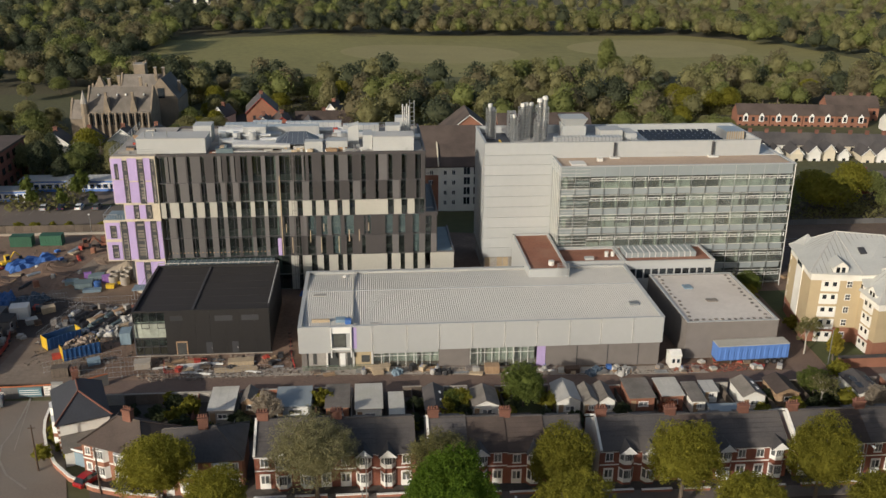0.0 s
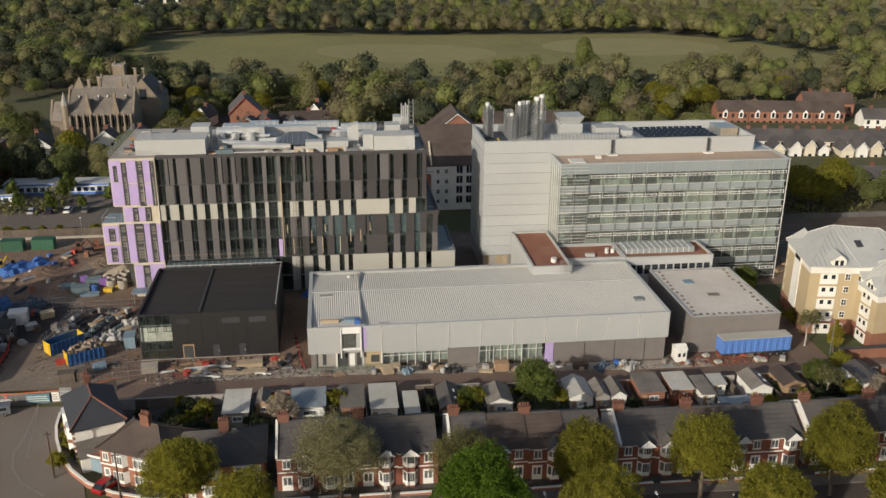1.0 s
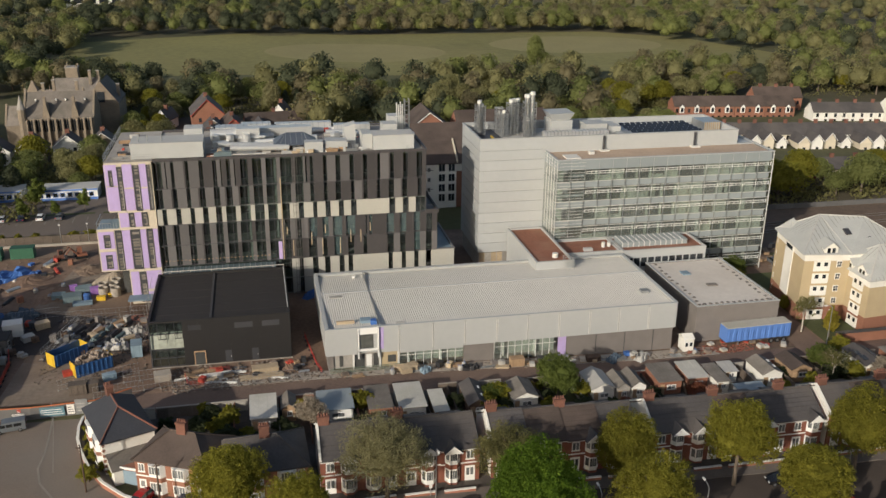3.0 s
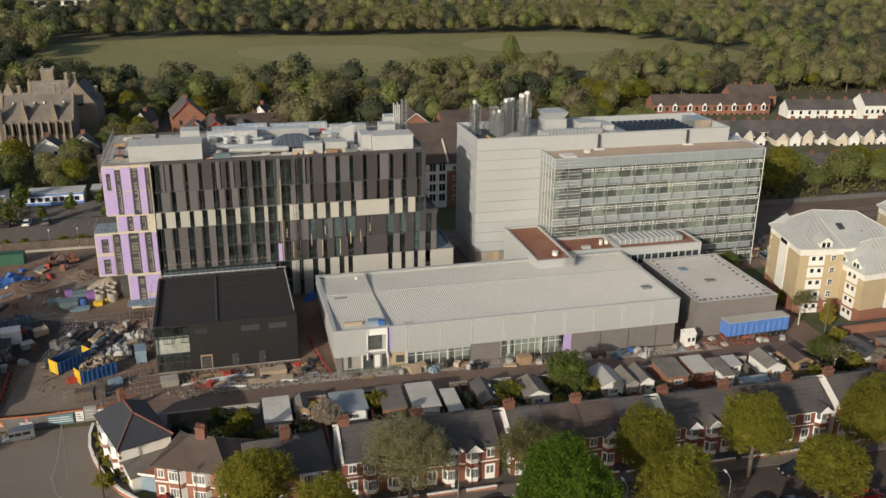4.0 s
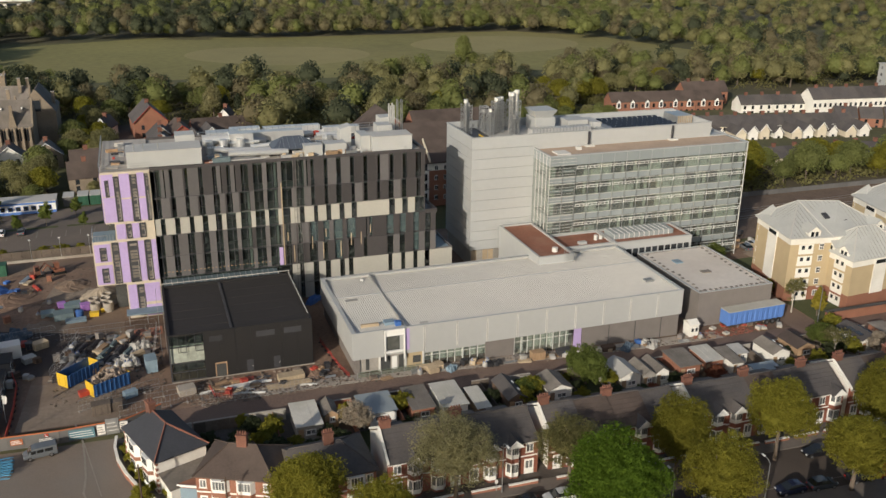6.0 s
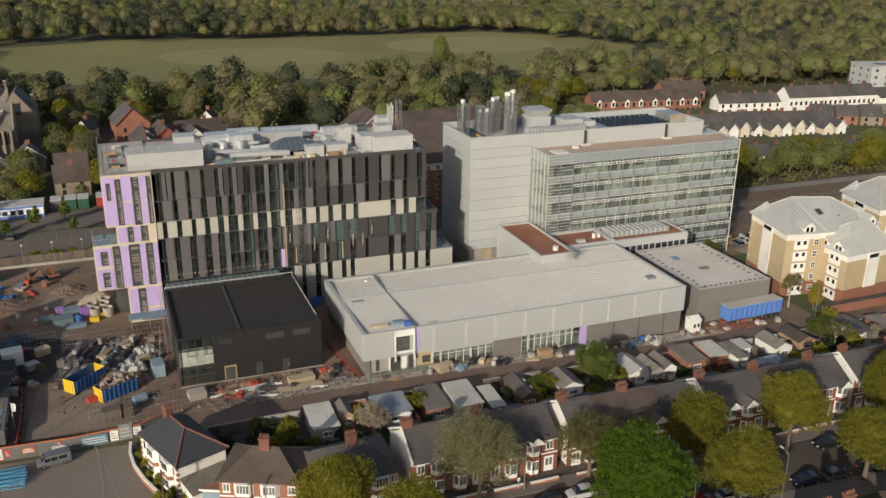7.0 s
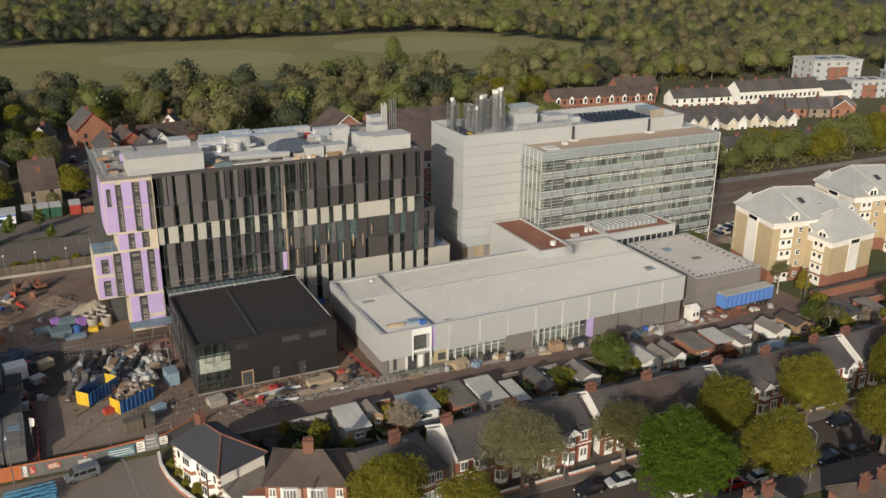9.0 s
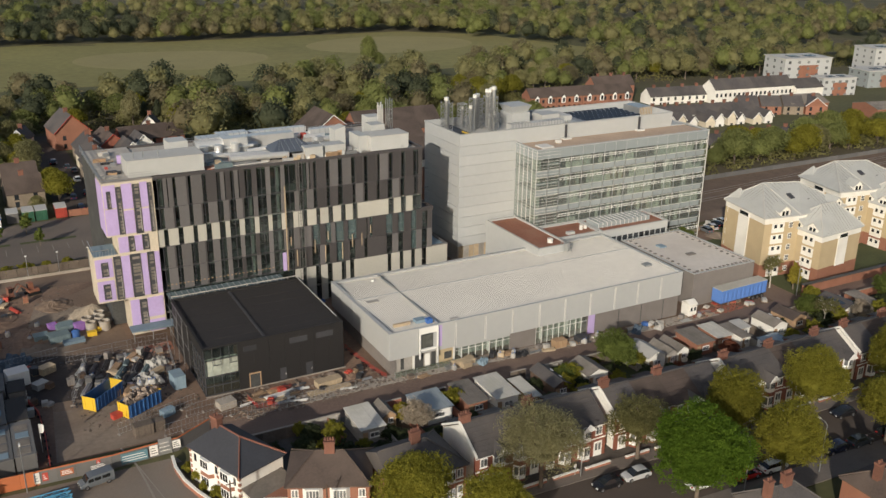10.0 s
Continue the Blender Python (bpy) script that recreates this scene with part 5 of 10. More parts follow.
# ---------------------------------------------------------------- link roofs and store
def link_block():
    K = Thing("link_building", "low link building with rust-brown flat roofs and pale parapets", "building", (48, 162, -1), world=True)
    def flat(x0, x1, y0, y1, h, key, wall="clad_pale", zb=-1.8):
        K.box("wall", M[wall], x0, x1, y0, y1, zb, h - 0.5)
        K.box("roof_deck", M[key], x0 + 0.4, x1 - 0.4, y0 + 0.4, y1 - 0.4, h - 0.5, h - 0.35, label="rust-brown gravelled roof" if key == "red_roof" else "")
        s = Soup().box(x0 - 0.05, x1 + 0.05, y0 - 0.05, y0 + 0.4, h - 0.5, h).box(x0 - 0.05, x1 + 0.05, y1 - 0.4, y1 + 0.05, h - 0.5, h)
        s.box(x0 - 0.05, x0 + 0.4, y0 + 0.4, y1 - 0.4, h - 0.5, h).box(x1 - 0.4, x1 + 0.05, y0 + 0.4, y1 - 0.4, h - 0.5, h)
        K.soup("parapet", M["clad_grey"], s)
    flat(30.6, 38.2, 154.0, 174.5, 8.9, "red_roof")
    flat(38.3, 50.6, 160.0, 168.0, 7.9, "red_roof")
    flat(50.7, 68.9, 159.2, 168.0, 8.0, "red_roof")
    g = K.box("rooflight", M["spandrel"], 51.5, 66.0, 162.0, 166.2, 7.6, 8.7, label="long pale glazed rooflight")
    for x in np.arange(51.6, 66, 1.2):
        block(K, "rooflight_bar", M["frame_white"], x, x + 0.08, 161.95, 166.25, 7.6, 8.76, under=g)
    for x in np.arange(51.6, 68, 1.55):
        block(K, "window", M["window_dark"], x, x + 1.2, 159.12, 159.2, 4.4, 6.3)
    K.tube("roof_fan", M["white_metal"], (35.4, 157.0, 8.5), (35.4, 157.0, 9.4), 0.6)
    K.tube("roof_fan", M["white_metal"], (48.0, 163.4, 7.5), (48.0, 163.4, 8.6), 0.4)
    K.tube("roof_fan", M["white_metal"], (49.3, 163.6, 7.5), (49.3, 163.6, 8.4), 0.4)
    K.box("roof_box", M["plant_white"], 43.2, 45, 161.5, 162.4, 7.5, 8.1)
    s = Soup()
    for x in (36.0, 37.0, 38.0):
        for y in (153.0, 154.0):
            s.box(x - 0.04, x + 0.04, y - 0.04, y + 0.04, 7.4, 10)
    for z in (8.2, 9.0, 9.9):
        s.box(35.9, 38.1, 152.9, 153.0, z, z + 0.06).box(35.9, 38.1, 153.9, 154, z, z + 0.06)
    K.soup("ladder_frame", M["galv"], s, label="galvanised access steps over the parapet")
    S = Thing("store_building", "square grey brick store with a pale flat roof", "building", (63.7, 147, -1.7), world=True)
    x0, x1, y0, y1, h = 55.5, 72.0, 136.1, 158.6, 5.4
    S.box("wall", M["brick_grey"], x0, x1, y0, y0 + 0.4, -2.2, h - 0.1)
    S.box("wall", M["brick_grey"], x0, x0 + 0.4, y0 + 0.4, y1, -2.2, h - 0.1)
    S.box("wall", M["brick_grey"], x1 - 0.4, x1, y0 + 0.4, y1, -2.2, h - 0.1)
    S.box("wall", M["brick_grey"], x0 + 0.4, x1 - 0.4, y1 - 0.4, y1, -2.2, h - 0.1)
    S.box("roof", M["stone_roof"], x0 + 0.4, x1 - 0.4, y0 + 0.4, y1 - 0.4, h - 0.4, h - 0.25)
    s = Soup().box(x0 - 0.05, x1 + 0.05, y0 - 0.05, y0 + 0.4, h - 0.1, h).box(x0 - 0.05, x1 + 0.05, y1 - 0.4, y1 + 0.05, h - 0.1, h)
    s.box(x0 - 0.05, x0 + 0.4, y0 + 0.4, y1 - 0.4, h - 0.1, h).box(x1 - 0.4, x1 + 0.05, y0 + 0.4, y1 - 0.4, h - 0.1, h)
    S.soup("coping", M["clad_grey"], s)
    rnd = random.Random(2)
    for i in range(13):
        for x, y in ((x0 + 1.5 + rnd.uniform(-.3, .3), y0 + 1 + i * 1.7), (x1 - 1.5 + rnd.uniform(-.3, .3), y0 + 1 + i * 1.7), (x0 + 1 + i * 1.15, y0 + 1.2 + rnd.uniform(-.2, .2))):
            block(S, "paving_weight", M["felt"], x - 0.25, x + 0.25, y - 0.25, y + 0.25, h - 0.25, h - 0.1)
    S.box("rooflight", M["pale_blue"], 60.2, 61.8, 151.2, 153.0, h - 0.25, h)
    S.box("vent", M["felt"], 62.4, 64.4, 145.0, 146.2, h - 0.25, h - 0.05)


link_block()

# ---------------------------------------------------------------- terraced houses
HW, HD, EAVE, RIDGE = 5.3, 8.8, 5.15, 7.75


def window_part(t, x0, x1, z0, z1, y, lights=2):
    f = t.box("window", M["frame_white"], x0, x1, y - 0.06, y + 0.04, z0, z1)
    n = lights
    w = (x1 - x0 - 0.1) / n
    for i in range(n):
        t.box("pane", M["window_net"], x0 + 0.1 + i * w, x0 + i * w + w, y - 0.075, y - 0.06, z0 + 0.1, z1 - 0.12, under=f)
    t.box("sill", M["frame_white"], x0 - 0.08, x1 + 0.08, y - 0.14, y + 0.02, z0 - 0.1, z0, under=f)
    return f


def bay(t, xc, w=2.1, proj=0.75, top=5.0, cover="slate"):
    """A white two-storey canted bay under its own small gable."""
    a, b = w / 2, w / 2 - 0.55
    poly = [(xc - a, 0.02), (xc - b, -proj), (xc + b, -proj), (xc + a, 0.02)]
    for z0, z1, nm in ((0.35, 2.45, "bay_lower"), (3.15, top, "bay_upper")):
        body = t.mesh(nm, M["frame_white"], *prism(poly, z0, z1), label="white-framed canted bay window")
        lo, hi = z0 + 0.65, z1 - 0.2
        for k in range(3):
            x0 = xc - b + 0.06 + k * (2 * b - 0.06) / 3
            t.box("pane", M["window_net"], x0, x0 + (2 * b - 0.18) / 3, -proj - 0.015, -proj + 0.02, lo, hi, under=body)
        for sx in (-1, 1):
            p, q = Vector((xc + sx * a, 0.02)), Vector((xc + sx * b, -proj))
            m_, n_ = p.lerp(q, 0.25), p.lerp(q, 0.85)
            o = (Vector((n_.y - m_.y, m_.x - n_.x)) * -sx).normalized() * 0.015
            v = [(m_.x + o.x, m_.y + o.y, lo), (n_.x + o.x, n_.y + o.y, lo), (n_.x + o.x, n_.y + o.y, hi), (m_.x + o.x, m_.y + o.y, hi)]
            t.mesh("pane", M["window_net"], v + [(x - 2 * o.x, y - 2 * o.y, z) for x, y, z in v], BOX_F, under=body)
    t.mesh("bay_band", M["brick_red"], *prism(poly, 2.45, 3.15), label="red hung-tile band between the bay windows")
    t.mesh("bay_plinth", M["brick_red"], *prism(poly, -0.3, 0.35))
    zt = top + 1.15
    v = [(xc - a - 0.2, -proj - 0.3, top), (xc + a + 0.2, -proj - 0.3, top), (xc, -proj - 0.3, zt), (xc - a - 0.2, 2.4, top), (xc + a + 0.2, 2.4, top), (xc, 2.4, zt)]
    g = t.mesh("bay_roof", M[cover], v, [(0, 3, 5, 2), (1, 2, 5, 4), (0, 1, 4, 3), (3, 4, 5)], label="small slate gable over the bay")
    t.mesh("gable_board", M["frame_white"], [(xc - a - 0.2, -proj - 0.31, top), (xc + a + 0.2, -proj - 0.31, top), (xc, -proj - 0.31, zt), (xc - a - 0.2, -proj - 0.36, top), (xc + a + 0.2, -proj - 0.36, top), (xc, -proj - 0.36, zt)],
           [(0, 2, 1), (3, 4, 5), (0, 1, 4, 3), (1, 2, 5, 4), (2, 0, 3, 5)], under=g)


def chimney(t, x, y, z0, z1, wx=1.5, wy=0.7, pots=4):
    c = t.box("chimney", M["chimney_brick"], x - wx / 2, x + wx / 2, y - wy / 2, y + wy / 2, z0, z1 - 0.25, label="brick chimney stack with clay pots")
    t.box("chimney_cap", M["chimney_brick"], x - wx / 2 - 0.08, x + wx / 2 + 0.08, y - wy / 2 - 0.08, y + wy / 2 + 0.08, z1 - 0.25, z1, under=c)
    for i in range(pots):
        px = x - wx / 2 + (i + 0.5) * wx / pots
        t.tube("chimney_pot", M["chimney_brick"], (px, y, z1), (px, y, z1 + 0.45), 0.14, 0.11, 8, under=c)


def slate_courses(t, roof, w, y0, y1, z, zr, key, n=7):
    """Thin raised courses, so that the slope shows its laps."""
    ym = (y0 + y1) / 2
    a = math.degrees(math.atan2(zr - z, ym - y0))
    ln = math.hypot(ym - y0 + 0.3, zr - z)
    me = data("slate_course", box_v(0, w, 0, 0.07, 0, 0.035), BOX_F, M[key])
    for i in range(n):
        k = (i + 0.5) / n
        t.share("slate_course", me, pose(0, y0 + (ym - y0) * k, z + 0.2 + (zr - z) * k, a), roof)


def terrace_house(base, bay_right=True, white_end=False, stack=True, key="slate", group="terraced houses", rendered=False):
    lab = "red brick terraced house with white bays and a slate roof" if not white_end else "end-of-terrace brick house with a white rendered gable wall"
    t = Thing("terraced_house", lab, "house", base, group=group)
    w = HW
    br = M["render_white"] if rendered else M["brick_red"]
    t.box("front_wall", br, 0, w, 0, 0.3, -0.6, EAVE)
    t.box("rear_wall", M["render_cream"], 0, w, HD - 0.3, HD, -0.6, EAVE)
    prof = [(0.3, -0.6), (HD - 0.3, -0.6), (HD - 0.3, EAVE), (HD / 2, RIDGE - 0.05), (0.3, EAVE)]
    for x, nm in ((0.0, "gable_wall"), (w - 0.2, "party_wall")):
        v = [(x, y, z) for y, z in prof] + [(x + 0.2, y, z) for y, z in prof]
        t.mesh(nm, M["render_white"] if (white_end and x == 0) else br, v, [(0, 4, 3, 2, 1), (5, 6, 7, 8, 9)] + [(i, (i + 1) % 5, 5 + (i + 1) % 5, 5 + i) for i in range(5)], label="white rendered gable" if white_end and x == 0 else "")
    r = t.mesh("roof", M[key], *gable_roof(w, 0, HD, EAVE, RIDGE, 0.25, 0.16))
    slate_courses(t, r, w, 0, HD, EAVE, RIDGE, key)
    t.box("ridge_tiles", M["slate"], 0, w, HD / 2 - 0.14, HD / 2 + 0.14, RIDGE + 0.1, RIDGE + 0.26)
    if white_end:
        s = Soup()
        for a, b in (((-0.25, EAVE + 0.05), (HD / 2, RIDGE + 0.25)), ((HD / 2, RIDGE + 0.25), (HD + 0.25, EAVE + 0.05))):
            s.add([(-0.1, a[0], a[1] - 0.1), (0.22, a[0], a[1] - 0.1), (0.22, b[0], b[1] - 0.1), (-0.1, b[0], b[1] - 0.1), (-0.1, a[0], a[1] + 0.22), (0.22, a[0], a[1] + 0.22), (0.22, b[0], b[1] + 0.2), (-0.1, b[0], b[1] + 0.2)], BOX_F)
        t.soup("verge", M["render_white"], s)
    t.box("string_course", M["frame_white"], 0, w, -0.05, 0.0, 2.72, 2.9)
    t.box("eaves_board", M["frame_white"], 0, w, -0.22, -0.1, EAVE - 0.28, EAVE - 0.1)
    xc = w - 1.6 if bay_right else 1.6
    bay(t, xc)
    xd = 1.3 if bay_right else w - 1.3
    d = t.box("door", M["frame_white"], xd - 0.7, xd + 0.7, -0.05, 0.03, -0.2, 2.3, label="white porch door with side lights")
    for k in (-0.5, 0.06):
        t.box("pane", M["window_net"], xd + k, xd + k + 0.42, -0.065, -0.05, 0.9, 2.0, under=d)
    window_part(t, xd - 0.55, xd + 0.55, 3.4, 4.7, 0.0)
    if stack:
        chimney(t, 0.15 if not white_end else 0.9, HD / 2 + 0.1, RIDGE - 0.6, RIDGE + 1.35)
    # rear outrigger
    o = t.box("rear_extension", br, w * 0.45, w - 0.05, HD, HD + 3.2, -0.6, 3.6)
    t.mesh("extension_roof", M[key], [(w * 0.4, HD, 4.6), (w, HD, 4.6), (w, HD + 3.4, 3.5), (w * 0.4, HD + 3.4, 3.5), (w * 0.4, HD, 4.75), (w, HD, 4.75), (w, HD + 3.4, 3.65), (w * 0.4, HD + 3.4, 3.65)], BOX_F, under=o)
    # front garden wall
    t.box("garden_wall", M["garden_brick"], 0, w - 1.1, -2.75, -2.5, -0.5, 0.55)
    t.box("wall_coping", M["frame_white"], 0, w - 1.1, -2.8, -2.45, 0.55, 0.66)
    return t.ob


def terrace(x0, n, key="slate", end=True, y=100.25, rend=()):
    for i in range(n):
        x = x0 + i * HW
        terrace_house((x, y, gz(x + 2.6)), bay_right=i % 2 == 0, white_end=(i == 0 and end), stack=i % 2 == 0, key=("tile_brown" if i in rend else key))


terrace(-15.2, 4, "slate")
terrace(7.7, 4, "slate", rend=(1, 2))
terrace(31.0, 5, "slate", rend=(2,))
terrace(58.6, 8, "slate", rend=(1, 4))


def semi(base, rz, w, d, name_label, eave=5.0, ridge=7.5, key="tile_brown", hips=True, wall="brick_orange", bays=(), gable_left=False):
    t = Thing("semi_detached_house", name_label, "house", base, rz, group="semi-detached houses")
    t.mesh("wall", M[wall], *prism([(0, 0), (w, 0), (w, d), (0, d)], -0.6, eave))
    inset = d * 0.42 if hips else -0.2
    left = -0.3 if gable_left else inset
    v, f = hip([(0, 0), (w, 0), (w, d), (0, d)], eave, [(left, d / 2), (w - inset, d / 2)], ridge)
    r = t.mesh("roof", M[key], v, f, label="hipped tiled roof")
    if gable_left:
        t.mesh("gable", M["render_cream"], [(0.0, 0.1, eave), (0.0, d - 0.1, eave), (0.0, d / 2, ridge - 0.1), (-0.28, 0.1, eave), (-0.28, d - 0.1, eave), (-0.28, d / 2, ridge - 0.1)], [(0, 1, 2), (3, 5, 4), (0, 3, 4, 1), (1, 4, 5, 2), (2, 5, 3, 0)])
    hipline = Soup()
    e = 0.45
    for p, q in (((w - inset, d / 2), (w + e * 0.7, -e)), ((w - inset, d / 2), (w + e * 0.7, d + e))) + (() if gable_left else (((inset, d / 2), (-e * 0.7, -e)), ((inset, d / 2), (-e * 0.7, d + e)))):
        hipline.tube((*p, ridge + 0.05), (*q, eave + 0.1), 0.1, n=5)
    hipline.tube((max(left, 0), d / 2, ridge + 0.06), (w - inset, d / 2, ridge + 0.06), 0.11, n=5)
    t.soup("hip_tiles", M[key], hipline)
    for x in bays:
        for z0, z1 in ((0.5, 2.3), (3.0, 4.75)):
            a = t.mesh("bay", M["frame_white"], *prism([(x - 1.25, 0.02), (x - 0.8, -0.6), (x + 0.8, -0.6), (x + 1.25, 0.02)], z0, z1), label="white bay window")
            for k in range(4):
                xa = x - 0.74 + k * 0.39
                t.box("pane", M["window_net"], xa, xa + 0.31, -0.615, -0.58, z0 + 0.5, z1 - 0.15, under=a)
        t.mesh("bay_band", M[wall], *prism([(x - 1.25, 0.02), (x - 0.8, -0.6), (x + 0.8, -0.6), (x + 1.25, 0.02)], 2.3, 3.0))
        t.mesh("bay_base", M[wall], *prism([(x - 1.25, 0.02), (x - 0.8, -0.6), (x + 0.8, -0.6), (x + 1.25, 0.02)], -0.5, 0.5))
    for x in (0.9, w - 0.9):
        window_part(t, x - 0.45, x + 0.45, 3.3, 4.5, 0.0)
        dd = t.box("door", M["frame_white"], x - 0.5, x + 0.5, -0.05, 0.02, -0.1, 2.1)
        t.box("pane", M["window_net"], x - 0.3, x + 0.3, -0.065, -0.05, 1.0, 1.9, under=dd)
    t.box("string_course", M["frame_white"], 0, w, -0.04, 0.0, 2.55, 2.75)
    chimney(t, w * 0.5, d / 2, ridge - 0.5, ridge + 1.5, 1.3, 0.8)
    return t


s1 = semi((-38.6, 105.6, 0), -25, 10.0, 7.6, "orange brick hipped house with white bays and a tiled roof", bays=(3.1, 6.4), key="tile_brown")
s1.box("garage", M["brick_orange"], -3.0, 0, 1.2, 6.2, -0.3, 2.5, label="attached flat-roofed garage")
s1.box("garage_door", M["pale_blue"], -2.7, -0.4, 1.13, 1.2, 0, 2.1)
s1.box("garage_fascia", M["frame_white"], -3.1, 0, 1.05, 1.2, 2.3, 2.6)
semi((-27.0, 99.6, 0), 2, 10.3, 8.6, "brick semi-detached pair with a dark tiled hipped roof", bays=(3.4, 7.6), key="slate", gable_left=True)


def corner_house():
    t = Thing("corner_house", "white rendered corner house with slate hips and red ridges", "house", (-43.2, 110.2, 0), 21.3)
    w, d = 6.9, 10.6
    t.mesh("wall", M["render_white"], *prism([(0, 0), (w, 0), (w, d), (0, d)], -0.3, 5.0))
    v, f = hip([(0, 0), (w, 0), (w, d), (0, d)], 5.0, [(w / 2, 4.2), (w / 2, d - 2.0)], 7.4, 0.3)
    t.mesh("roof", M["slate_blue"], v, f)
    s = Soup()
    for p, q in (((w / 2, 4.2), (-0.35, -0.4)), ((w / 2, 4.2), (w + 0.35, -0.4)), ((w / 2, 4.2), (w / 2, d - 2.0))):
        s.tube((*p, 7.45), (*q, 5.1 if q[1] < 0 else 7.45), 0.12, n=5)
    t.soup("hip_tiles", M["ridge_red"], s, label="bright red ridge tiles")
    chimney(t, w / 2, d - 1.6, 6.6, 8.6, 0.9, 1.4, 2)
    # facade to the side road, with bays and brick quoins
    for yc in (2.4, 6.6):
        for z0, z1 in ((0.5, 2.4), (3.0, 4.8)):
            b = t.mesh("bay", M["frame_white"], *prism([(0.02, yc - 1.3), (0.02, yc + 1.3), (-0.6, yc + 0.85), (-0.6, yc - 0.85)], z0, z1), label="white bay window")
            for k in range(3):
                t.box("pane", M["window_dark"], -0.62, -0.58, yc - 0.75 + k * 0.53, yc - 0.33 + k * 0.53, z0 + 0.6, z1 - 0.15, under=b)
        t.mesh("bay_band", M["brick_orange"], *prism([(0.02, yc - 1.3), (0.02, yc + 1.3), (-0.6, yc + 0.85), (-0.6, yc - 0.85)], 2.4, 3.0))
    for y in (0.15, 4.5, d - 0.3):
        for i in range(6):
            block(t, "quoin", M["brick_orange"], -0.05, 0.3, y - 0.15, y + (0.3 if i % 2 else 0.15), 0.3 + i * 0.8, 0.75 + i * 0.8)
    for y in (0.6, 4.4, 8.9):
        b = t.box("window", M["frame_white"], -0.06, 0.02, y, y + 0.7, 3.2, 4.5)
        t.box("pane", M["window_dark"], -0.075, -0.06, y + 0.08, y + 0.62, 3.3, 4.4, under=b)
    t.box("extension", M["render_white"], 0.4, 6.4, -3.2, 0, -0.3, 2.3, label="low rear lean-to")
    t.mesh("extension_roof", M["felt"], [(0.2, -3.4, 2.2), (6.6, -3.4, 2.2), (6.6, 0, 3.0), (0.2, 0, 3.0), (0.2, -3.4, 2.35), (6.6, -3.4, 2.35), (6.6, 0, 3.15), (0.2, 0, 3.15)], BOX_F)
    o = Thing("garden_wall", "white-capped curved front garden wall of the corner house", "wall", (-48.2, 118, 0), world=True)
    pts = [(-48.4, 125.4), (-48.6, 122.5), (-48.2, 119.0), (-47.2, 115.5), (-45.6, 111.5), (-43.2, 107.4), (-40.2, 104.0), (-36.4, 101.4), (-31.5, 99.6), (-27.0, 98.6)]
    for p, q in zip(pts, pts[1:]):
        a, b = Vector((*p, 0)), Vector((*q, 0))
        n = (b - a).cross(Vector((0, 0, 1))).normalized() * 0.14
        for nm, key, z0, z1, k in (("wall_run", "garden_brick", -0.3, 0.7, 1.0), ("coping", "render_white", 0.7, 0.85, 1.4)):
            vs = [(*(a - n * k).xy, z0), (*(b - n * k).xy, z0), (*(b + n * k).xy, z0), (*(a + n * k).xy, z0)]
            o.mesh(nm, M[key], vs + [(x, y, z1) for x, y, z in vs], BOX_F)


corner_house()
sheet("lawn_corner", "planted strip round the corner house", M["scrub"], [(-48.2, 124.5), (-45.0, 124.5), (-39.5, 106.5), (-46.6, 114.5)], 0.09, 6, 6)


# houses across the street, whose roofs rise into view
def near_house(base, rz, w, d, key="tile_brown"):
    t = semi(base, rz, w, d, "brown tiled house across the street with brick chimneys", key=key, eave=5.0, ridge=7.6)
    chimney(t, 1.2, d / 2, 6.6, 9.0, 0.9, 0.8, 2)


near_house((9.6, 72.6, gz(12)), 0, 8.4, 7.0, "slate")
near_house((25.5, 69.4, gz(30)), 0, 8.6, 7.4, "tile_brown")
near_house((39.0, 68.6, gz(40)), 0, 8.6, 7.4, "tile_brown")


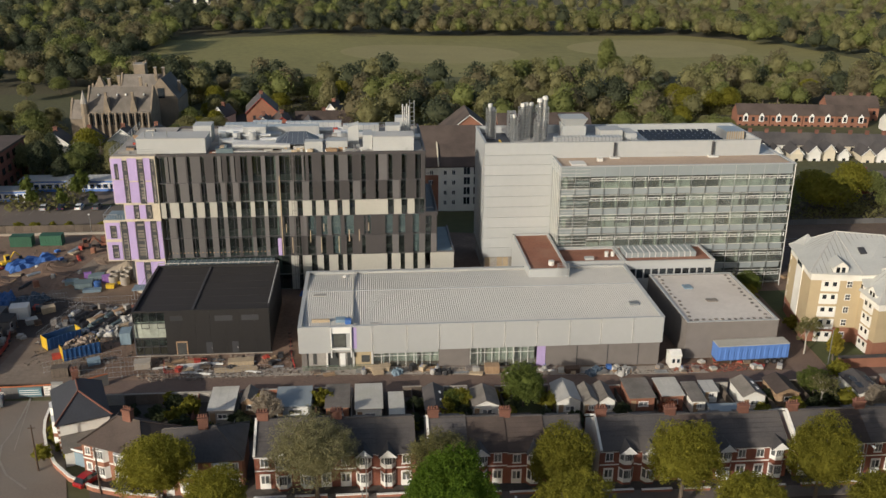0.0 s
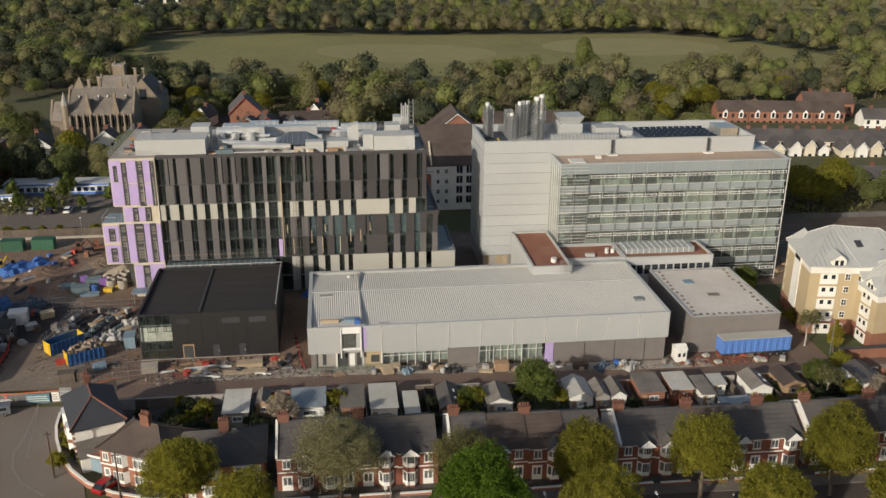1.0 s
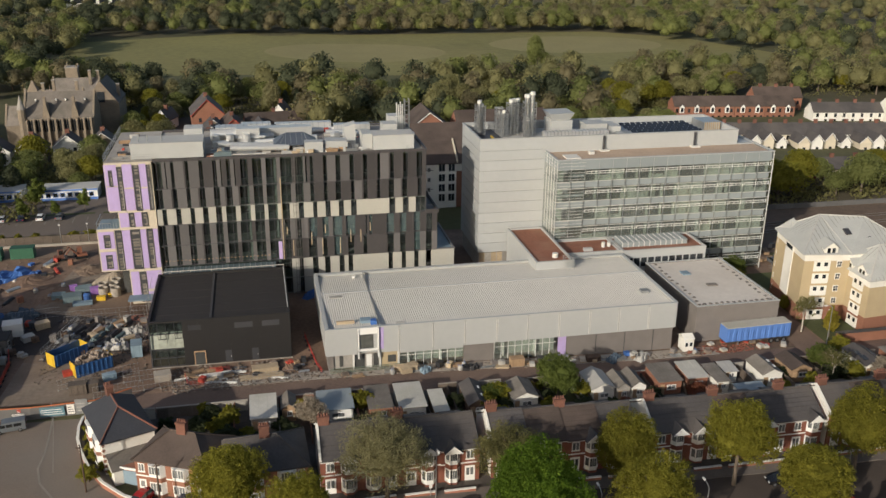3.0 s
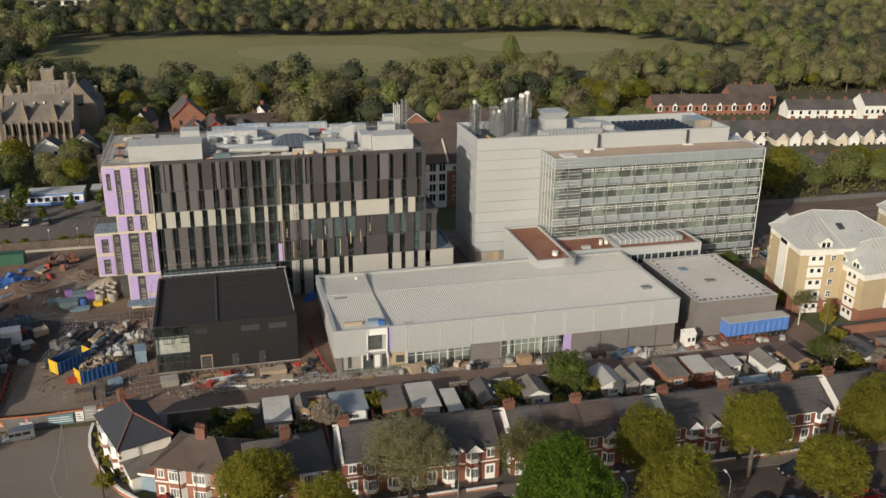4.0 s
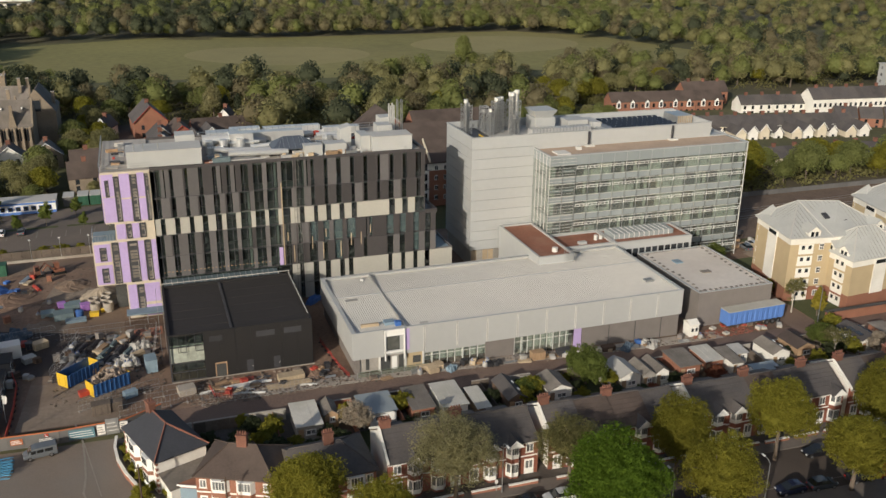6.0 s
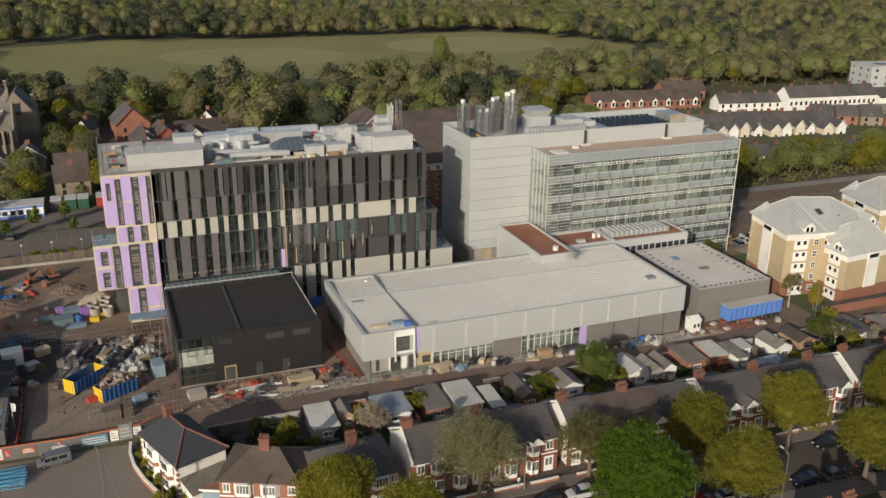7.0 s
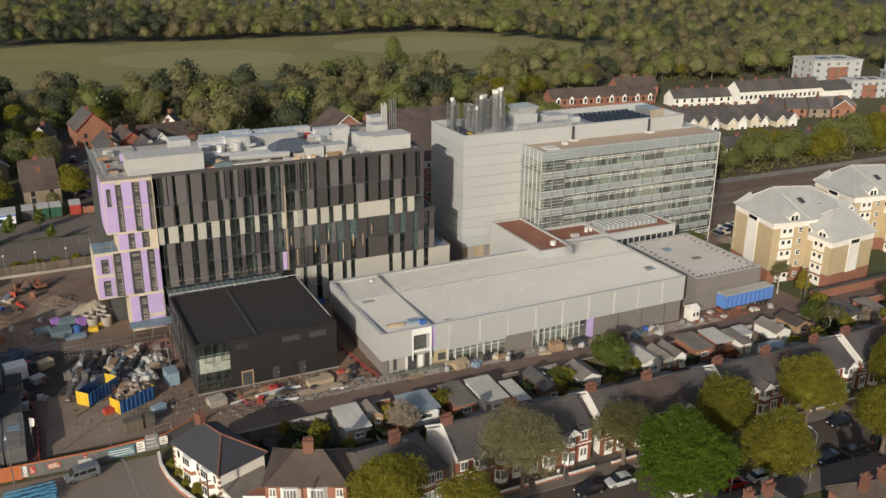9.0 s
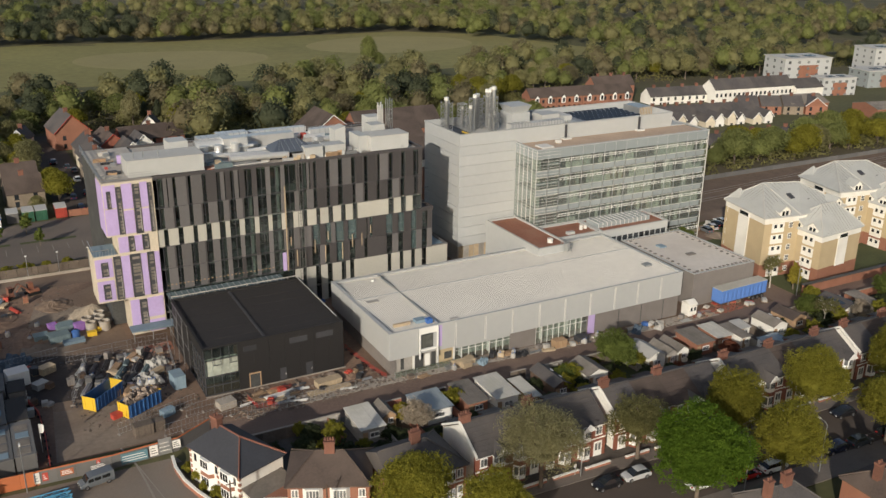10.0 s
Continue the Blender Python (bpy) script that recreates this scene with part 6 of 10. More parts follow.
# ---------------------------------------------------------------- sheds and gardens
def shed(x0, x1, y0, y1, h, roof, wall, label, gable=False, extra=""):
    z = min(gz(x0), gz(x1))
    w, d = x1 - x0, y1 - y0
    t = Thing("garden_shed", label, "shed", (x0, y0, z), group="back-lane sheds")
    s = Soup().box(0, w, 0, 0.12, 0, h).box(0, w, d - 0.12, d, 0, h).box(0, 0.12, 0.12, d - 0.12, 0, h).box(w - 0.12, w, 0.12, d - 0.12, 0, h)
    t.soup("wall", M[wall], s)
    if gable:
        m = w / 2
        v = []
        for y in (-0.15, d + 0.15):
            v += [(-0.2, y, h - 0.1), (m, y, h + 0.85), (w + 0.2, y, h - 0.1), (-0.2, y, h + 0.02), (m, y, h + 0.97), (w + 0.2, y, h + 0.02)]
        t.mesh("roof", M[roof], v, [(0, 1, 7, 6), (1, 2, 8, 7), (3, 9, 10, 4), (4, 10, 11, 5), (0, 6, 9, 3), (2, 5, 11, 8), (0, 3, 4, 1), (1, 4, 5, 2), (6, 7, 10, 9), (7, 8, 11, 10)])
        t.mesh("gable", M[wall], [(0, 0, h), (w, 0, h), (m, 0, h + 0.8), (0, 0.1, h), (w, 0.1, h), (m, 0.1, h + 0.8)], [(0, 1, 2), (3, 5, 4), (0, 3, 4, 1), (1, 4, 5, 2), (2, 5, 3, 0)])
    else:
        r = t.mesh("roof", M[roof], [(-0.2, -0.25, h - 0.05), (w + 0.2, -0.25, h - 0.05), (w + 0.2, d + 0.2, h + 0.3), (-0.2, d + 0.2, h + 0.3), (-0.2, -0.25, h + 0.05), (w + 0.2, -0.25, h + 0.05), (w + 0.2, d + 0.2, h + 0.4), (-0.2, d + 0.2, h + 0.4)], BOX_F)
        k = max(2, int(w / 0.9))
        a = math.degrees(math.atan2(0.35, d + 0.45))
        for i in range(1, k):
            t.share("roof_batten", unit_box(M[roof]), pose(-0.2 + i * (w + 0.4) / k, d / 2, h + 0.2, a) @ Matrix.Diagonal((0.06, d + 0.4, 0.05, 1)), r)
    window_part(t, w * 0.35, w * 0.75, 1.0, min(h - 0.3, 1.8), 0.0)
    t.box("door", M["timber"], 0.2, 0.95, -0.05, 0.02, 0, min(1.95, h - 0.15))
    if extra == "lights":
        for k in (0.25, 0.6):
            t.box("rooflight", M["sign_white"], w * 0.7, w * 0.85, d * k, d * k + 0.7, h + 0.42, h + 0.56)
    if extra == "solar":
        for i in range(3):
            for j in range(2):
                t.share("solar_panel", SOLAR, pose(0.8 + i * 1.0, 1.8 + j * 2.0, h + 0.55, 3, 0, 0))
    return t


shed(-23.9, -20.3, 117.0, 123.2, 2.5, "sheet_pale", "block_wall", "flat shed with a pale corrugated roof by the back lane")
shed(-19.4, -17.4, 119.4, 123.4, 2.1, "felt", "timber", "small brown timber shed with a felt roof", True)
shed(-14.0, -9.0, 117.6, 122.8, 2.4, "spandrel", "frame_white", "lean-to greenhouse with a pale translucent roof")
shed(-6.6, -3.2, 117.0, 123.2, 2.4, "felt", "brick_orange", "brick garage with a grey felted roof")
shed(-2.1, 1.8, 116.2, 122.9, 2.6, "sheet_pale", "render_white", "white rendered garage with a pale sheet roof")
shed(3.0, 5.0, 115.0, 120.9, 2.2, "sheet_pale", "timber", "narrow shed with a pale sheet roof")
shed(8.4, 11.4, 116.0, 122.8, 2.3, "slate", "wood_dark", "dark timber workshop with rooflights", True, "lights")
shed(15.7, 19.6, 117.0, 122.2, 2.4, "felt", "render_white", "white walled garage with a dark felt roof", True)
shed(28.9, 32.5, 117.8, 123.6, 2.6, "wrap", "render_white", "white garage with a bright flat roof", True)
shed(33.0, 35.2, 117.8, 122.6, 2.4, "felt", "block_wall", "blockwork garage with a mossy sheet roof", True)
shed(35.6, 38.0, 118.0, 123.0, 2.4, "felt", "render_white", "white fronted garage with a worn felt roof", True)
shed(40.7, 44.6, 118.8, 124.3, 2.5, "felt", "brick_orange", "brick garage with a weathered sheet roof")
shed(46.0, 49.4, 119.2, 124.2, 2.5, "sheet_pale", "brick_orange", "brick double garage with a pale weathered roof")
shed(50.3, 52.4, 117.6, 123.0, 2.3, "felt", "render_white", "narrow white garage with a mossy roof")
shed(53.4, 55.6, 120.8, 123.6, 2.1, "wrap", "render_white", "small white flat-roofed outbuilding by the lane")
shed(58.7, 62.2, 118.0, 123.4, 2.5, "felt", "render_white", "white garage with a grey roof and rooflight", True, "lights")
shed(64.5, 68.2, 118.8, 124.0, 2.4, "tile_brown", "timber", "orange-brown timber cabin with a tiled roof", True)
shed(77.6, 81.8, 117.6, 124.2, 2.5, "slate", "render_white", "white garage with solar panels on its roof", True, "solar")
shed(84.0, 87.0, 117.6, 123.0, 2.4, "felt", "brick_orange", "brick garage with a felt roof")
shed(52.0, 56.6, 111.8, 115.6, 2.4, "spandrel", "frame_white", "rear conservatory with a pale grey roof")


def garden_fences():
    rnd = random.Random(3)
    for i, x in enumerate([-26.4, -19.9, -15.4, -8.2, -2.8, 2.4, 6.6, 12.2, 14.6, 20.6, 27.2, 28.4, 39.6, 45.3, 53.0, 57.2, 63.4, 70.0, 75.4, 83.0]):
        z = gz(x)
        t = Thing("garden_fence", "weathered panel fence between back gardens", "fence", (x, 112.5, z), group="garden fences")
        key = rnd.choice(("fence_wood", "garden_brick", "fence_wood", "block_wall"))
        n = 6
        for k in range(n):
            y = k * 2.0
            t.box("fence_panel", M[key], -0.05, 0.05, y + 0.06, y + 1.94, 0, 1.6 + rnd.uniform(-0.1, 0.1))
    for a, b, key in [(-45, -38, "block_wall"), (-37.8, -31, "fence_wood"), (-30.8, -24.4, "block_wall"), (-20.1, -14.4, "garden_brick"), (-8.7, -6.8, "fence_wood"), (5.2, 8.2, "fence_wood"), (11.7, 15.5, "block_wall"), (19.9, 28.6, "fence_wood"),
                      (38.2, 40.5, "garden_brick"), (55.8, 58.5, "block_wall"), (62.4, 64.3, "garden_brick"), (68.5, 77.4, "fence_wood"), (82, 84, "block_wall"), (87.2, 100, "garden_brick")]:
        t = Thing("lane_wall", "rough boundary wall along the back lane", "wall", ((a + b) / 2, 123.9, gz((a + b) / 2)), world=True, group="back-lane walls")
        n = max(1, round((b - a) / 1.9))
        for k in range(n):
            xa, xb = a + k * (b - a) / n, a + (k + 1) * (b - a) / n
            t.box("wall_bay", M[key], xa + 0.01, xb - 0.01, 123.8, 124.0, gz(xa) - 0.2, gz(xa) + 1.7 + rnd.uniform(-0.08, 0.08))
        t.box("coping", M["concrete"], a, b, 123.75, 124.05, gz(a) + 1.8, gz(a) + 1.88)
    for x0, x1, y0, y1 in [(-26, -20.2, 110, 116.5), (-14.8, -9, 110, 117), (-8, -3, 112, 116.6), (2.6, 6.4, 110, 114.8), (12.4, 15, 111, 122), (20.8, 27, 112, 123), (57.4, 63, 112, 117.6), (70.2, 75, 112, 123), (64, 70, 112, 118)]:
        sheet("lawn_garden", "small dark green back-garden lawn", M["lawn"], [(x0, y0), (x1, y0), (x1, y1), (x0, y1)], 0.06, 4, 2)


garden_fences()

# ---------------------------------------------------------------- trees
def unit_sphere(level):
    """Directions and triangles of a round shell."""
    bm = bmesh.new()
    bmesh.ops.create_icosphere(bm, subdivisions=level, radius=1.0)
    bm.verts.ensure_lookup_table()
    out = np.array([tuple(q.co.normalized()) for q in bm.verts]), np.array([[q.index for q in f.verts] for f in bm.faces])
    bm.free()
    return out


SPHERE = {k: unit_sphere(k) for k in (2, 3)}


def leaf_mesh(name, seed, rx, rz, zc, clumps, leaves, size, material, spread=0.30, hollow=0.55, inner=0.72):
    """A crown of many small leaf blades gathered in clumps over an uneven dome."""
    r = np.random.RandomState(seed)
    d = r.normal(size=(clumps, 3))
    d /= np.linalg.norm(d, axis=1)[:, None]
    d[:, 2] = np.where(d[:, 2] < -0.45, -d[:, 2] * 0.6, d[:, 2])
    k = 7
    bump_d = r.normal(size=(k, 3))
    bump_d /= np.linalg.norm(bump_d, axis=1)[:, None]
    lobes = 0.86 + 0.30 * np.max(np.clip(d @ bump_d.T, 0, 1) ** 6, axis=1) - 0.10 * r.random_sample(clumps)
    rad = (hollow + (1 - hollow) * r.random_sample(clumps) ** 0.45) * lobes
    c = d * rad[:, None] * np.array([rx, rx, rz])
    c[:, 2] += zc
    cs = rx * spread * (0.6 + 0.6 * r.random_sample(clumps))
    n = clumps * leaves
    ci = np.repeat(np.arange(clumps), leaves)
    off = r.normal(size=(n, 3))
    off /= np.linalg.norm(off, axis=1)[:, None]
    p = c[ci] + off * (cs[ci] * r.random_sample(n) ** 0.4)[:, None] * np.array([1, 1, 0.75])
    a = r.normal(size=(n, 3))
    a /= np.linalg.norm(a, axis=1)[:, None]
    nrm = off * 0.7 + r.normal(size=(n, 3)) * 0.6 + np.array([0, 0, 0.5])
    b = np.cross(a, nrm)
    b /= np.linalg.norm(b, axis=1)[:, None] + 1e-9
    a = np.cross(nrm, b)
    a /= np.linalg.norm(a, axis=1)[:, None] + 1e-9
    s = (size * (0.6 + 0.8 * r.random_sample(n)))[:, None]
    v = np.stack([p - a * s, p + b * s * 0.62, p + a * s, p - b * s * 0.62], axis=1).reshape(-1, 3)
    sd, sf = SPHERE[3]
    bulge = 0.86 + 0.30 * np.max(np.clip(sd @ bump_d.T, 0, 1) ** 6, axis=1) - 0.12 * r.random_sample(len(sd))
    core = sd * (bulge * inner)[:, None] * np.array([rx, rx, rz * 0.94]) + np.array([0, 0, zc])
    return blades(name, v, material, (core, sf) if inner else None), c


def billow_mesh(name, seed, rx, rz, zc, n, size, material, lobes=14, point=0.0):
    """A full crown: leaf blades over a billowing dome, facing outwards."""
    r = np.random.RandomState(seed)
    d = r.normal(size=(n, 3))
    d /= np.linalg.norm(d, axis=1)[:, None]
    d[:, 2] = np.where(d[:, 2] < -0.55, -d[:, 2], d[:, 2])
    b = r.normal(size=(lobes, 3))
    b /= np.linalg.norm(b, axis=1)[:, None]
    b[:, 2] = np.abs(b[:, 2]) * 0.9 - 0.15
    dot = d @ b.T
    size_l = 0.80 + 0.34 * r.random_sample(lobes)
    reach = lambda w: 0.60 + 0.36 * np.max(np.clip(w @ b.T, 0, 1) ** 5 * size_l, axis=1)
    rad = reach(d) * (1.12 - 0.34 * r.random_sample(n))
    waist = 1.0 - point * np.clip(d[:, 2], 0, 1)
    p = d * rad[:, None] * np.stack([rx * waist, rx * waist, np.full(n, rz)], axis=1)
    p[:, 2] += zc
    lobe = b[np.argmax(dot, axis=1)]
    nrm = 0.5 * d + 0.35 * (d - 0.75 * lobe) + 0.7 * r.normal(size=(n, 3)) + np.array([0, 0, 0.3])
    a = r.normal(size=(n, 3))
    t = np.cross(a, nrm)
    t /= np.linalg.norm(t, axis=1)[:, None] + 1e-9
    a = np.cross(nrm, t)
    a /= np.linalg.norm(a, axis=1)[:, None] + 1e-9
    s = (size * (0.6 + 0.8 * r.random_sample(n)))[:, None]
    v = np.stack([p - a * s, p + t * s * 0.62, p + a * s, p - t * s * 0.62], axis=1).reshape(-1, 3)
    sd, sf = SPHERE[2]
    cr = reach(sd) * (0.80 - 0.12 * r.random_sample(len(sd)))
    cw = 1.0 - point * np.clip(sd[:, 2], 0, 1)
    core = sd * cr[:, None] * np.stack([rx * cw, rx * cw, np.full(len(sd), rz)], axis=1) + np.array([0, 0, zc])
    return v, p, (core, sf)


def blades(name, v, material, core=None):
    """One mesh of four-cornered leaf blades, round an inner mass where one is given."""
    n = len(v) // 4
    t = core[1] if core else np.zeros((0, 3), dtype=int)
    if core:
        v = np.concatenate([v, core[0]])
    me = bpy.data.meshes.new(name)
    me.vertices.add(len(v))
    me.vertices.foreach_set("co", v.astype(np.float32).ravel())
    me.loops.add(4 * n + 3 * len(t))
    me.loops.foreach_set("vertex_index", np.concatenate([np.arange(4 * n), (t + 4 * n).ravel()]).astype(np.int32))
    me.polygons.add(n + len(t))
    me.polygons.foreach_set("loop_start", np.concatenate([np.arange(n) * 4, 4 * n + 3 * np.arange(len(t))]).astype(np.int32))
    me.polygons.foreach_set("use_smooth", np.ones(n + len(t), dtype=bool))
    me.materials.append(material)
    me.update(calc_edges=True)
    return me


def make_tree(name, label, base, seed, rx, rz, zc, clumps, leaves, size, leaf, bark="bark", limbs=14, trunk_r=0.28, spread=0.3, hollow=0.55, group="street trees", full=None, inner=0.72):
    t = Thing(name, label, "tree", base, group=group)
    if full is None:
        me, c = leaf_mesh("crown", seed, rx, rz, zc, clumps, leaves, size, LEAF[leaf], spread, hollow, inner)
    else:
        v, c, core = billow_mesh("crown", seed, rx, rz, zc, clumps * leaves, size, LEAF[leaf], 16, full)
        me = blades("crown", v, LEAF[leaf], core)
    o = new("crown", me)
    o.parent = t.ob
    fork = zc - rz * 0.75
    s = Soup().tube((0, 0, -0.3), (0.05, 0.05, fork * 0.5), trunk_r * 1.25, trunk_r, 8).tube((0.05, 0.05, fork * 0.5), (0, 0.1, fork + 0.3), trunk_r, trunk_r * 0.8, 8).tube((0, 0.1, fork + 0.2), (0.1, 0, zc + rz * 0.4), trunk_r * 0.8, trunk_r * 0.2, 6)
    rnd = random.Random(seed)
    joined = Soup() if limbs < 6 else None
    for i in range(limbs):
        q = Vector(c[rnd.randrange(len(c))])
        p = Vector((0, 0.05, fork + rnd.random() * (zc - fork)))
        m = p.lerp(q, 0.5) + Vector((0, 0, 0.4))
        one = (joined or Soup()).tube(p, m, trunk_r * 0.45, trunk_r * 0.28, 5).tube(m, q, trunk_r * 0.28, trunk_r * 0.08, 5)
        if joined is None:
            t.soup("limb", M[bark], one)
    if joined:
        s.add(joined.v, joined.f)
    t.soup("trunk", M[bark], s)
    return t.ob


def grown(ob, x, y, turn=0.0, s=1.0, sz=None, dz=0.0):
    return copy_thing(ob, pose(x, y, gz(x) + dz, 0, 0, turn) @ Matrix.Diagonal((s, s, sz or s, 1)))


OLIVE = "broad street tree in olive-green spring leaf"
o1 = make_tree("street_tree", OLIVE, (-26.5, 95.2, gz(-26.5)), 11, 4.7, 4.6, 7.6, 900, 29, 0.11, "olive", limbs=8, spread=0.15, hollow=0.62)
o2 = make_tree("street_tree", OLIVE, (24.2, 94.4, gz(24)), 12, 4.5, 5.2, 7.0, 900, 29, 0.11, "olive", limbs=8, spread=0.15, hollow=0.62)
o3 = make_tree("street_tree", OLIVE, (23.5, 84.2, gz(23.5)), 13, 5.0, 5.4, 7.0, 900, 29, 0.11, "olive", limbs=8, spread=0.15, hollow=0.62)
lime = make_tree("street_tree", "dense bright green street tree in full leaf", (9.2, 85.4, gz(8)), 14, 6.0, 6.2, 7.6, 1500, 28, 0.125, "lime", hollow=0.72, limbs=8, spread=0.12)
gry = make_tree("street_tree", "wide grey-blossomed tree thinly in leaf with bare branches showing", (-7.0, 97.0, gz(-7)), 15, 6.3, 5.2, 7.4, 900, 30, 0.095, "grey", limbs=24, hollow=0.45, spread=0.14, inner=0.5)
brn = make_tree("street_tree", "thinly leafed olive-brown street tree", (9.2, 97.0, gz(9)), 16, 4.6, 4.2, 5.8, 700, 28, 0.095, "dull", limbs=14, hollow=0.45, spread=0.15, inner=0.5)
grown(o2, -18.3, 89.6, 70, 0.94, 0.84)
grown(o1, 40.3, 93.8, 120, 1.02, 1.06)
grown(o2, 45.5, 84.6, 200, 1.10, 0.98)
grown(o3, 58.4, 93.4, 40, 1.0, 1.08)
grown(o1, 62.0, 83.0, 250, 1.1, 1.0)
grown(o2, 74.0, 93.4, 310, 1.05)
grown(o3, 80.0, 82.6, 20, 1.0)
grown(o1, -35.5, 84.5, 15, 0.85, 0.6)
# garden trees and shrubs
G = "small leafy back-garden tree"
gt = make_tree("garden_tree", "rounded fresh green garden tree by the lane", (24.0, 120.6, gz(24)), 21, 3.7, 3.3, 3.9, 420, 20, 0.14, "green", spread=0.17, hollow=0.6, limbs=6, trunk_r=0.16, group="garden trees")
bl = make_tree("garden_tree", "small white-blossomed back garden tree", (-15.3, 116.8, gz(-15)), 22, 2.1, 2.2, 2.8, 120, 60, 0.13, "blossom", limbs=8, trunk_r=0.14, group="garden trees")
sh = make_tree("garden_shrub", "bushy yellow-green garden shrub", (-16.0, 120.2, gz(-16)), 23, 1.6, 1.7, 1.8, 50, 44, 0.16, "yellow", limbs=4, trunk_r=0.1, group="garden shrubs")
sg = make_tree("garden_shrub", "bushy bright green garden shrub", (-7.2, 120.4, gz(-7)), 24, 1.7, 1.8, 1.8, 46, 34, 0.19, "olive", limbs=4, trunk_r=0.1, group="garden shrubs")
cu = make_tree("garden_shrub", "copper-red leaved garden shrub", (46.4, 116.6, gz(46)), 25, 1.9, 1.5, 1.5, 50, 44, 0.16, "copper", limbs=4, trunk_r=0.1, group="garden shrubs")
co = make_tree("conifer", "upright golden conifer beside the apartments", (81.5, 133.5, gz(81)), 26, 1.3, 3.0, 3.0, 80, 50, 0.16, "yellow", limbs=4, trunk_r=0.15, group="garden shrubs")
bi = make_tree("birch_tree", "slim pale-barked birch with thin new leaves", (77.6, 136.2, gz(77)), 27, 2.3, 2.6, 5.0, 60, 22, 0.16, "dull", bark="bark_pale", limbs=20, trunk_r=0.14, hollow=0.3, group="garden trees", inner=0)
for x, y, s in ((11.6, 117.2, 1.0), (-26.8, 119.8, 1.0), (-24.5, 115.2, 0.7), (27.8, 119.4, 0.9), (21.2, 116.0, 0.8), (14.0, 120.0, 1.1), (-28.6, 117.0, 0.9), (66.0, 115.2, 1.0), (75.4, 117.5, 1.0), (13.2, 114.6, 0.8), (84.5, 115.5, 1.1), (-33.8, 104.4, 0.5), (-45.2, 109.0, 0.8), (61.0, 115.5, 0.8), (5.8, 112.6, 0.7)):
    grown(sg, x, y, x * 37, s)
rg = random.Random(19)
for i in range(16):
    x = rg.uniform(-34, 96)
    grown(rg.choice((sg, sh, sg)), x, rg.choice((121.6, 122.6, 114.0, 112.5)) + rg.uniform(-0.8, 0.8), x * 61, rg.uniform(0.35, 0.7))
for x, y, s in ((72.0, 121.4, 0.72), (93.0, 119.5, 0.9), (13.0, 119.5, 0.5), (99.0, 120.0, 1.0)):
    grown(gt, x, y, x * 31, s)
grown(bl, 79.2, 115.2, 40, 1.0)
grown(cu, 33.6, 115.4, 40, 0.7)
gd = make_tree("garden_shrub", "dense dark green garden hedge bush", (-22.6, 112.4, gz(-22)), 29, 1.7, 1.4, 1.3, 50, 40, 0.17, "dark", limbs=4, trunk_r=0.1, group="garden shrubs")
for x, y, k in ((-29.6, 121.6, 1.0), (-27.4, 114.4, 1.2), (-25.0, 111.6, 1.1), (-19.6, 116.6, 0.9), (-18.4, 113.6, 1.1), (-12.6, 113.4, 0.9), (-7.6, 114.6, 1.0), (-4.6, 113.2, 0.8), (6.6, 114.0, 1.0), (7.2, 119.6, 0.9), (12.6, 121.6, 0.9), (14.2, 116.8, 0.9), (21.6, 118.4, 0.9), (26.4, 115.2, 1.1), (31.0, 114.6, 1.0), (39.2, 117.4, 0.9), (45.2, 121.6, 0.7), (57.0, 115.4, 0.9), (63.2, 120.4, 0.9), (69.6, 116.2, 1.1), (73.4, 119.0, 1.2), (83.4, 119.6, 0.9), (89.0, 118.0, 1.3), (-31.8, 118.6, 1.0), (-36.0, 119.8, 0.9)):
    grown(gd, x, y, x * 47, k, k * 0.9)
for x, y, s in ((-47.0, 121.5, 0.5), (-46.2, 119.0, 0.6), (-46.0, 116.4, 0.5), (-45.0, 114.0, 0.6), (-43.6, 111.6, 0.5), (-44.4, 122.6, 0.5), (-42.2, 109.4, 0.45)):
    grown(sg, x, y, x * 53, s)
grown(co, 74.0, 162.0, 90, 1.2, 0.9)
grown(bi, 71.0, 117.0, 120, 0.9)
grown(gt, 78.5, 163.5, 20, 0.7)
grown(sg, 76.0, 158.0, 20, 1.3)
grown(sg, 80.0, 146.0, 20, 0.9)
grown(sg, 79.0, 126.6, 70, 1.1)
yt = make_tree("young_tree", "slim young tree in bright leaf between parking bays", (-78.0, 225.7, 0), 28, 1.5, 2.6, 3.4, 60, 40, 0.17, "green", limbs=4, trunk_r=0.09, group="car park trees")
for x, y, s in ((-77.0, 234.7, 1.1), (-77.1, 240.6, 1.2), (-64.6, 231.0, 1.0), (-70.5, 226.5, 0.8), (-86.0, 227.0, 1.0), (-58.0, 236.0, 0.9), (-90.5, 236.0, 1.1), (-56.0, 226.4, 0.7)):
    grown(yt, x, y, x * 41, s)
for x in range(-112, -40, 5):
    grown(sg, x + (x * 7 % 4), 210.6 + (x * 3 % 3), x * 29, 0.55 + (x * 13 % 7) * 0.07, 0.55)


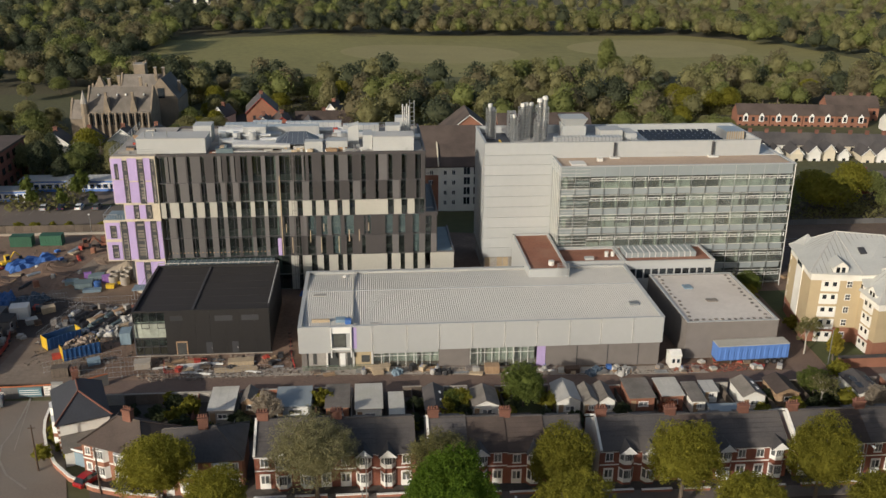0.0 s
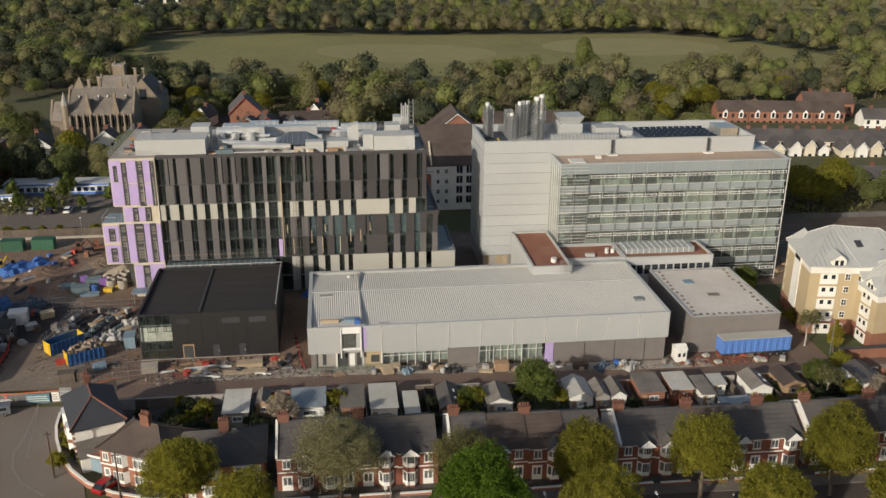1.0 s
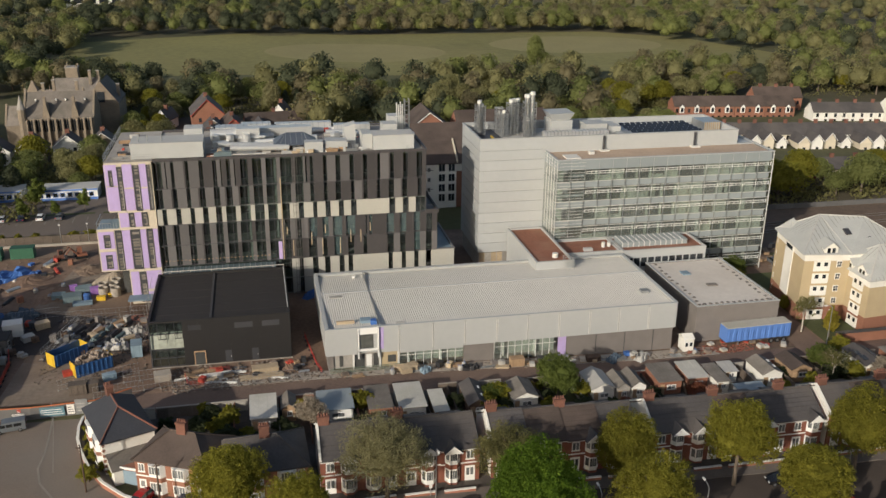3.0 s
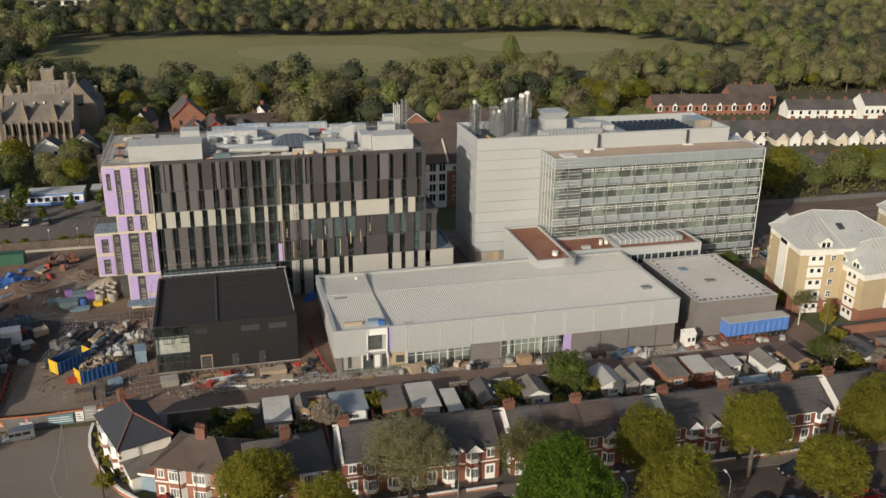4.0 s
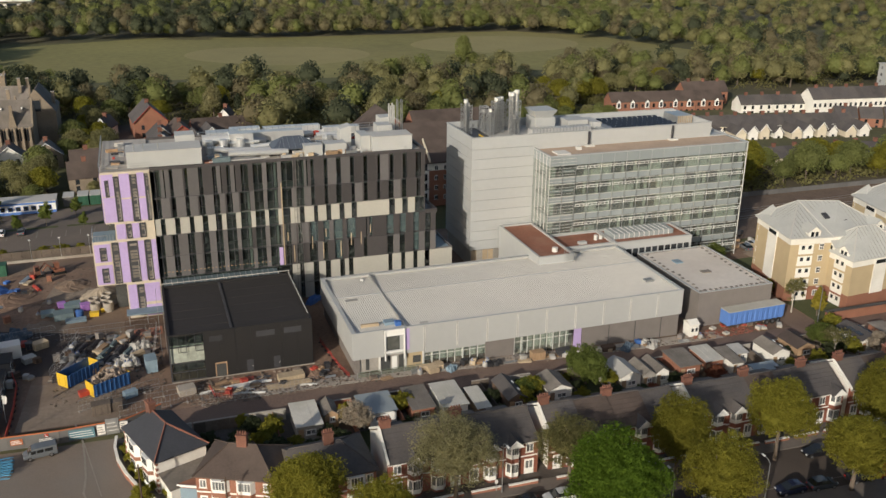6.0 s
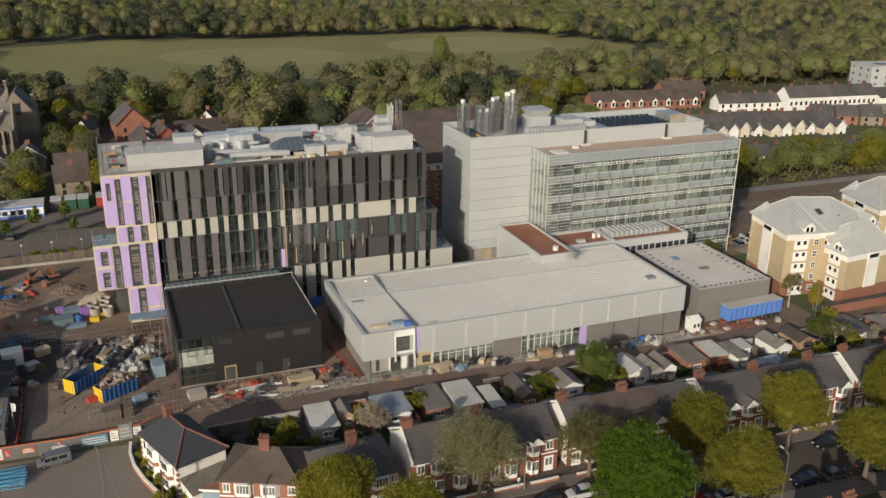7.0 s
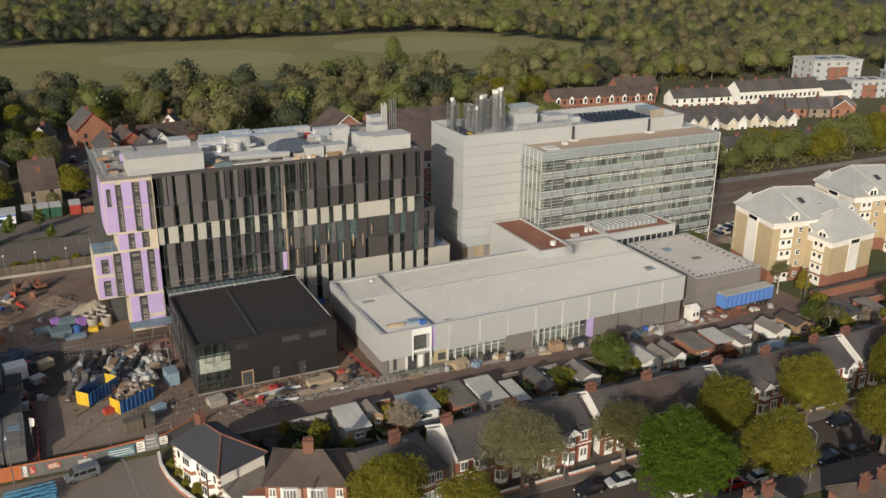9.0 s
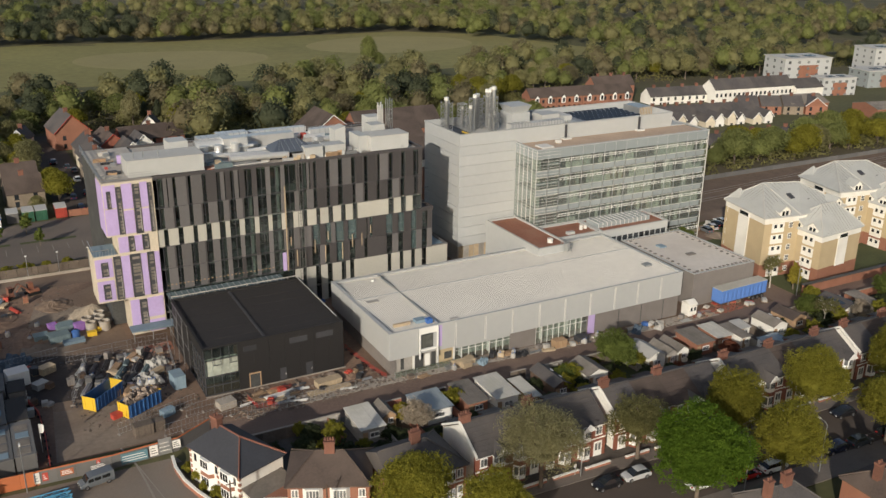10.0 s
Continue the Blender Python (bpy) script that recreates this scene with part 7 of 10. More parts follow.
# ---------------------------------------------------------------- woods
rw = random.Random(77)
WOOD = []
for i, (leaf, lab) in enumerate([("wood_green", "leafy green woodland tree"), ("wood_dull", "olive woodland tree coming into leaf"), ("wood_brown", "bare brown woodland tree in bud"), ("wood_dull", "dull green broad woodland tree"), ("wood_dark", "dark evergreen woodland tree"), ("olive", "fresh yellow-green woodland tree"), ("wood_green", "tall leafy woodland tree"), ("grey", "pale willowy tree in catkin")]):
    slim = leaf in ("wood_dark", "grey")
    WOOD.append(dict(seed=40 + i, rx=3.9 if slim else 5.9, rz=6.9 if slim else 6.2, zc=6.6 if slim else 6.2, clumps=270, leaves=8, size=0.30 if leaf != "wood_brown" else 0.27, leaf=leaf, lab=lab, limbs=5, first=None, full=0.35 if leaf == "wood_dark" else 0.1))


def wood_tree(k, x, y, s, sz):
    w = WOOD[k]
    if w["first"] is None:
        w["first"] = make_tree("woodland_tree", w["lab"], (x, y, gz(x)), w["seed"], w["rx"], w["rz"], w["zc"], w["clumps"], w["leaves"], w["size"], w["leaf"], limbs=w["limbs"], trunk_r=0.32, group="belt of trees behind the site", full=w["full"])
    else:
        grown(w["first"], x, y, rw.random() * 360, s, sz)


def inside(x, y, boxes):
    return any(a <= x <= b and c <= y <= d for a, b, c, d in boxes)


CLEAR = [(134, 222, 227, 242), (-106, -60, 298, 360), (-50, -8, 296, 348), (130, 200, 300, 342), (150, 245, 240, 352), (-66, -50, 250, 292), (10, 45, 205, 300), (200, 360, 240, 352), (-47, -38, 240, 350), (-52, -8, 300, 320), (-104, -70, 282, 330)]
placed = []


def scatter(n, x0, x1, y0, y1, kinds, smin, smax, gap):
    for _ in range(n * 6):
        if n <= 0:
            break
        x, y = rw.uniform(x0, x1), rw.uniform(y0, y1)
        if inside(x, y, CLEAR) or any(abs(x - a) < gap and abs(y - b) < gap for a, b in placed):
            continue
        placed.append((x, y))
        s = rw.uniform(smin, smax)
        wood_tree(rw.choice(kinds), x, y, s, s * rw.uniform(0.85, 1.1))
        n -= 1


scatter(26, -6, 135, 300, 346, (0, 1, 2, 3, 5, 6), 0.6, 0.85, 6.0)
scatter(84, -75, 190, 344, 388, (0, 1, 2, 0, 3, 3, 5, 6, 7, 1), 0.66, 1.0, 5.5)
scatter(34, -135, -78, 248, 330, (0, 1, 4, 3, 3, 4, 5), 0.7, 1.05, 6.0)
scatter(10, -140, -72, 372, 420, (0, 1, 2, 3, 4, 4), 0.75, 1.1, 7.0)
scatter(14, -72, -48, 252, 345, (0, 1, 3, 5), 0.55, 0.85, 5.0)
scatter(34, 92, 250, 212, 228, (0, 5, 3, 5, 0), 0.6, 1.15, 5.5)
scatter(16, 195, 330, 352, 390, (0, 1, 2, 2, 3, 5, 4), 0.75, 1.15, 7.0)
scatter(6, -40, 10, 215, 240, (0, 1, 3), 0.4, 0.6, 5)
for k, x, y, s, sz in ((6, 122.0, 447, 0.85, 1.65), (7, 124.2, 449, 0.95, 1.3), (0, 127.4, 446, 0.62, 0.85), (0, 119.4, 445, 0.55, 0.75)):
    wood_tree(k, x, y, s, sz)
for k, x, y, s, sz in ((4, -9.0, 352.0, 0.45, 0.7), (4, -4.5, 351.0, 0.45, 0.75), (4, -41.5, 372.0, 0.8, 0.9), (0, -66.5, 262, 0.6, 0.6), (3, -67, 275, 0.7, 0.7), (5, -55, 297, 0.6, 0.6), (3, -60, 302, 0.8, 0.8), (0, -69, 251, 0.55, 0.5), (3, -72, 256, 0.7, 0.7), (1, -75, 266, 0.8, 0.8), (3, -54, 254, 0.4, 0.4), (0, -51.5, 268, 0.4, 0.45), (3, -52, 282, 0.5, 0.5), (3, -51, 312, 0.6, 0.6), (1, -57, 342, 0.8, 0.8), (0, -48, 352, 0.7, 0.7), (1, -56, 289, 0.5, 0.5), (3, -55, 334, 0.8, 0.8), (0, -62, 318, 0.8, 0.8), (7, -14, 347, 0.95, 1.15)):
    wood_tree(k, x, y, s, sz)


def far_woods():
    """Distant woods as one mass of leaf blades."""
    r = np.random.RandomState(5)
    groups = {"wood_green": [], "wood_dull": [], "wood_brown": [], "wood_dark": []}
    regions = [(70, -75, 190, 346, 384), (200, 205, 345, 440, 640), (60, -118, 215, 601, 612), (50, -75, 190, 384, 412), (40, -6, 135, 296, 350), (30, 195, 330, 352, 395), (90, -260, -118, 400, 520), (80, -160, -116, 402, 600), (70, -250, -150, 500, 660), (40, -118, -72, 398, 440), (150, 190, 430, 352, 450), (40, -260, -140, 250, 330), (420, -140, 330, 602, 690), (300, -300, 700, 690, 880), (260, -300, 120, 680, 860), (130, -330, -118, 520, 700), (300, 320, 640, 440, 640), (150, 330, 900, 620, 840), (60, -330, -190, 330, 480)]
    for n, x0, x1, y0, y1 in regions:
        for _ in range(n):
            x, y = r.uniform(x0, x1), r.uniform(y0, y1)
            if -110 < x < 280 - (y - 455) * 0.44 and 432 < y < 600 or inside(x, y, CLEAR):
                continue
            edge = y < 625
            groups[r.choice(list(groups), p=(0.20, 0.20, 0.20, 0.40) if x < 60 else (0.36, 0.40, 0.19, 0.05) if not edge else (0.30, 0.36, 0.20, 0.14))].append((x, y, r.uniform(0.6, 1.25)))
    for name, pts in groups.items():
        made = [billow_mesh(name, 90 + k, 6.4, 7.4, 7.2, 270, 0.50, None, 16, 0.25) for k in range(6)]
        allv, cores, tris = [], [], []
        for k, (x, y, s) in enumerate(pts):
            a = r.uniform(0, math.tau)
            rot = np.array([[math.cos(a), -math.sin(a), 0], [math.sin(a), math.cos(a), 0], [0, 0, 1]])
            allv.append(made[k % 6][0] @ rot.T * s + np.array([x, y, gz(x)]))
            cores.append(made[k % 6][2][0] @ rot.T * s + np.array([x, y, gz(x)]))
            tris.append(made[k % 6][2][1] + k * len(SPHERE[2][0]))
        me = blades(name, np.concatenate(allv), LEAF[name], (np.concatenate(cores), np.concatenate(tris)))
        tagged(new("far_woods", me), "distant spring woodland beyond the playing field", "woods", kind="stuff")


far_woods()


def undergrowth():
    """Low scrub that closes the foot of the woods."""
    r = np.random.RandomState(15)
    rows = []
    for n, x0, x1, y0, y1 in [(900, -75, 195, 344, 350), (500, -6, 135, 296, 346), (700, -75, 190, 350, 405), (500, -160, -76, 225, 330), (500, 90, 300, 212, 240), (400, 195, 400, 350, 440)]:
        for _ in range(n):
            x, y = r.uniform(x0, x1), r.uniform(y0, y1)
            if not inside(x, y, CLEAR):
                rows.append((x, y, r.uniform(0.9, 2.3)))
    per = 40
    vs = []
    for x, y, s in rows:
        d = r.normal(size=(per, 3))
        d /= np.linalg.norm(d, axis=1)[:, None]
        d[:, 2] = np.abs(d[:, 2])
        c = d * np.array([1.6, 1.6, 1.3]) * s + np.array([x, y, gz(x)])
        a = r.normal(size=(per, 3))
        b = np.cross(a, d + 0.4 * r.normal(size=(per, 3)))
        a /= np.linalg.norm(a, axis=1)[:, None]
        b /= np.linalg.norm(b, axis=1)[:, None] + 1e-9
        z = 0.24 * s
        vs.append(np.stack([c - a * z, c + b * z * 0.7, c + a * z, c - b * z * 0.7], axis=1).reshape(-1, 3))
    me = blades("undergrowth", np.concatenate(vs), LEAF["dull"])
    tagged(new("undergrowth", me), "dull green scrub at the foot of the trees", "scrub", kind="stuff")


undergrowth()

# ---------------------------------------------------------------- apartment blocks
def apartments(base):
    t = Thing("apartment_block", "buff brick apartment block with white bands and grey hipped roofs", "building", base, group="apartment blocks")
    z0 = 0.0
    def wing(poly, eave, ridge, zr, faces):
        n = len(poly)
        t.mesh("plinth_wall", M["brick_orange"], *prism(poly, -1.0, 2.6), label="orange brick ground storey")
        c = sum((Vector(p) for p in poly), Vector((0, 0))) / n
        t.mesh("wall", M["brick_buff"], *prism([tuple(Vector(p) + (c - Vector(p)).normalized() * 0.03) for p in poly], 2.6, eave - 1.5))
        t.mesh("white_band", M["render_white"], *prism(poly, eave - 1.5, eave), label="white rendered top band")
        v, f = hip(poly, eave, ridge, zr, 0.45)
        t.mesh("roof", M["tile_grey_green"], v, f, label="pale grey tiled hipped roof")
        s = Soup()
        for p in poly:
            r = min(ridge, key=lambda q: (Vector(q) - Vector(p)).length)
            e = Vector(p) + (Vector(p) - c).normalized() * 0.6
            s.tube((*e, eave + 0.08), (*r, zr + 0.05), 0.13, n=5)
        for p, q in zip(ridge, ridge[1:]):
            s.tube((*p, zr + 0.05), (*q, zr + 0.05), 0.13, n=5)
        t.soup("hip_tiles", M["membrane_grey"], s)
        seams = Soup()
        for i in range(n):
            p, q = Vector(poly[i]), Vector(poly[(i + 1) % n])
            d = (q - p).normalized()
            up = Vector((-d.y, d.x))
            if (c - p).dot(up) < 0:
                up = -up
            r1 = min(ridge, key=lambda k: (Vector(k) - p).length)
            r2 = min(ridge, key=lambda k: (Vector(k) - q).length)
            h1, h2 = (Vector(r1) - p).dot(up), (Vector(r2) - p).dot(up)
            u1, u2 = (Vector(r1) - p).dot(d), (Vector(r2) - p).dot(d)
            L = (q - p).length
            if min(h1, h2) < 0.5:
                continue
            for k in range(1, int(L / 0.9)):
                u = k * 0.9
                if u < u1:
                    g = h1 * u / max(u1, 0.1)
                elif u > u2:
                    g = h2 * (L - u) / max(L - u2, 0.1)
                else:
                    g = h1 + (h2 - h1) * (u - u1) / max(u2 - u1, 0.1)
                hh = h1 if u < u1 else h2 if u > u2 else g
                a, b = p + d * u - up * 0.3, p + d * u + up * g
                if g > 0.4:
                    seams.tube((*a, eave + 0.04), (*b, eave + (zr - eave) * g / max(hh, 0.1) + 0.05), 0.06, n=3)
        t.soup("roof_seam", M["tile_seam"], seams, kind="stuff")
        for i, kinds in faces.items():
            p, q = Vector(poly[i]), Vector(poly[(i + 1) % n])
            d = (q - p)
            L = d.length
            d.normalize()
            o = Vector((d.y, -d.x))
            def quad(name, key, a, b, za, zb, out, under=None):
                pa, pb = p + d * a, p + d * b
                vs = [(*(pa - o * 0.05), za), (*(pb - o * 0.05), za), (*(pb + o * out), za), (*(pa + o * out), za)]
                return t.mesh(name, M[key], vs + [(x, y, zb) for x, y, z in vs], BOX_F, under)
            storeys = int((eave - 0.4) / 2.5)
            for kind, at, wd in kinds:
                a = at * L
                if kind == "stair":
                    w = quad("stair_panel", "render_white", a, a + wd, 2.4, eave - 0.2, 0.12)
                    quad("pane", "window_dark", a + 0.4, a + wd - 0.4, eave - 1.5, eave - 0.7, 0.16, w)
                    continue
                for k in range(storeys + (1 if kind == "bays" else 0)):
                    z = 0.5 + k * 2.5
                    if z + 1.3 > eave:
                        break
                    if kind == "bays":
                        w = quad("bay_panel", "render_white", a, a + wd, z - 0.7, z + 1.25, 0.14)
                        quad("spandrel", "render_white", a + 0.1, a + wd - 0.1, z - 0.75, z - 0.05, 0.18, w)
                        for u in (0.16, 0.62):
                            quad("pane", "window_dark", a + wd * u, a + wd * (u + 0.22), z + 0.25, z + 1.05, 0.16, w)
                    else:
                        w = quad("window", "frame_white", a, a + wd, z, z + 1.25, 0.06)
                        for u in (0.1, 0.55):
                            quad("pane", "window_dark", a + wd * u, a + wd * (u + 0.36), z + 0.1, z + 0.58, 0.08, w)
                            quad("pane", "window_dark", a + wd * u, a + wd * (u + 0.36), z + 0.68, z + 1.15, 0.08, w)
    def dormer(x, y, z, ang):
        m = pose(x, y, z, 0, 0, ang) @ Matrix.Diagonal((1.45, 1.25, 1.35, 1))
        b = [m @ Vector(v) for v in ((-0.9, 0, -0.2), (0.9, 0, -0.2), (0.9, 0, 1.0), (0, 0, 1.8), (-0.9, 0, 1.0), (-0.9, 2.4, -0.2), (0.9, 2.4, -0.2), (0.9, 2.4, 1.0), (0, 2.4, 1.8), (-0.9, 2.4, 1.0))]
        d = t.mesh("dormer", M["render_white"], b, [(0, 1, 2, 3, 4), (9, 8, 7, 6, 5), (0, 5, 6, 1), (1, 6, 7, 2), (4, 9, 5, 0)], label="white gabled dormer")
        r = [m @ Vector(v) for v in ((-1.15, -0.2, 0.85), (0, -0.2, 1.9), (1.15, -0.2, 0.85), (-1.15, 2.6, 0.85), (0, 2.6, 1.9), (1.15, 2.6, 0.85), (0, -0.2, 1.78), (0, 2.6, 1.78))]
        t.mesh("dormer_roof", M["tile_grey_green"], r, [(0, 1, 4, 3), (1, 2, 5, 4), (0, 3, 7, 6), (6, 7, 5, 2), (0, 6, 1), (1, 6, 2), (3, 4, 7), (4, 5, 7)], under=d)
        for u in (-0.55, 0.1):
            pv = [m @ Vector(v) for v in box_v(u, u + 0.42, -0.05, 0.01, 0.1, 0.95)]
            t.mesh("pane", M["window_dark"], pv, BOX_F, under=d)
    wing([(-2.9, 0), (6.0, -1.2), (20.0, -1.2), (20.0, 13.5), (0, 14.2)], 13.3, [(5.6, 9.4), (13.6, 6.6)], 17.6, {4: [("stair", 0.36, 3.8), ("win", 0.06, 0.01)], 0: [("bays", 0.22, 3.2), ("win", 0.72, 1.0)]})
    wing([(6.2, -7.6), (20.0, -6.4), (20.5, 3.0), (6.2, 3.0)], 10.2, [(11.0, -2.2), (15.8, -2.0)], 15.0, {0: [("stair", 0.42, 3.4)], 3: [("win", 0.26, 1.3), ("bays", 0.55, 3.0)]})
    dormer(2.0, -0.75, 13.1, -8)
    dormer(17.6, -1.25, 13.1, 0)
    dormer(6.15, -4.9, 10.0, -90)
    dormer(6.15, -0.9, 10.0, -90)
    t.mesh("turret_roof", M["tile_grey_green"], *hip([(0.4, 10.8), (3.4, 10.8), (3.4, 14.2), (0.4, 14.2)], 13.6, [(2.0, 12.5)], 16.2))
    for x, y in ((8.0, 3.6), (11.5, 2.6), (14.2, 4.0)):
        pm = pose(x, y, 13.42 + 0.5 * (y + 1.2), 26)
        t.mesh("rooflight", M["dark_metal"], [pm @ Vector(v) for v in box_v(-0.6, 0.6, -0.8, 0.8, -0.1, 0.16)], BOX_F)


for dx, dy in ((82.5, 141.4), (114.0, 148.0)):
    apartments((dx, dy, -1.3))


# ---------------------------------------------------------------- houses and blocks in the distance
def simple_house(base, rz, w, d, eave, ridge, wall, roof, label, gable_front=False, windows=3, chimneys=1, dormers=0, group="distant houses", name="house", trim="frame_white", storeys=2):
    t = Thing(name, label, "house", base, rz, group=group)
    t.mesh("wall", M[wall], *prism([(0, 0), (w, 0), (w, d), (0, d)], -0.8, eave))
    if gable_front:
        m = w / 2
        v = []
        for y in (-0.35, d + 0.3):
            v += [(-0.35, y, eave - 0.2), (m, y, ridge), (w + 0.35, y, eave - 0.2), (-0.35, y, eave), (m, y, ridge + 0.2), (w + 0.35, y, eave)]
        t.mesh("roof", M[roof], v, [(0, 1, 7, 6), (1, 2, 8, 7), (3, 9, 10, 4), (4, 10, 11, 5), (0, 6, 9, 3), (2, 5, 11, 8), (0, 3, 4, 1), (1, 4, 5, 2), (6, 7, 10, 9), (7, 8, 11, 10)])
        t.mesh("gable", M[wall], [(0, 0, eave), (w, 0, eave), (m, 0, ridge - 0.05), (0, 0.2, eave), (w, 0.2, eave), (m, 0.2, ridge - 0.05)], [(0, 1, 2), (3, 5, 4), (0, 3, 4, 1), (1, 4, 5, 2), (2, 5, 3, 0)])
        s = Soup()
        for sx in (-1, 1):
            s.tube((m + sx * (m + 0.4), -0.4, eave - 0.1), (m, -0.4, ridge + 0.12), 0.13, n=4)
        t.soup("barge_board", M[trim], s)
    else:
        v, f = gable_roof(w, 0, d, eave, ridge, 0.3, 0.2, 0.15)
        t.mesh("roof", M[roof], v, f)
        for x in (0.0, w - 0.2):
            t.mesh("gable", M[wall], [(x, 0.1, eave), (x, d - 0.1, eave), (x, d / 2, ridge - 0.02), (x + 0.2, 0.1, eave), (x + 0.2, d - 0.1, eave), (x + 0.2, d / 2, ridge - 0.02)], [(0, 2, 1), (3, 4, 5), (0, 1, 4, 3), (1, 2, 5, 4), (2, 0, 3, 5)])
    for i in range(windows):
        x = (i + 0.5) * w / windows
        for k in range(storeys):
            z = 0.7 + k * (eave - 0.3) / storeys
            s = Soup().box(x - 0.62, x + 0.62, -0.06, 0.02, z - 0.12, z + 0.05).box(x - 0.5, x + 0.5, -0.04, 0.02, z + 0.05, z + 1.35)
            t.soup("window", M["window_dark"], s)
    for i in range(chimneys):
        chimney(t, (i + 0.5) * w / chimneys, d / 2, ridge - 0.6, ridge + 1.3, 1.2, 0.7, 0)
    for i in range(dormers):
        x = (i + 0.5) * w / dormers
        p = t.mesh("porch_gable", M["frame_white"], [(x - 0.85, -0.5, 3.2), (x + 0.85, -0.5, 3.2), (x + 0.85, -0.5, eave - 0.3), (x, -0.5, eave + 0.8), (x - 0.85, -0.5, eave - 0.3), (x - 0.85, 0.4, 3.2), (x + 0.85, 0.4, 3.2), (x + 0.85, 0.4, eave - 0.3), (x, 0.4, eave + 0.8), (x - 0.85, 0.4, eave - 0.3)], [(0, 1, 2, 3, 4), (9, 8, 7, 6, 5), (0, 5, 6, 1), (1, 6, 7, 2), (4, 9, 5, 0)])
        t.box("pane", M["window_dark"], x - 0.5, x + 0.5, -0.56, -0.5, 3.5, eave - 0.5, under=p)
        t.mesh("porch_roof", M[roof], [(x - 1.05, -0.6, eave - 0.45), (x, -0.6, eave + 0.95), (x + 1.05, -0.6, eave - 0.45), (x - 1.05, 2.0, eave - 0.45), (x, 2.0, eave + 0.95), (x + 1.05, 2.0, eave - 0.45), (x, -0.6, eave + 0.8), (x, 2, eave + 0.8)], [(0, 1, 4, 3), (1, 2, 5, 4), (0, 3, 7, 6), (6, 7, 5, 2), (0, 6, 1), (1, 6, 2)], under=p)
    return t


for i in range(4):
    simple_house((141.0 + i * 12.2, 323.5 - i * 1.7, -3.2), -8, 12.0, 8.5, 5.8, 9.0, "brick_orange", "tile_brown", "red brick terrace with white porch gables", windows=5, chimneys=0, dormers=2, group="distant brick terrace")
simple_house((180, 331, -3), -8, 20, 9, 6.5, 10.2, "brick_orange", "tile_brown", "red brick house with a brown tiled roof", windows=6, chimneys=3)
for i in range(4):
    simple_house((192.0 + i * 7.0, 308.0 - i * 1.2, -3), -9, 7.0, 8.0, 4.8, 7.9, "render_white", "slate", "white rendered terraced cottage with a slate roof", windows=2, chimneys=1, group="distant white terrace")
for i in range(6):
    simple_house((219.0 + i * 7.0, 298.0 - i * 0.8, -3), -6, 7.0, 9.5, 7.4, 11.2, "render_white", "slate", "tall white terraced house with a slate roof and chimney", windows=3, chimneys=1, group="distant tall white terrace")
for i in range(-7, 11):
    simple_house((152.5 + i * 5.4, 276.0 - i * 0.85, -3), -9, 5.2, 8.0, 4.8, 7.9, "render_cream" if i % 3 == 1 else "render_white", "slate", "small terraced house with a pale gabled rear", windows=1, chimneys=1, group="distant gabled terrace")
    simple_house((153.4 + i * 5.4 + (i * 5 % 3) * 0.35, 269.4 - i * 0.85 - (i * 7 % 4) * 0.7, -3), -9, 3.2 + (i * 3 % 4) * 0.25, 7.0 + (i * 7 % 4) * 0.7, 3.2 + (i * 5 % 4) * 0.35, 5.3 + (i * 5 % 4) * 0.45, "render_cream" if i % 2 else "render_white", "slate", "pale gabled rear wing of a terraced house", True, 1, 0, group="distant rear wings", storeys=1)
for i in range(-1, 9):
    simple_house((146.0 + i * 7.6, 231.5 - i * 0.6, -3), -5, 7.4, 8.0, 4.4, 7.0, "brick_red" if i % 2 else "render_cream", "slate", "terraced house with dark slates above the railway", windows=2, chimneys=1, group="distant railway terrace")
for i in range(4):
    simple_house((212.0 + i * 8.4, 277.0 - i * 4.0, -3), -28, 8.2, 9.0, 4.8, 8.2, "brick_orange" if i % 2 else "stone", "slate", "stone terraced house with a slate roof and gable", i == 3, 2, 1, group="distant stone terrace")
simple_house((232.0, 268.0, -3), -12, 18, 14, 5.5, 8.0, "brick_orange", "felt", "orange brick workshop with a pale roof", windows=4, chimneys=0, name="workshop", storeys=1)
simple_house((252.0, 243.0, -3), -14, 22, 15, 6.0, 7.6, "brick_orange", "felt", "orange brick warehouse with a grey felted roof", windows=5, chimneys=0, name="warehouse", storeys=1)
simple_house((261.5, 291.5, -3), -8, 15, 12, 6.2, 9.4, "render_white", "slate", "white walled house with a dark hipped roof", windows=6, chimneys=0, name="warehouse", storeys=1)


def flats(base, rz, w, d, storeys, wall, label, accent="brick_orange", cols=5):
    t = Thing("apartment_building", label, "building", base, rz, group="distant modern flats")
    h = storeys * 3.0
    t.mesh("wall", M[wall], *prism([(0, 0), (w, 0), (w, d), (0, d)], -1, h))
    t.box("roof", M["membrane_grey"], -0.4, w + 0.4, -0.4, d + 0.4, h, h + 0.35)
    t.box("accent_panel", M[accent], w * 0.3, w * 0.72, -0.1, 0.0, 0, h * 0.8)
    for k in range(storeys):
        for i in range(cols):
            x = (i + 0.5) * w / cols
            t.box("window", M["window_net"], x - 0.7, x + 0.7, -0.16, 0.0, k * 3 + 0.9, k * 3 + 2.1)
        for j in range(3):
            y = (j + 0.5) * d / 3
            t.box("window", M["window_net"], -0.1, 0.0, y - 0.6, y + 0.6, k * 3 + 0.9, k * 3 + 2.1)
    for x in (w * 0.25, w * 0.6):
        t.box("solar_array", M["solar"], x, x + w * 0.2, d * 0.3, d * 0.6, h + 0.35, h + 0.6)


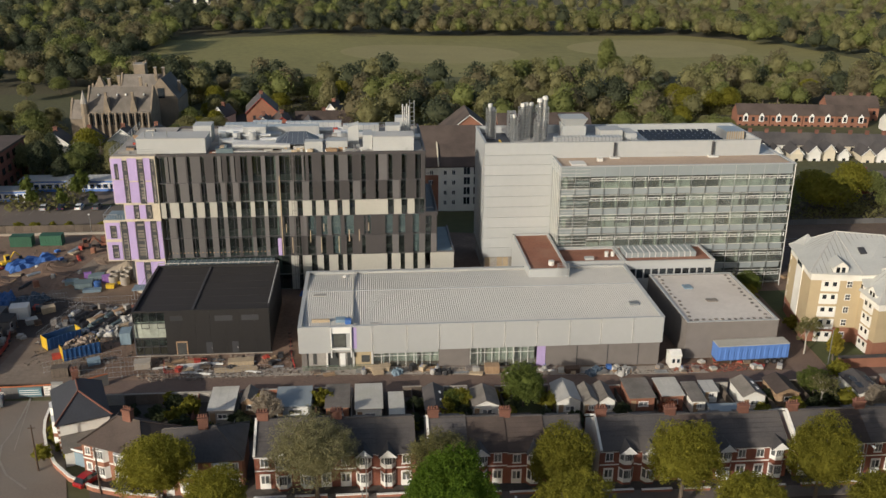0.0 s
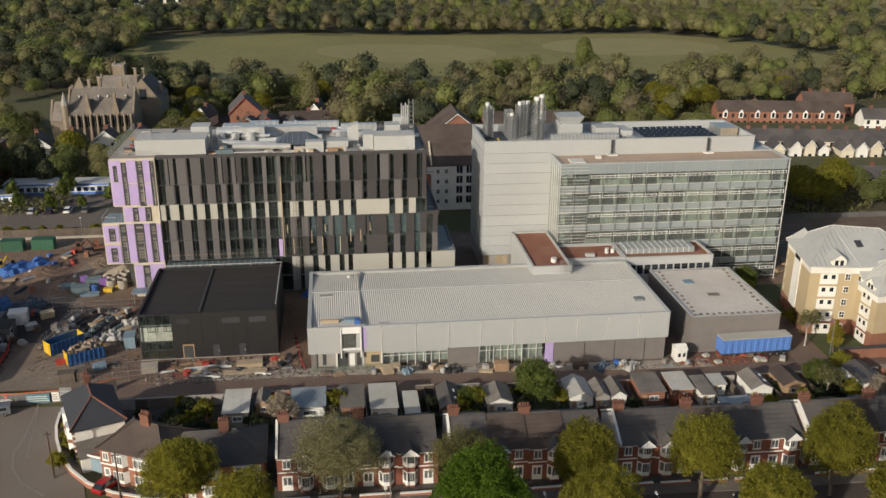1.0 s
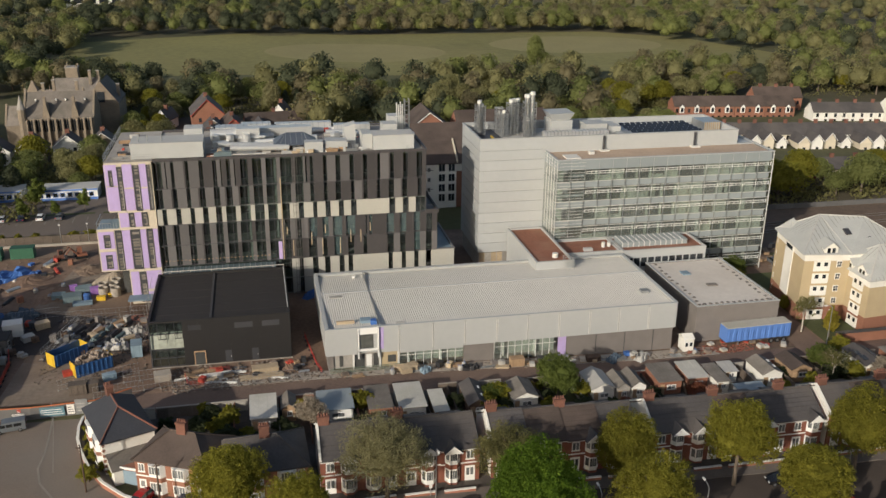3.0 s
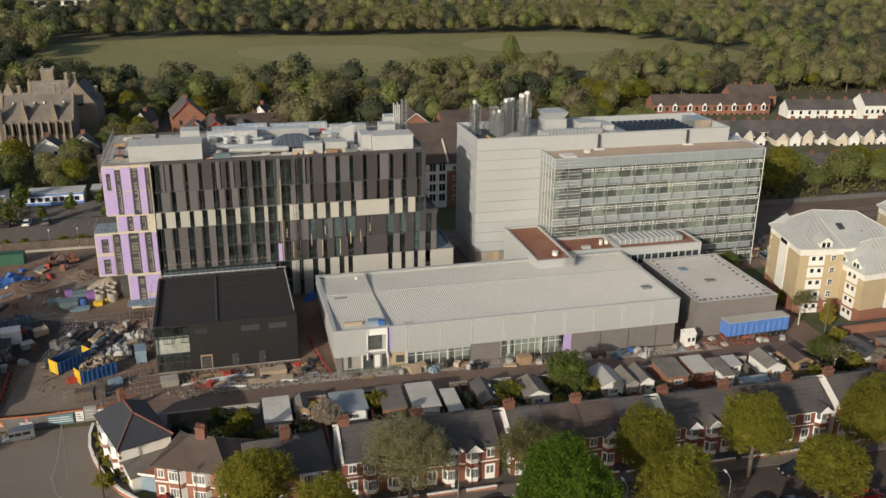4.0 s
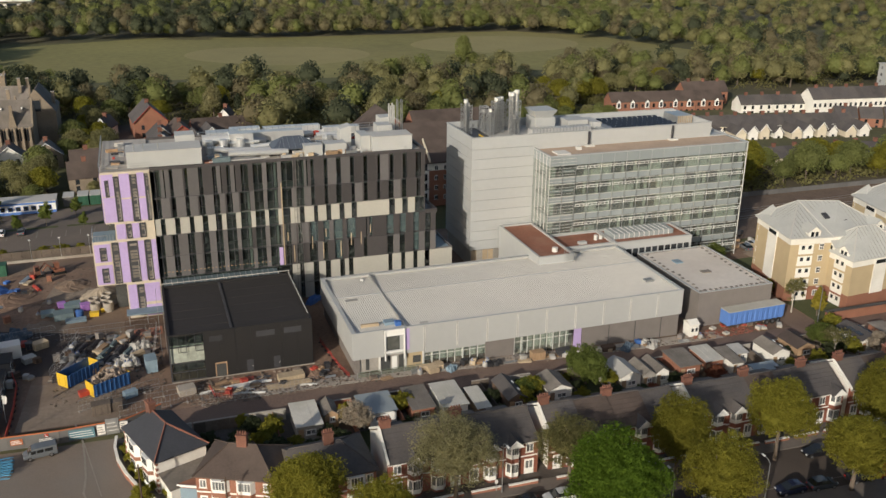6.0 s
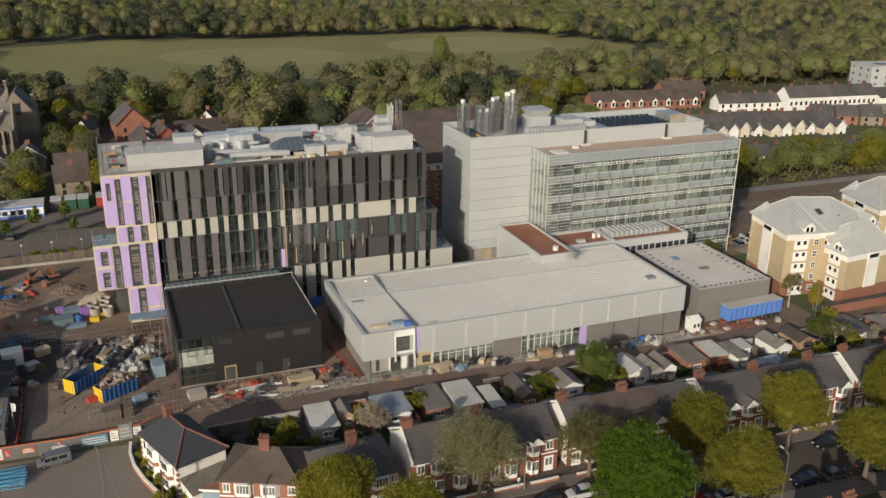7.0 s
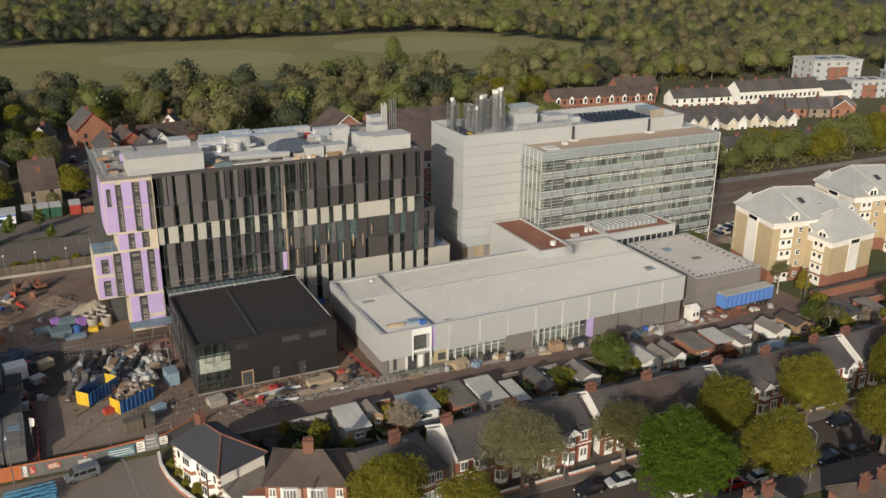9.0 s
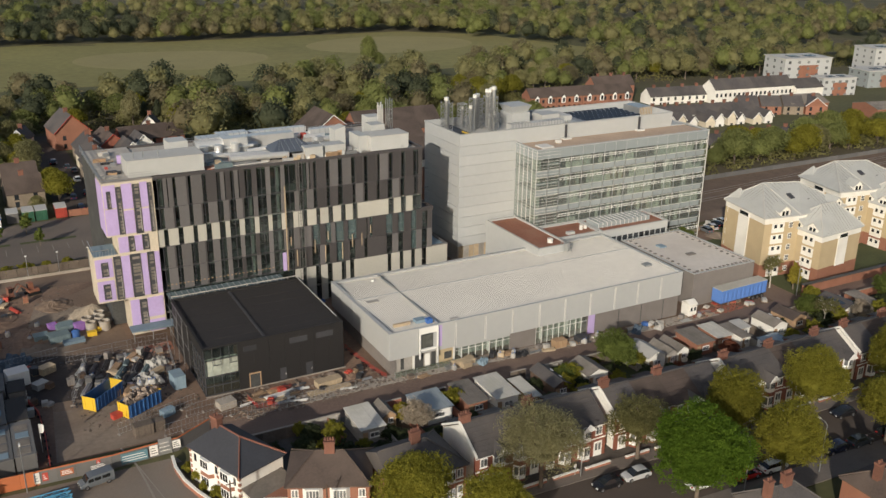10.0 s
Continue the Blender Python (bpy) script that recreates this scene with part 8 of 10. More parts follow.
flats((278, 314, -3), -12, 26, 16, 5, "clad_pale", "pale rendered five-storey flats with a flat roof")
flats((279, 292, -3), -12, 18, 9, 3, "clad_pale", "pale flats with orange brick panels")
flats((318, 298, -3), -12, 24, 14, 3, "spandrel", "blue-grey clad flats with a flat roof")
flats((353, 322, -3), -12, 26, 16, 5, "clad_pale", "tall pale flats with blue-grey panels")
# flats between the two tall blocks
t = Thing("apartment_building", "white and brick flats with dark brown tiled roofs", "building", (22, 220, 0), world=True)
for nm, key, xa, xb, ya, za, zb in (("brick_wall", "brick_orange", 8.0, 18.7, 222.0, -1, 8.8), ("white_band", "render_white", 8.0, 18.7, 222.0, 8.8, 11.2), ("wall", "render_white", 18.7, 30.0, 221.7, -1, 11.2), ("brick_wall", "brick_orange", 30.0, 42.0, 222.0, -1, 8.8), ("white_band", "render_white", 30.0, 42.0, 222.0, 8.8, 11.2)):
    t.mesh(nm, M[key], *prism([(xa, ya), (xb, ya), (xb, 234), (xa, 234)], za, zb))
for xs, y, w in (((10.0, 13.2, 16.4), 222.0, 0.9), ((20.0, 22.2), 221.7, 0.8), ((25.2, 27.8), 221.7, 1.7), ((31.6, 34.2, 37.2, 39.8), 222.0, 0.9)):
    for x in xs:
        for z in (0.8, 3.5, 6.2, 8.9):
            h = 2.1 if w > 1 else 1.25
            f_ = t.box("window", M["frame_white"], x, x + w, y - 0.1, y, z, z + h)
            for k in range(2):
                t.box("pane", M["window_dark"], x + 0.08 + k * w / 2, x + w / 2 - 0.02 + k * w / 2, y - 0.13, y - 0.1, z + 0.1, z + h - 0.1, under=f_)
v, f = gable_roof(34.6, 0, 12, 11.2, 15.4, 0.5, 0.25)
t.mesh("roof", M["tile_brown"], [(x + 7.7, y + 222, z) for x, y, z in v], f)
for x in (18.5, 30.0):
    t.mesh("roof_parapet", M["render_cream"], [(x, 221.4, 11.2), (x + 0.35, 221.4, 11.2), (x + 0.35, 228, 15.6), (x, 228, 15.6), (x, 221.4, 11.9), (x + 0.35, 221.4, 11.9), (x + 0.35, 228, 16.2), (x, 228, 16.2)], BOX_F, label="pale raised parapet across the roof")
simple_house((6, 240, 0), 0, 44, 16, 10.5, 16.0, "brick_orange", "tile_brown", "long brick building under a broad brown tiled roof", windows=12, chimneys=0, name="long_building")
simple_house((24, 268, 0), 0, 16, 16, 8.5, 14.8, "brick_orange", "tile_brown", "brick hall with a brown roof and white-edged gable", True, 3, 0)
simple_house((42, 272, 0), 0, 30, 14, 7.5, 13.0, "brick_orange", "tile_brown", "brick building with a brown tiled roof", windows=7, chimneys=0)
# gabled houses behind the dark block
simple_house((-42.5, 320, 0), 6, 11, 15, 5.6, 11.0, "brick_orange", "slate", "orange brick house with a steep red-edged gable", True, 2, 1, trim="barrier_red")
simple_house((-32.6, 298, 0), 6, 9.5, 14, 4.4, 8.4, "brick_red", "tile_brown", "red brick house with a half-timbered gable", True, 3, 1, trim="barrier_red")
simple_house((-27.5, 288, 0), 6, 7, 10, 4.0, 7.8, "render_white", "slate", "white gabled house with a slate roof", True, 2, 0)
simple_house((-22.0, 300, 0), 6, 6.5, 9, 3.6, 7.0, "render_white", "slate", "white gabled cottage with a slate roof", True, 1, 0)
simple_house((-24, 308, 0), 6, 20, 10, 4.0, 7.4, "brick_red", "tile_brown", "brick house with a long brown tiled roof", windows=5, chimneys=1)
for i in range(5):
    simple_house((-39.6 + i * 0.3, 258 + i * 10.5, 0), 4, 8.0, 8.4, 4.4, 8.0, "render_cream" if i % 2 else "stone", "slate", "pale gabled house along a residential side street", True, 2, 1, group="side-street houses")
for i in range(4):
    simple_house((-72 - i * 10, 288 - i * 2, 0), 4, 8.5, 8.0, 4.0, 7.6, "render_white" if i % 2 else "stone", "slate", "gabled house near the church", True, 2, 1, group="houses near the church")


def church():
    t = Thing("church", "large stone church with steep slate roofs and buttresses", "church", (-84, 322, -1), world=True)
    def nave(x0, x1, y0, y1, eave, ridge):
        t.mesh("wall", M["stone"], *prism([(x0, y0), (x1, y0), (x1, y1), (x0, y1)], -1.5, eave))
        v, f = gable_roof(x1 - x0, y0, y1, eave, ridge, 0.3, 0.25)
        t.mesh("roof", M["felt"], [(x + x0, y, z) for x, y, z in v], f, label="steep weathered slate roof")
        for x in (x0 - 0.2, x1 - 0.4):
            t.mesh("gable", M["stone"], [(x, y0 - 0.2, eave), (x, y1 + 0.2, eave), (x, (y0 + y1) / 2, ridge + 0.9), (x + 0.6, y0 - 0.2, eave), (x + 0.6, y1 + 0.2, eave), (x + 0.6, (y0 + y1) / 2, ridge + 0.9)], [(0, 2, 1), (3, 4, 5), (0, 1, 4, 3), (1, 2, 5, 4), (2, 0, 3, 5)])
    nave(-93.5, -72.2, 304.8, 318.6, 9.8, 16.6)
    nave(-100.0, -93.9, 308.0, 317.0, 7.0, 12.2)
    nave(-98.0, -79.0, 326.0, 336.0, 8.5, 14.0)
    nave(-92.0, -76.0, 344.0, 354.0, 9.0, 15.0)
    # cross wing with its gable to the front
    t.mesh("wall", M["stone"], *prism([(-77.5, 322), (-66.5, 322), (-66.5, 340), (-77.5, 340)], -1.5, 10.5))
    v, f = gable_roof(18, -77.5, -66.5, 10.5, 17.4, 0.2, 0.25)
    t.mesh("roof", M["slate"], [(-y - 144, x + 322, z) for x, y, z in v], [q[::-1] for q in f], label="dark slate roof of the cross wing")
    t.mesh("gable", M["stone"], [(-77.9, 321.7, 10.3), (-66.1, 321.7, 10.3), (-72.0, 321.7, 18.3), (-77.9, 322.3, 10.3), (-66.1, 322.3, 10.3), (-72.0, 322.3, 18.3)], [(0, 1, 2), (3, 5, 4), (0, 3, 4, 1), (1, 4, 5, 2), (2, 5, 3, 0)])
    w = t.box("window", M["window_dark"], -73.2, -70.8, 321.5, 321.7, 11.0, 14.6)
    t.box("window_head", M["stone"], -73.4, -70.6, 321.45, 321.7, 14.6, 15.1, under=w)
    for i in range(10):
        x = -92.6 + i * 2.17
        block(t, "buttress", M["stone"], x - 0.28, x + 0.28, 303.7, 304.8, -1, 8.8)
        t.mesh("buttress_cap", M["stone"], [(x - 0.28, 303.7, 8.8), (x + 0.28, 303.7, 8.8), (x + 0.28, 304.8, 8.8), (x - 0.28, 304.8, 8.8), (x - 0.28, 304.7, 9.7), (x + 0.28, 304.7, 9.7), (x + 0.28, 304.8, 9.7), (x - 0.28, 304.8, 9.7)], BOX_F)
        for k in (0.52, 1.2):
            if i < 9:
                w = t.box("window", M["window_dark"], x + k, x + k + 0.4, 304.68, 304.8, 5.2, 8.6)
                t.mesh("window_head", M["window_dark"], [(x + k, 304.68, 8.6), (x + k + 0.4, 304.68, 8.6), (x + k + 0.2, 304.68, 9.2), (x + k, 304.8, 8.6), (x + k + 0.4, 304.8, 8.6), (x + k + 0.2, 304.8, 9.2)], [(0, 1, 2), (3, 5, 4), (0, 3, 4, 1), (1, 4, 5, 2), (2, 5, 3, 0)], under=w)
    t.box("string_course", M["block_wall"], -93.5, -72.2, 304.6, 304.8, 9.3, 9.7)
    for x in (-86.6, -77.8):
        t.mesh("roof_gable", M["stone"], [(x - 1.2, 304.4, 9.5), (x + 1.2, 304.4, 9.5), (x + 0.35, 304.4, 14.2), (x - 0.35, 304.4, 14.2), (x - 1.2, 308.2, 9.5), (x + 1.2, 308.2, 9.5), (x + 0.35, 308.2, 14.2), (x - 0.35, 308.2, 14.2)], BOX_F)
        t.box("pinnacle", M["stone"], x - 0.4, x + 0.4, 304.6, 305.5, 14.2, 16.3)
    for x in (-90.0, -83.8, -80.9, -75.0):
        t.box("roof_vent", M["frame_white"], x - 0.2, x + 0.2, 308.6, 309.1, 14.4, 15.0)
    t.tube("turret", M["stone"], (-93.8, 304.6, -1), (-93.8, 304.6, 12.6), 1.2, n=8)
    t.tube("turret_spire", M["block_wall"], (-93.8, 304.6, 12.6), (-93.8, 304.6, 17.0), 1.35, 0.08, n=8)
    t.box("tower", M["stone"], -88.0, -83.8, 351, 355, 0, 18.4)
    t.box("tower_cap", M["block_wall"], -88.2, -83.6, 350.8, 355.2, 18.4, 18.8)
    for x, y in ((-88, 351), (-84.3, 351), (-88, 354.5), (-84.3, 354.5)):
        t.box("pinnacle", M["stone"], x, x + 0.5, y, y + 0.5, 18.8, 19.6)
    t.mesh("turret_roof", M["stone"], *hip([(-97.5, 330), (-93.5, 330), (-93.5, 334), (-97.5, 334)], 12.6, [(-95.5, 332)], 17.6))
    for x, y, z in ((-92, 331, 16.4), (-88.5, 331, 17.4), (-81, 331, 17.0), (-79, 347, 18.0), (-76.5, 349, 17.6), (-67.4, 331, 15.6)):
        c = t.box("chimney", M["stone"], x - 0.5, x + 0.5, y - 0.45, y + 0.45, z - 5, z, label="pale stone chimney stack")
        t.box("chimney_cap", M["block_wall"], x - 0.6, x + 0.6, y - 0.55, y + 0.55, z, z + 0.25, under=c)


church()
t = Thing("stadium", "vast pale building with blue panels beyond the woods", "building", (-160, 765, 0), world=True)
t.box("stand", M["render_white"], -222, -108, 762, 780, 0, 24)
for i in range(9):
    t.box("roof_panel", M["trailer_blue" if i in (1, 2, 4) else "frame_white"], -222 + i * 12.7, -210 + i * 12.7, 758, 762, 12, 31 - (i % 3) * 2)
for i in range(12):
    t.box("window_band", M["window_dark"], -220 + i * 9.4, -213 + i * 9.4, 761.8, 762, 7, 10)


# car park with its low blue and white buildings
def modular(base, w, d, h, label):
    t = Thing("modular_building", label, "building", base, group="modular buildings")
    t.box("wall", M["frame_white"], 0, w, 0, d, 0, h)
    t.box("roof", M["membrane_grey"], -0.2, w + 0.2, -0.2, d + 0.2, h, h + 0.15)
    t.box("fascia", M["trailer_blue"], -0.05, w + 0.05, -0.08, 0.0, h - 0.5, h)
    t.box("skirt", M["trailer_blue"], 0, w, -0.06, 0.0, 0, 0.7)
    for i in range(int(w / 1.8)):
        f_ = t.box("window", M["trailer_blue"], 0.4 + i * 1.8, 1.6 + i * 1.8, -0.07, 0.0, 0.9, 2.1)
        t.box("pane", M["window_dark"], 0.5 + i * 1.8, 1.5 + i * 1.8, -0.09, -0.07, 1.0, 2.0, under=f_)


modular((-95, 243, 0), 13, 6, 3.0, "low white modular building with blue trim beside the car park")
modular((-80, 242.5, 0), 17, 6, 3.0, "long low white modular building with blue trim beside the car park")
modular((-98, 234, 0), 8, 5, 2.8, "small white modular hut with blue trim")
for x, key in ((-58, "container_green"), (-55, "container_green"), (-50.5, "barrier_red"), (-61.5, "hoard_grey")):
    t = Thing("storage_container", "steel storage container at the car park edge", "container", (x, 246, 0), group="car park containers")
    t.box("body", M[key], 0, 2.6, 0, 5, 0.1, 2.6)
    for i in range(6):
        t.box("rib", M[key], 0.15 + i * 0.4, 0.3 + i * 0.4, -0.06, 0, 0.2, 2.5)
    t.box("roof", M["membrane_grey"], -0.05, 2.65, -0.05, 5.05, 2.6, 2.7)
t = Thing("brick_building", "dark brown brick block beside the car park", "building", (-110, 240, 0), world=True)
t.box("wall", M["brick_red"], -130, -99, 228, 262, 0, 11)
t.box("roof", M["tile_brown"], -130.5, -98.5, 227.5, 262.5, 11, 11.6)
for k in range(3):
    for i in range(7):
        t.box("window", M["window_dark"], -98.99, -98.9, 230 + i * 4.5, 232 + i * 4.5, 1.2 + k * 3.4, 3.0 + k * 3.4)
for i in range(15):
    x = -92 + i * 3.2
    b = sheet("line_bay", "worn white bay line on the car park", M["paint"], [(x, 222), (x + 0.12, 222), (x + 0.12, 226.5), (x, 226.5)], 0.06, 1, 1)
for x0, x1 in ((-88, -60), (-60, -46)):
    sheet("lawn_verge", "narrow grass verge in the car park", M["lawn"], [(x0, 229), (x1 - 2, 229), (x1 - 2, 230.4), (x0, 230.4)], 0.08, 4, 1)
# railway fence and boundary behind the yard
t = Thing("boundary_fence", "dark timber boundary fence with lamp posts behind the yard", "fence", (-75, 208, 0), world=True)
for i in range(36):
    x = -112 + i * 2.0
    t.box("fence_panel", M["fence_wood"], x, x + 1.94, 208.0, 208.1, 0, 1.8)
t.box("kerb_rail", M["concrete"], -112, -40, 205.8, 206.1, 0, 0.6)
for i in range(5):
    x = -66 + i * 6
    l = t.tube("lamp_post", M["galv"], (x, 207.2, 0), (x, 207.2, 4.5), 0.06)
    t.box("lamp_head", M["sign_white"], x - 0.2, x + 0.2, 206.9, 207.3, 4.5, 4.7, under=l)
sheet("ground_verge", "scrubby strip behind the fence", M["scrub"], [(-120, 208.4), (-38, 208.4), (-38, 214), (-120, 214)], 0.05, 10, 2)
# railway line
for k, y in enumerate((196.5, 198.0, 201.5, 203.0)):
    a = sheet("rail_line", "worn steel running rail", M["steel_rail"], [(90, y - 8), (320, y + 8), (320, y + 8.15), (90, y - 7.85)], 0.18, 24, 1, 0.12)
sheet("lane_rail", "pale service track beside the railway", M["mud_track"], [(92, 176), (200, 186), (200, 190), (92, 181)], 0.09, 10, 1)
t = Thing("lane_wall", "dark retaining wall beside the railway", "wall", (140, 208, -2), world=True)
for i in range(28):
    x = 90 + i * 5
    t.box("wall_bay", M["hoard_grey"], x, x + 4.95, 206.5, 206.8, -2.2, -0.3)
# brick walls behind the gardens to the east
t = Thing("yard_wall", "orange brick wall with a dark coping beside the lawn", "wall", (95, 127, -1.7), world=True)
for i in range(9):
    x = 81 + i * 5.0
    t.box("wall_bay", M["brick_orange"], x, x + 4.97, 130.5, 130.9, -1.9, 0.3)
t.box("coping", M["dark_metal"], 81, 126, 130.3, 131.1, 0.3, 0.55)

for x, y, rz, w, d, ea, ri, wall, roof, g in ((-15.5, 324.0, -14, 6.0, 9, 4.2, 8.0, "render_white", "tile_brown", True), (-55.5, 326.0, -20, 5.0, 8, 3.4, 6.8, "render_white", "slate", True)):
    simple_house((x, y, 0), rz, w, d, ea, ri, wall, roof, "small gabled house beside the side street", g, 2, 1, group="side-street houses", trim="frame_white" if wall != "brick_orange" else "barrier_red", storeys=1 if ea < 4.5 else 2)
t = Thing("brick_wall", "low orange brick wall closing the side street", "wall", (-44, 246.6, 0), world=True)
for i in range(5):
    t.box("wall_bay", M["brick_orange"], -49 + i * 2.2, -46.85 + i * 2.2, 246.4, 246.7, 0, 1.7)
for i in range(2):
    simple_house((-60.5, 258 + i * 14, 0), 4, 9.0, 9.0, 4.2, 7.8, "stone", "tile_brown", "brown roofed house across the side street", windows=2, chimneys=1, group="side-street houses")

# ---------------------------------------------------------------- vehicles
def paint(key, col):
    m = mat("paint_" + key, col, 0.25, var=0.04, spec=0.6)
    M["paint_" + key] = m
    return m


PAINT = {k: paint(k, c) for k, c in (("silver", (0.42, 0.43, 0.44)), ("white", (0.75, 0.75, 0.73)), ("black", (0.012, 0.012, 0.014)), ("navy", (0.015, 0.02, 0.045)), ("red", (0.30, 0.015, 0.015)), ("grey", (0.12, 0.13, 0.14)), ("slate", (0.055, 0.065, 0.075)))}


def loft(sections):
    """A closed shell through rings of equal length."""
    n = len(sections[0])
    v = [p for s in sections for p in s]
    f = []
    for k in range(len(sections) - 1):
        for i in range(n):
            j = (i + 1) % n
            f.append((k * n + i, k * n + j, (k + 1) * n + j, (k + 1) * n + i))
    f += [tuple(range(n))[::-1], tuple(range((len(sections) - 1) * n, len(sections) * n))]
    return v, f


def wheels(t, xs, half, r):
    for x in xs:
        for s in (-1, 1):
            y = s * half
            w = t.tube("wheel", M["tyre"], (x, y - 0.1, r), (x, y + 0.1, r), r, n=16)
            t.tube("rim", M["rim"], (x, y + s * 0.1, r), (x, y + s * 0.115, r), r * 0.62, n=12, under=w)


def car(key, label):
    t = Thing("car", label, "car", (0, 0, 0), group="parked cars")
    p = PAINT[key]
    prof = [(-2.1, 0.35, 0.72, 0.80), (-1.95, 0.28, 0.88, 0.84), (-1.2, 0.26, 0.95, 0.87), (0.0, 0.26, 0.93, 0.88), (0.9, 0.26, 0.90, 0.87), (1.7, 0.28, 0.78, 0.83), (2.05, 0.36, 0.62, 0.74)]
    t.mesh("body", p, *loft([[(x, -w, z0), (x, w, z0), (x, w, (z0 + z1) / 2), (x, w * 0.94, z1), (x, -w * 0.94, z1), (x, -w, (z0 + z1) / 2)] for x, z0, z1, w in prof]), smooth=False)
    cab = [(-1.85, 0.90, 0.92, 0.78), (-1.35, 0.90, 1.36, 0.64), (-0.5, 0.90, 1.46, 0.62), (0.3, 0.90, 1.40, 0.63), (1.05, 0.88, 0.92, 0.76)]
    t.mesh("glass_band", M["car_glass"], *loft([[(x, -0.80, z0), (x, 0.80, z0), (x, w, z1), (x, -w, z1)] for x, z0, z1, w in cab]), label="dark tinted glass")
    t.mesh("roof", p, *loft([[(x, -w, z - 0.03), (x, w, z - 0.03), (x, w * 0.96, z + 0.02), (x, -w * 0.96, z + 0.02)] for x, z, w in ((-1.36, 1.36, 0.65), (-0.5, 1.47, 0.63), (0.3, 1.41, 0.64))]))
    wheels(t, (-1.3, 1.3), 0.80, 0.32)
    for s in (-1, 1):
        t.box("headlight", M["lamp_clear"], 1.95, 2.08, s * 0.55 - 0.16, s * 0.55 + 0.16, 0.55, 0.68)
        t.box("tail_light", M["lamp_red"], -2.12, -2.02, s * 0.6 - 0.14, s * 0.6 + 0.14, 0.62, 0.8)
    return t.ob


CARS = {}
def park(key, label, x, y, rz):
    if key not in CARS:
        CARS[key] = car(key, label)
        CARS[key].matrix_world = pose(x, y, gz(x) + 0.08, 0, 0, rz)
    else:
        copy_thing(CARS[key], pose(x, y, gz(x) + 0.08, 0, 0, rz))


park("silver", "silver hatchback parked at the kerb", 6.0, 93.5, 178)
park("black", "black car parked at the kerb", 1.1, 93.4, 178)
park("black", "", 47.0, 93.2, 176)
park("black", "", 48.5, 86.2, -2)
park("slate", "blue-grey car parked at the kerb", 42.2, 86.4, -2)
park("red", "red car parked at the kerb", 53.2, 86.0, -2)
park("white", "white hatchback parked at the kerb", 25.0, 87.0, -3)
park("red", "", 20.0, 87.2, -3)
park("white", "", 12.8, 88.2, -3)
park("navy", "dark blue car parked at the kerb", 29.8, 93.9, 177)
for k, (x, y, rz) in enumerate(((-44.6, 262, 88), (-44.8, 268, 88), (-45.0, 274, 92), (-40.6, 259, 90), (-41.0, 265, 88), (-41.4, 280, 90), (-42.2, 296, 91), (-45.6, 303, 88))):
    park(("navy", "slate", "black", "black", "navy", "white", "slate", "black")[k], "", x, y, rz)
park("navy", "", 37.2, 86.7, 178)
park("grey", "grey car parked at the kerb", 66.0, 92.6, 176)
park("silver", "", -12.8, 95.0, 178)
park("red", "", -37.6, 103.6, 60)
park("navy", "", -31.8, 100.8, -25)
park("silver", "", 74.6, 146.0, 82)
for i, k in enumerate(("silver", "navy", "white", "grey")):
    park(k, "", -83 + i * 4.4, 226.5, 90)
park("white", "", -88.5, 233.5, 10)
for i, k in enumerate(("navy", "silver", "black", "grey", "white")):
    park(k, "", -44.0 + (i % 2) * 4.0 - i * 0.3, 252 + i * 13.0, 90)
for i in range(4):
    park(("navy", "grey", "silver", "black")[i % 4], "", -64 + i * 3.0, 333 + (i % 2), 80)
for i in range(4):
    park(("grey", "silver", "black", "white")[i], "", 92 + i * 2.8, 170 + i * 1.2, 85)


def van(x, y, rz):
    t = Thing("van", "grey panel van with dark windows on the side road", "van", (x, y, gz(x) + 0.06), rz)
    t.ob.matrix_world = t.ob.matrix_world @ Matrix.Diagonal((0.84, 0.9, 0.82, 1))
    p = PAINT["grey"]
    prof = [(-2.6, 0.4, 1.95, 0.92), (-2.5, 0.34, 2.05, 0.96), (0.6, 0.34, 2.08, 0.96), (1.2, 0.34, 1.98, 0.95), (1.85, 0.34, 1.22, 0.94), (2.5, 0.36, 0.98, 0.90), (2.62, 0.42, 0.8, 0.82)]
    t.mesh("body", p, *loft([[(q, -w, z0), (q, w, z0), (q, w, z0 + (z1 - z0) * 0.55), (q, w * 0.9, z1), (q, -w * 0.9, z1), (q, -w, z0 + (z1 - z0) * 0.55)] for q, z0, z1, w in prof]))
    for s in (-1, 1):
        for a, b in ((-1.9, -0.7), (-0.5, 0.5), (0.65, 1.45)):
            t.box("side_window", M["car_glass"], a, b, s * 0.955 - 0.02, s * 0.955 + 0.02, 1.2, 1.75)
        t.box("headlight", M["lamp_clear"], 2.5, 2.63, s * 0.62 - 0.15, s * 0.62 + 0.15, 0.62, 0.8)
        t.box("tail_light", M["lamp_red"], -2.63, -2.58, s * 0.78 - 0.08, s * 0.78 + 0.08, 0.9, 1.3)
    t.mesh("windscreen", M["car_glass"], [(1.26, -0.8, 1.93), (1.26, 0.8, 1.93), (1.84, 0.82, 1.26), (1.84, -0.82, 1.26), (1.3, -0.8, 1.96), (1.3, 0.8, 1.96), (1.89, 0.82, 1.27), (1.89, -0.82, 1.27)], BOX_F)
    wheels(t, (-1.6, 1.7), 0.86, 0.36)


van(-58.4, 124.5, 190)


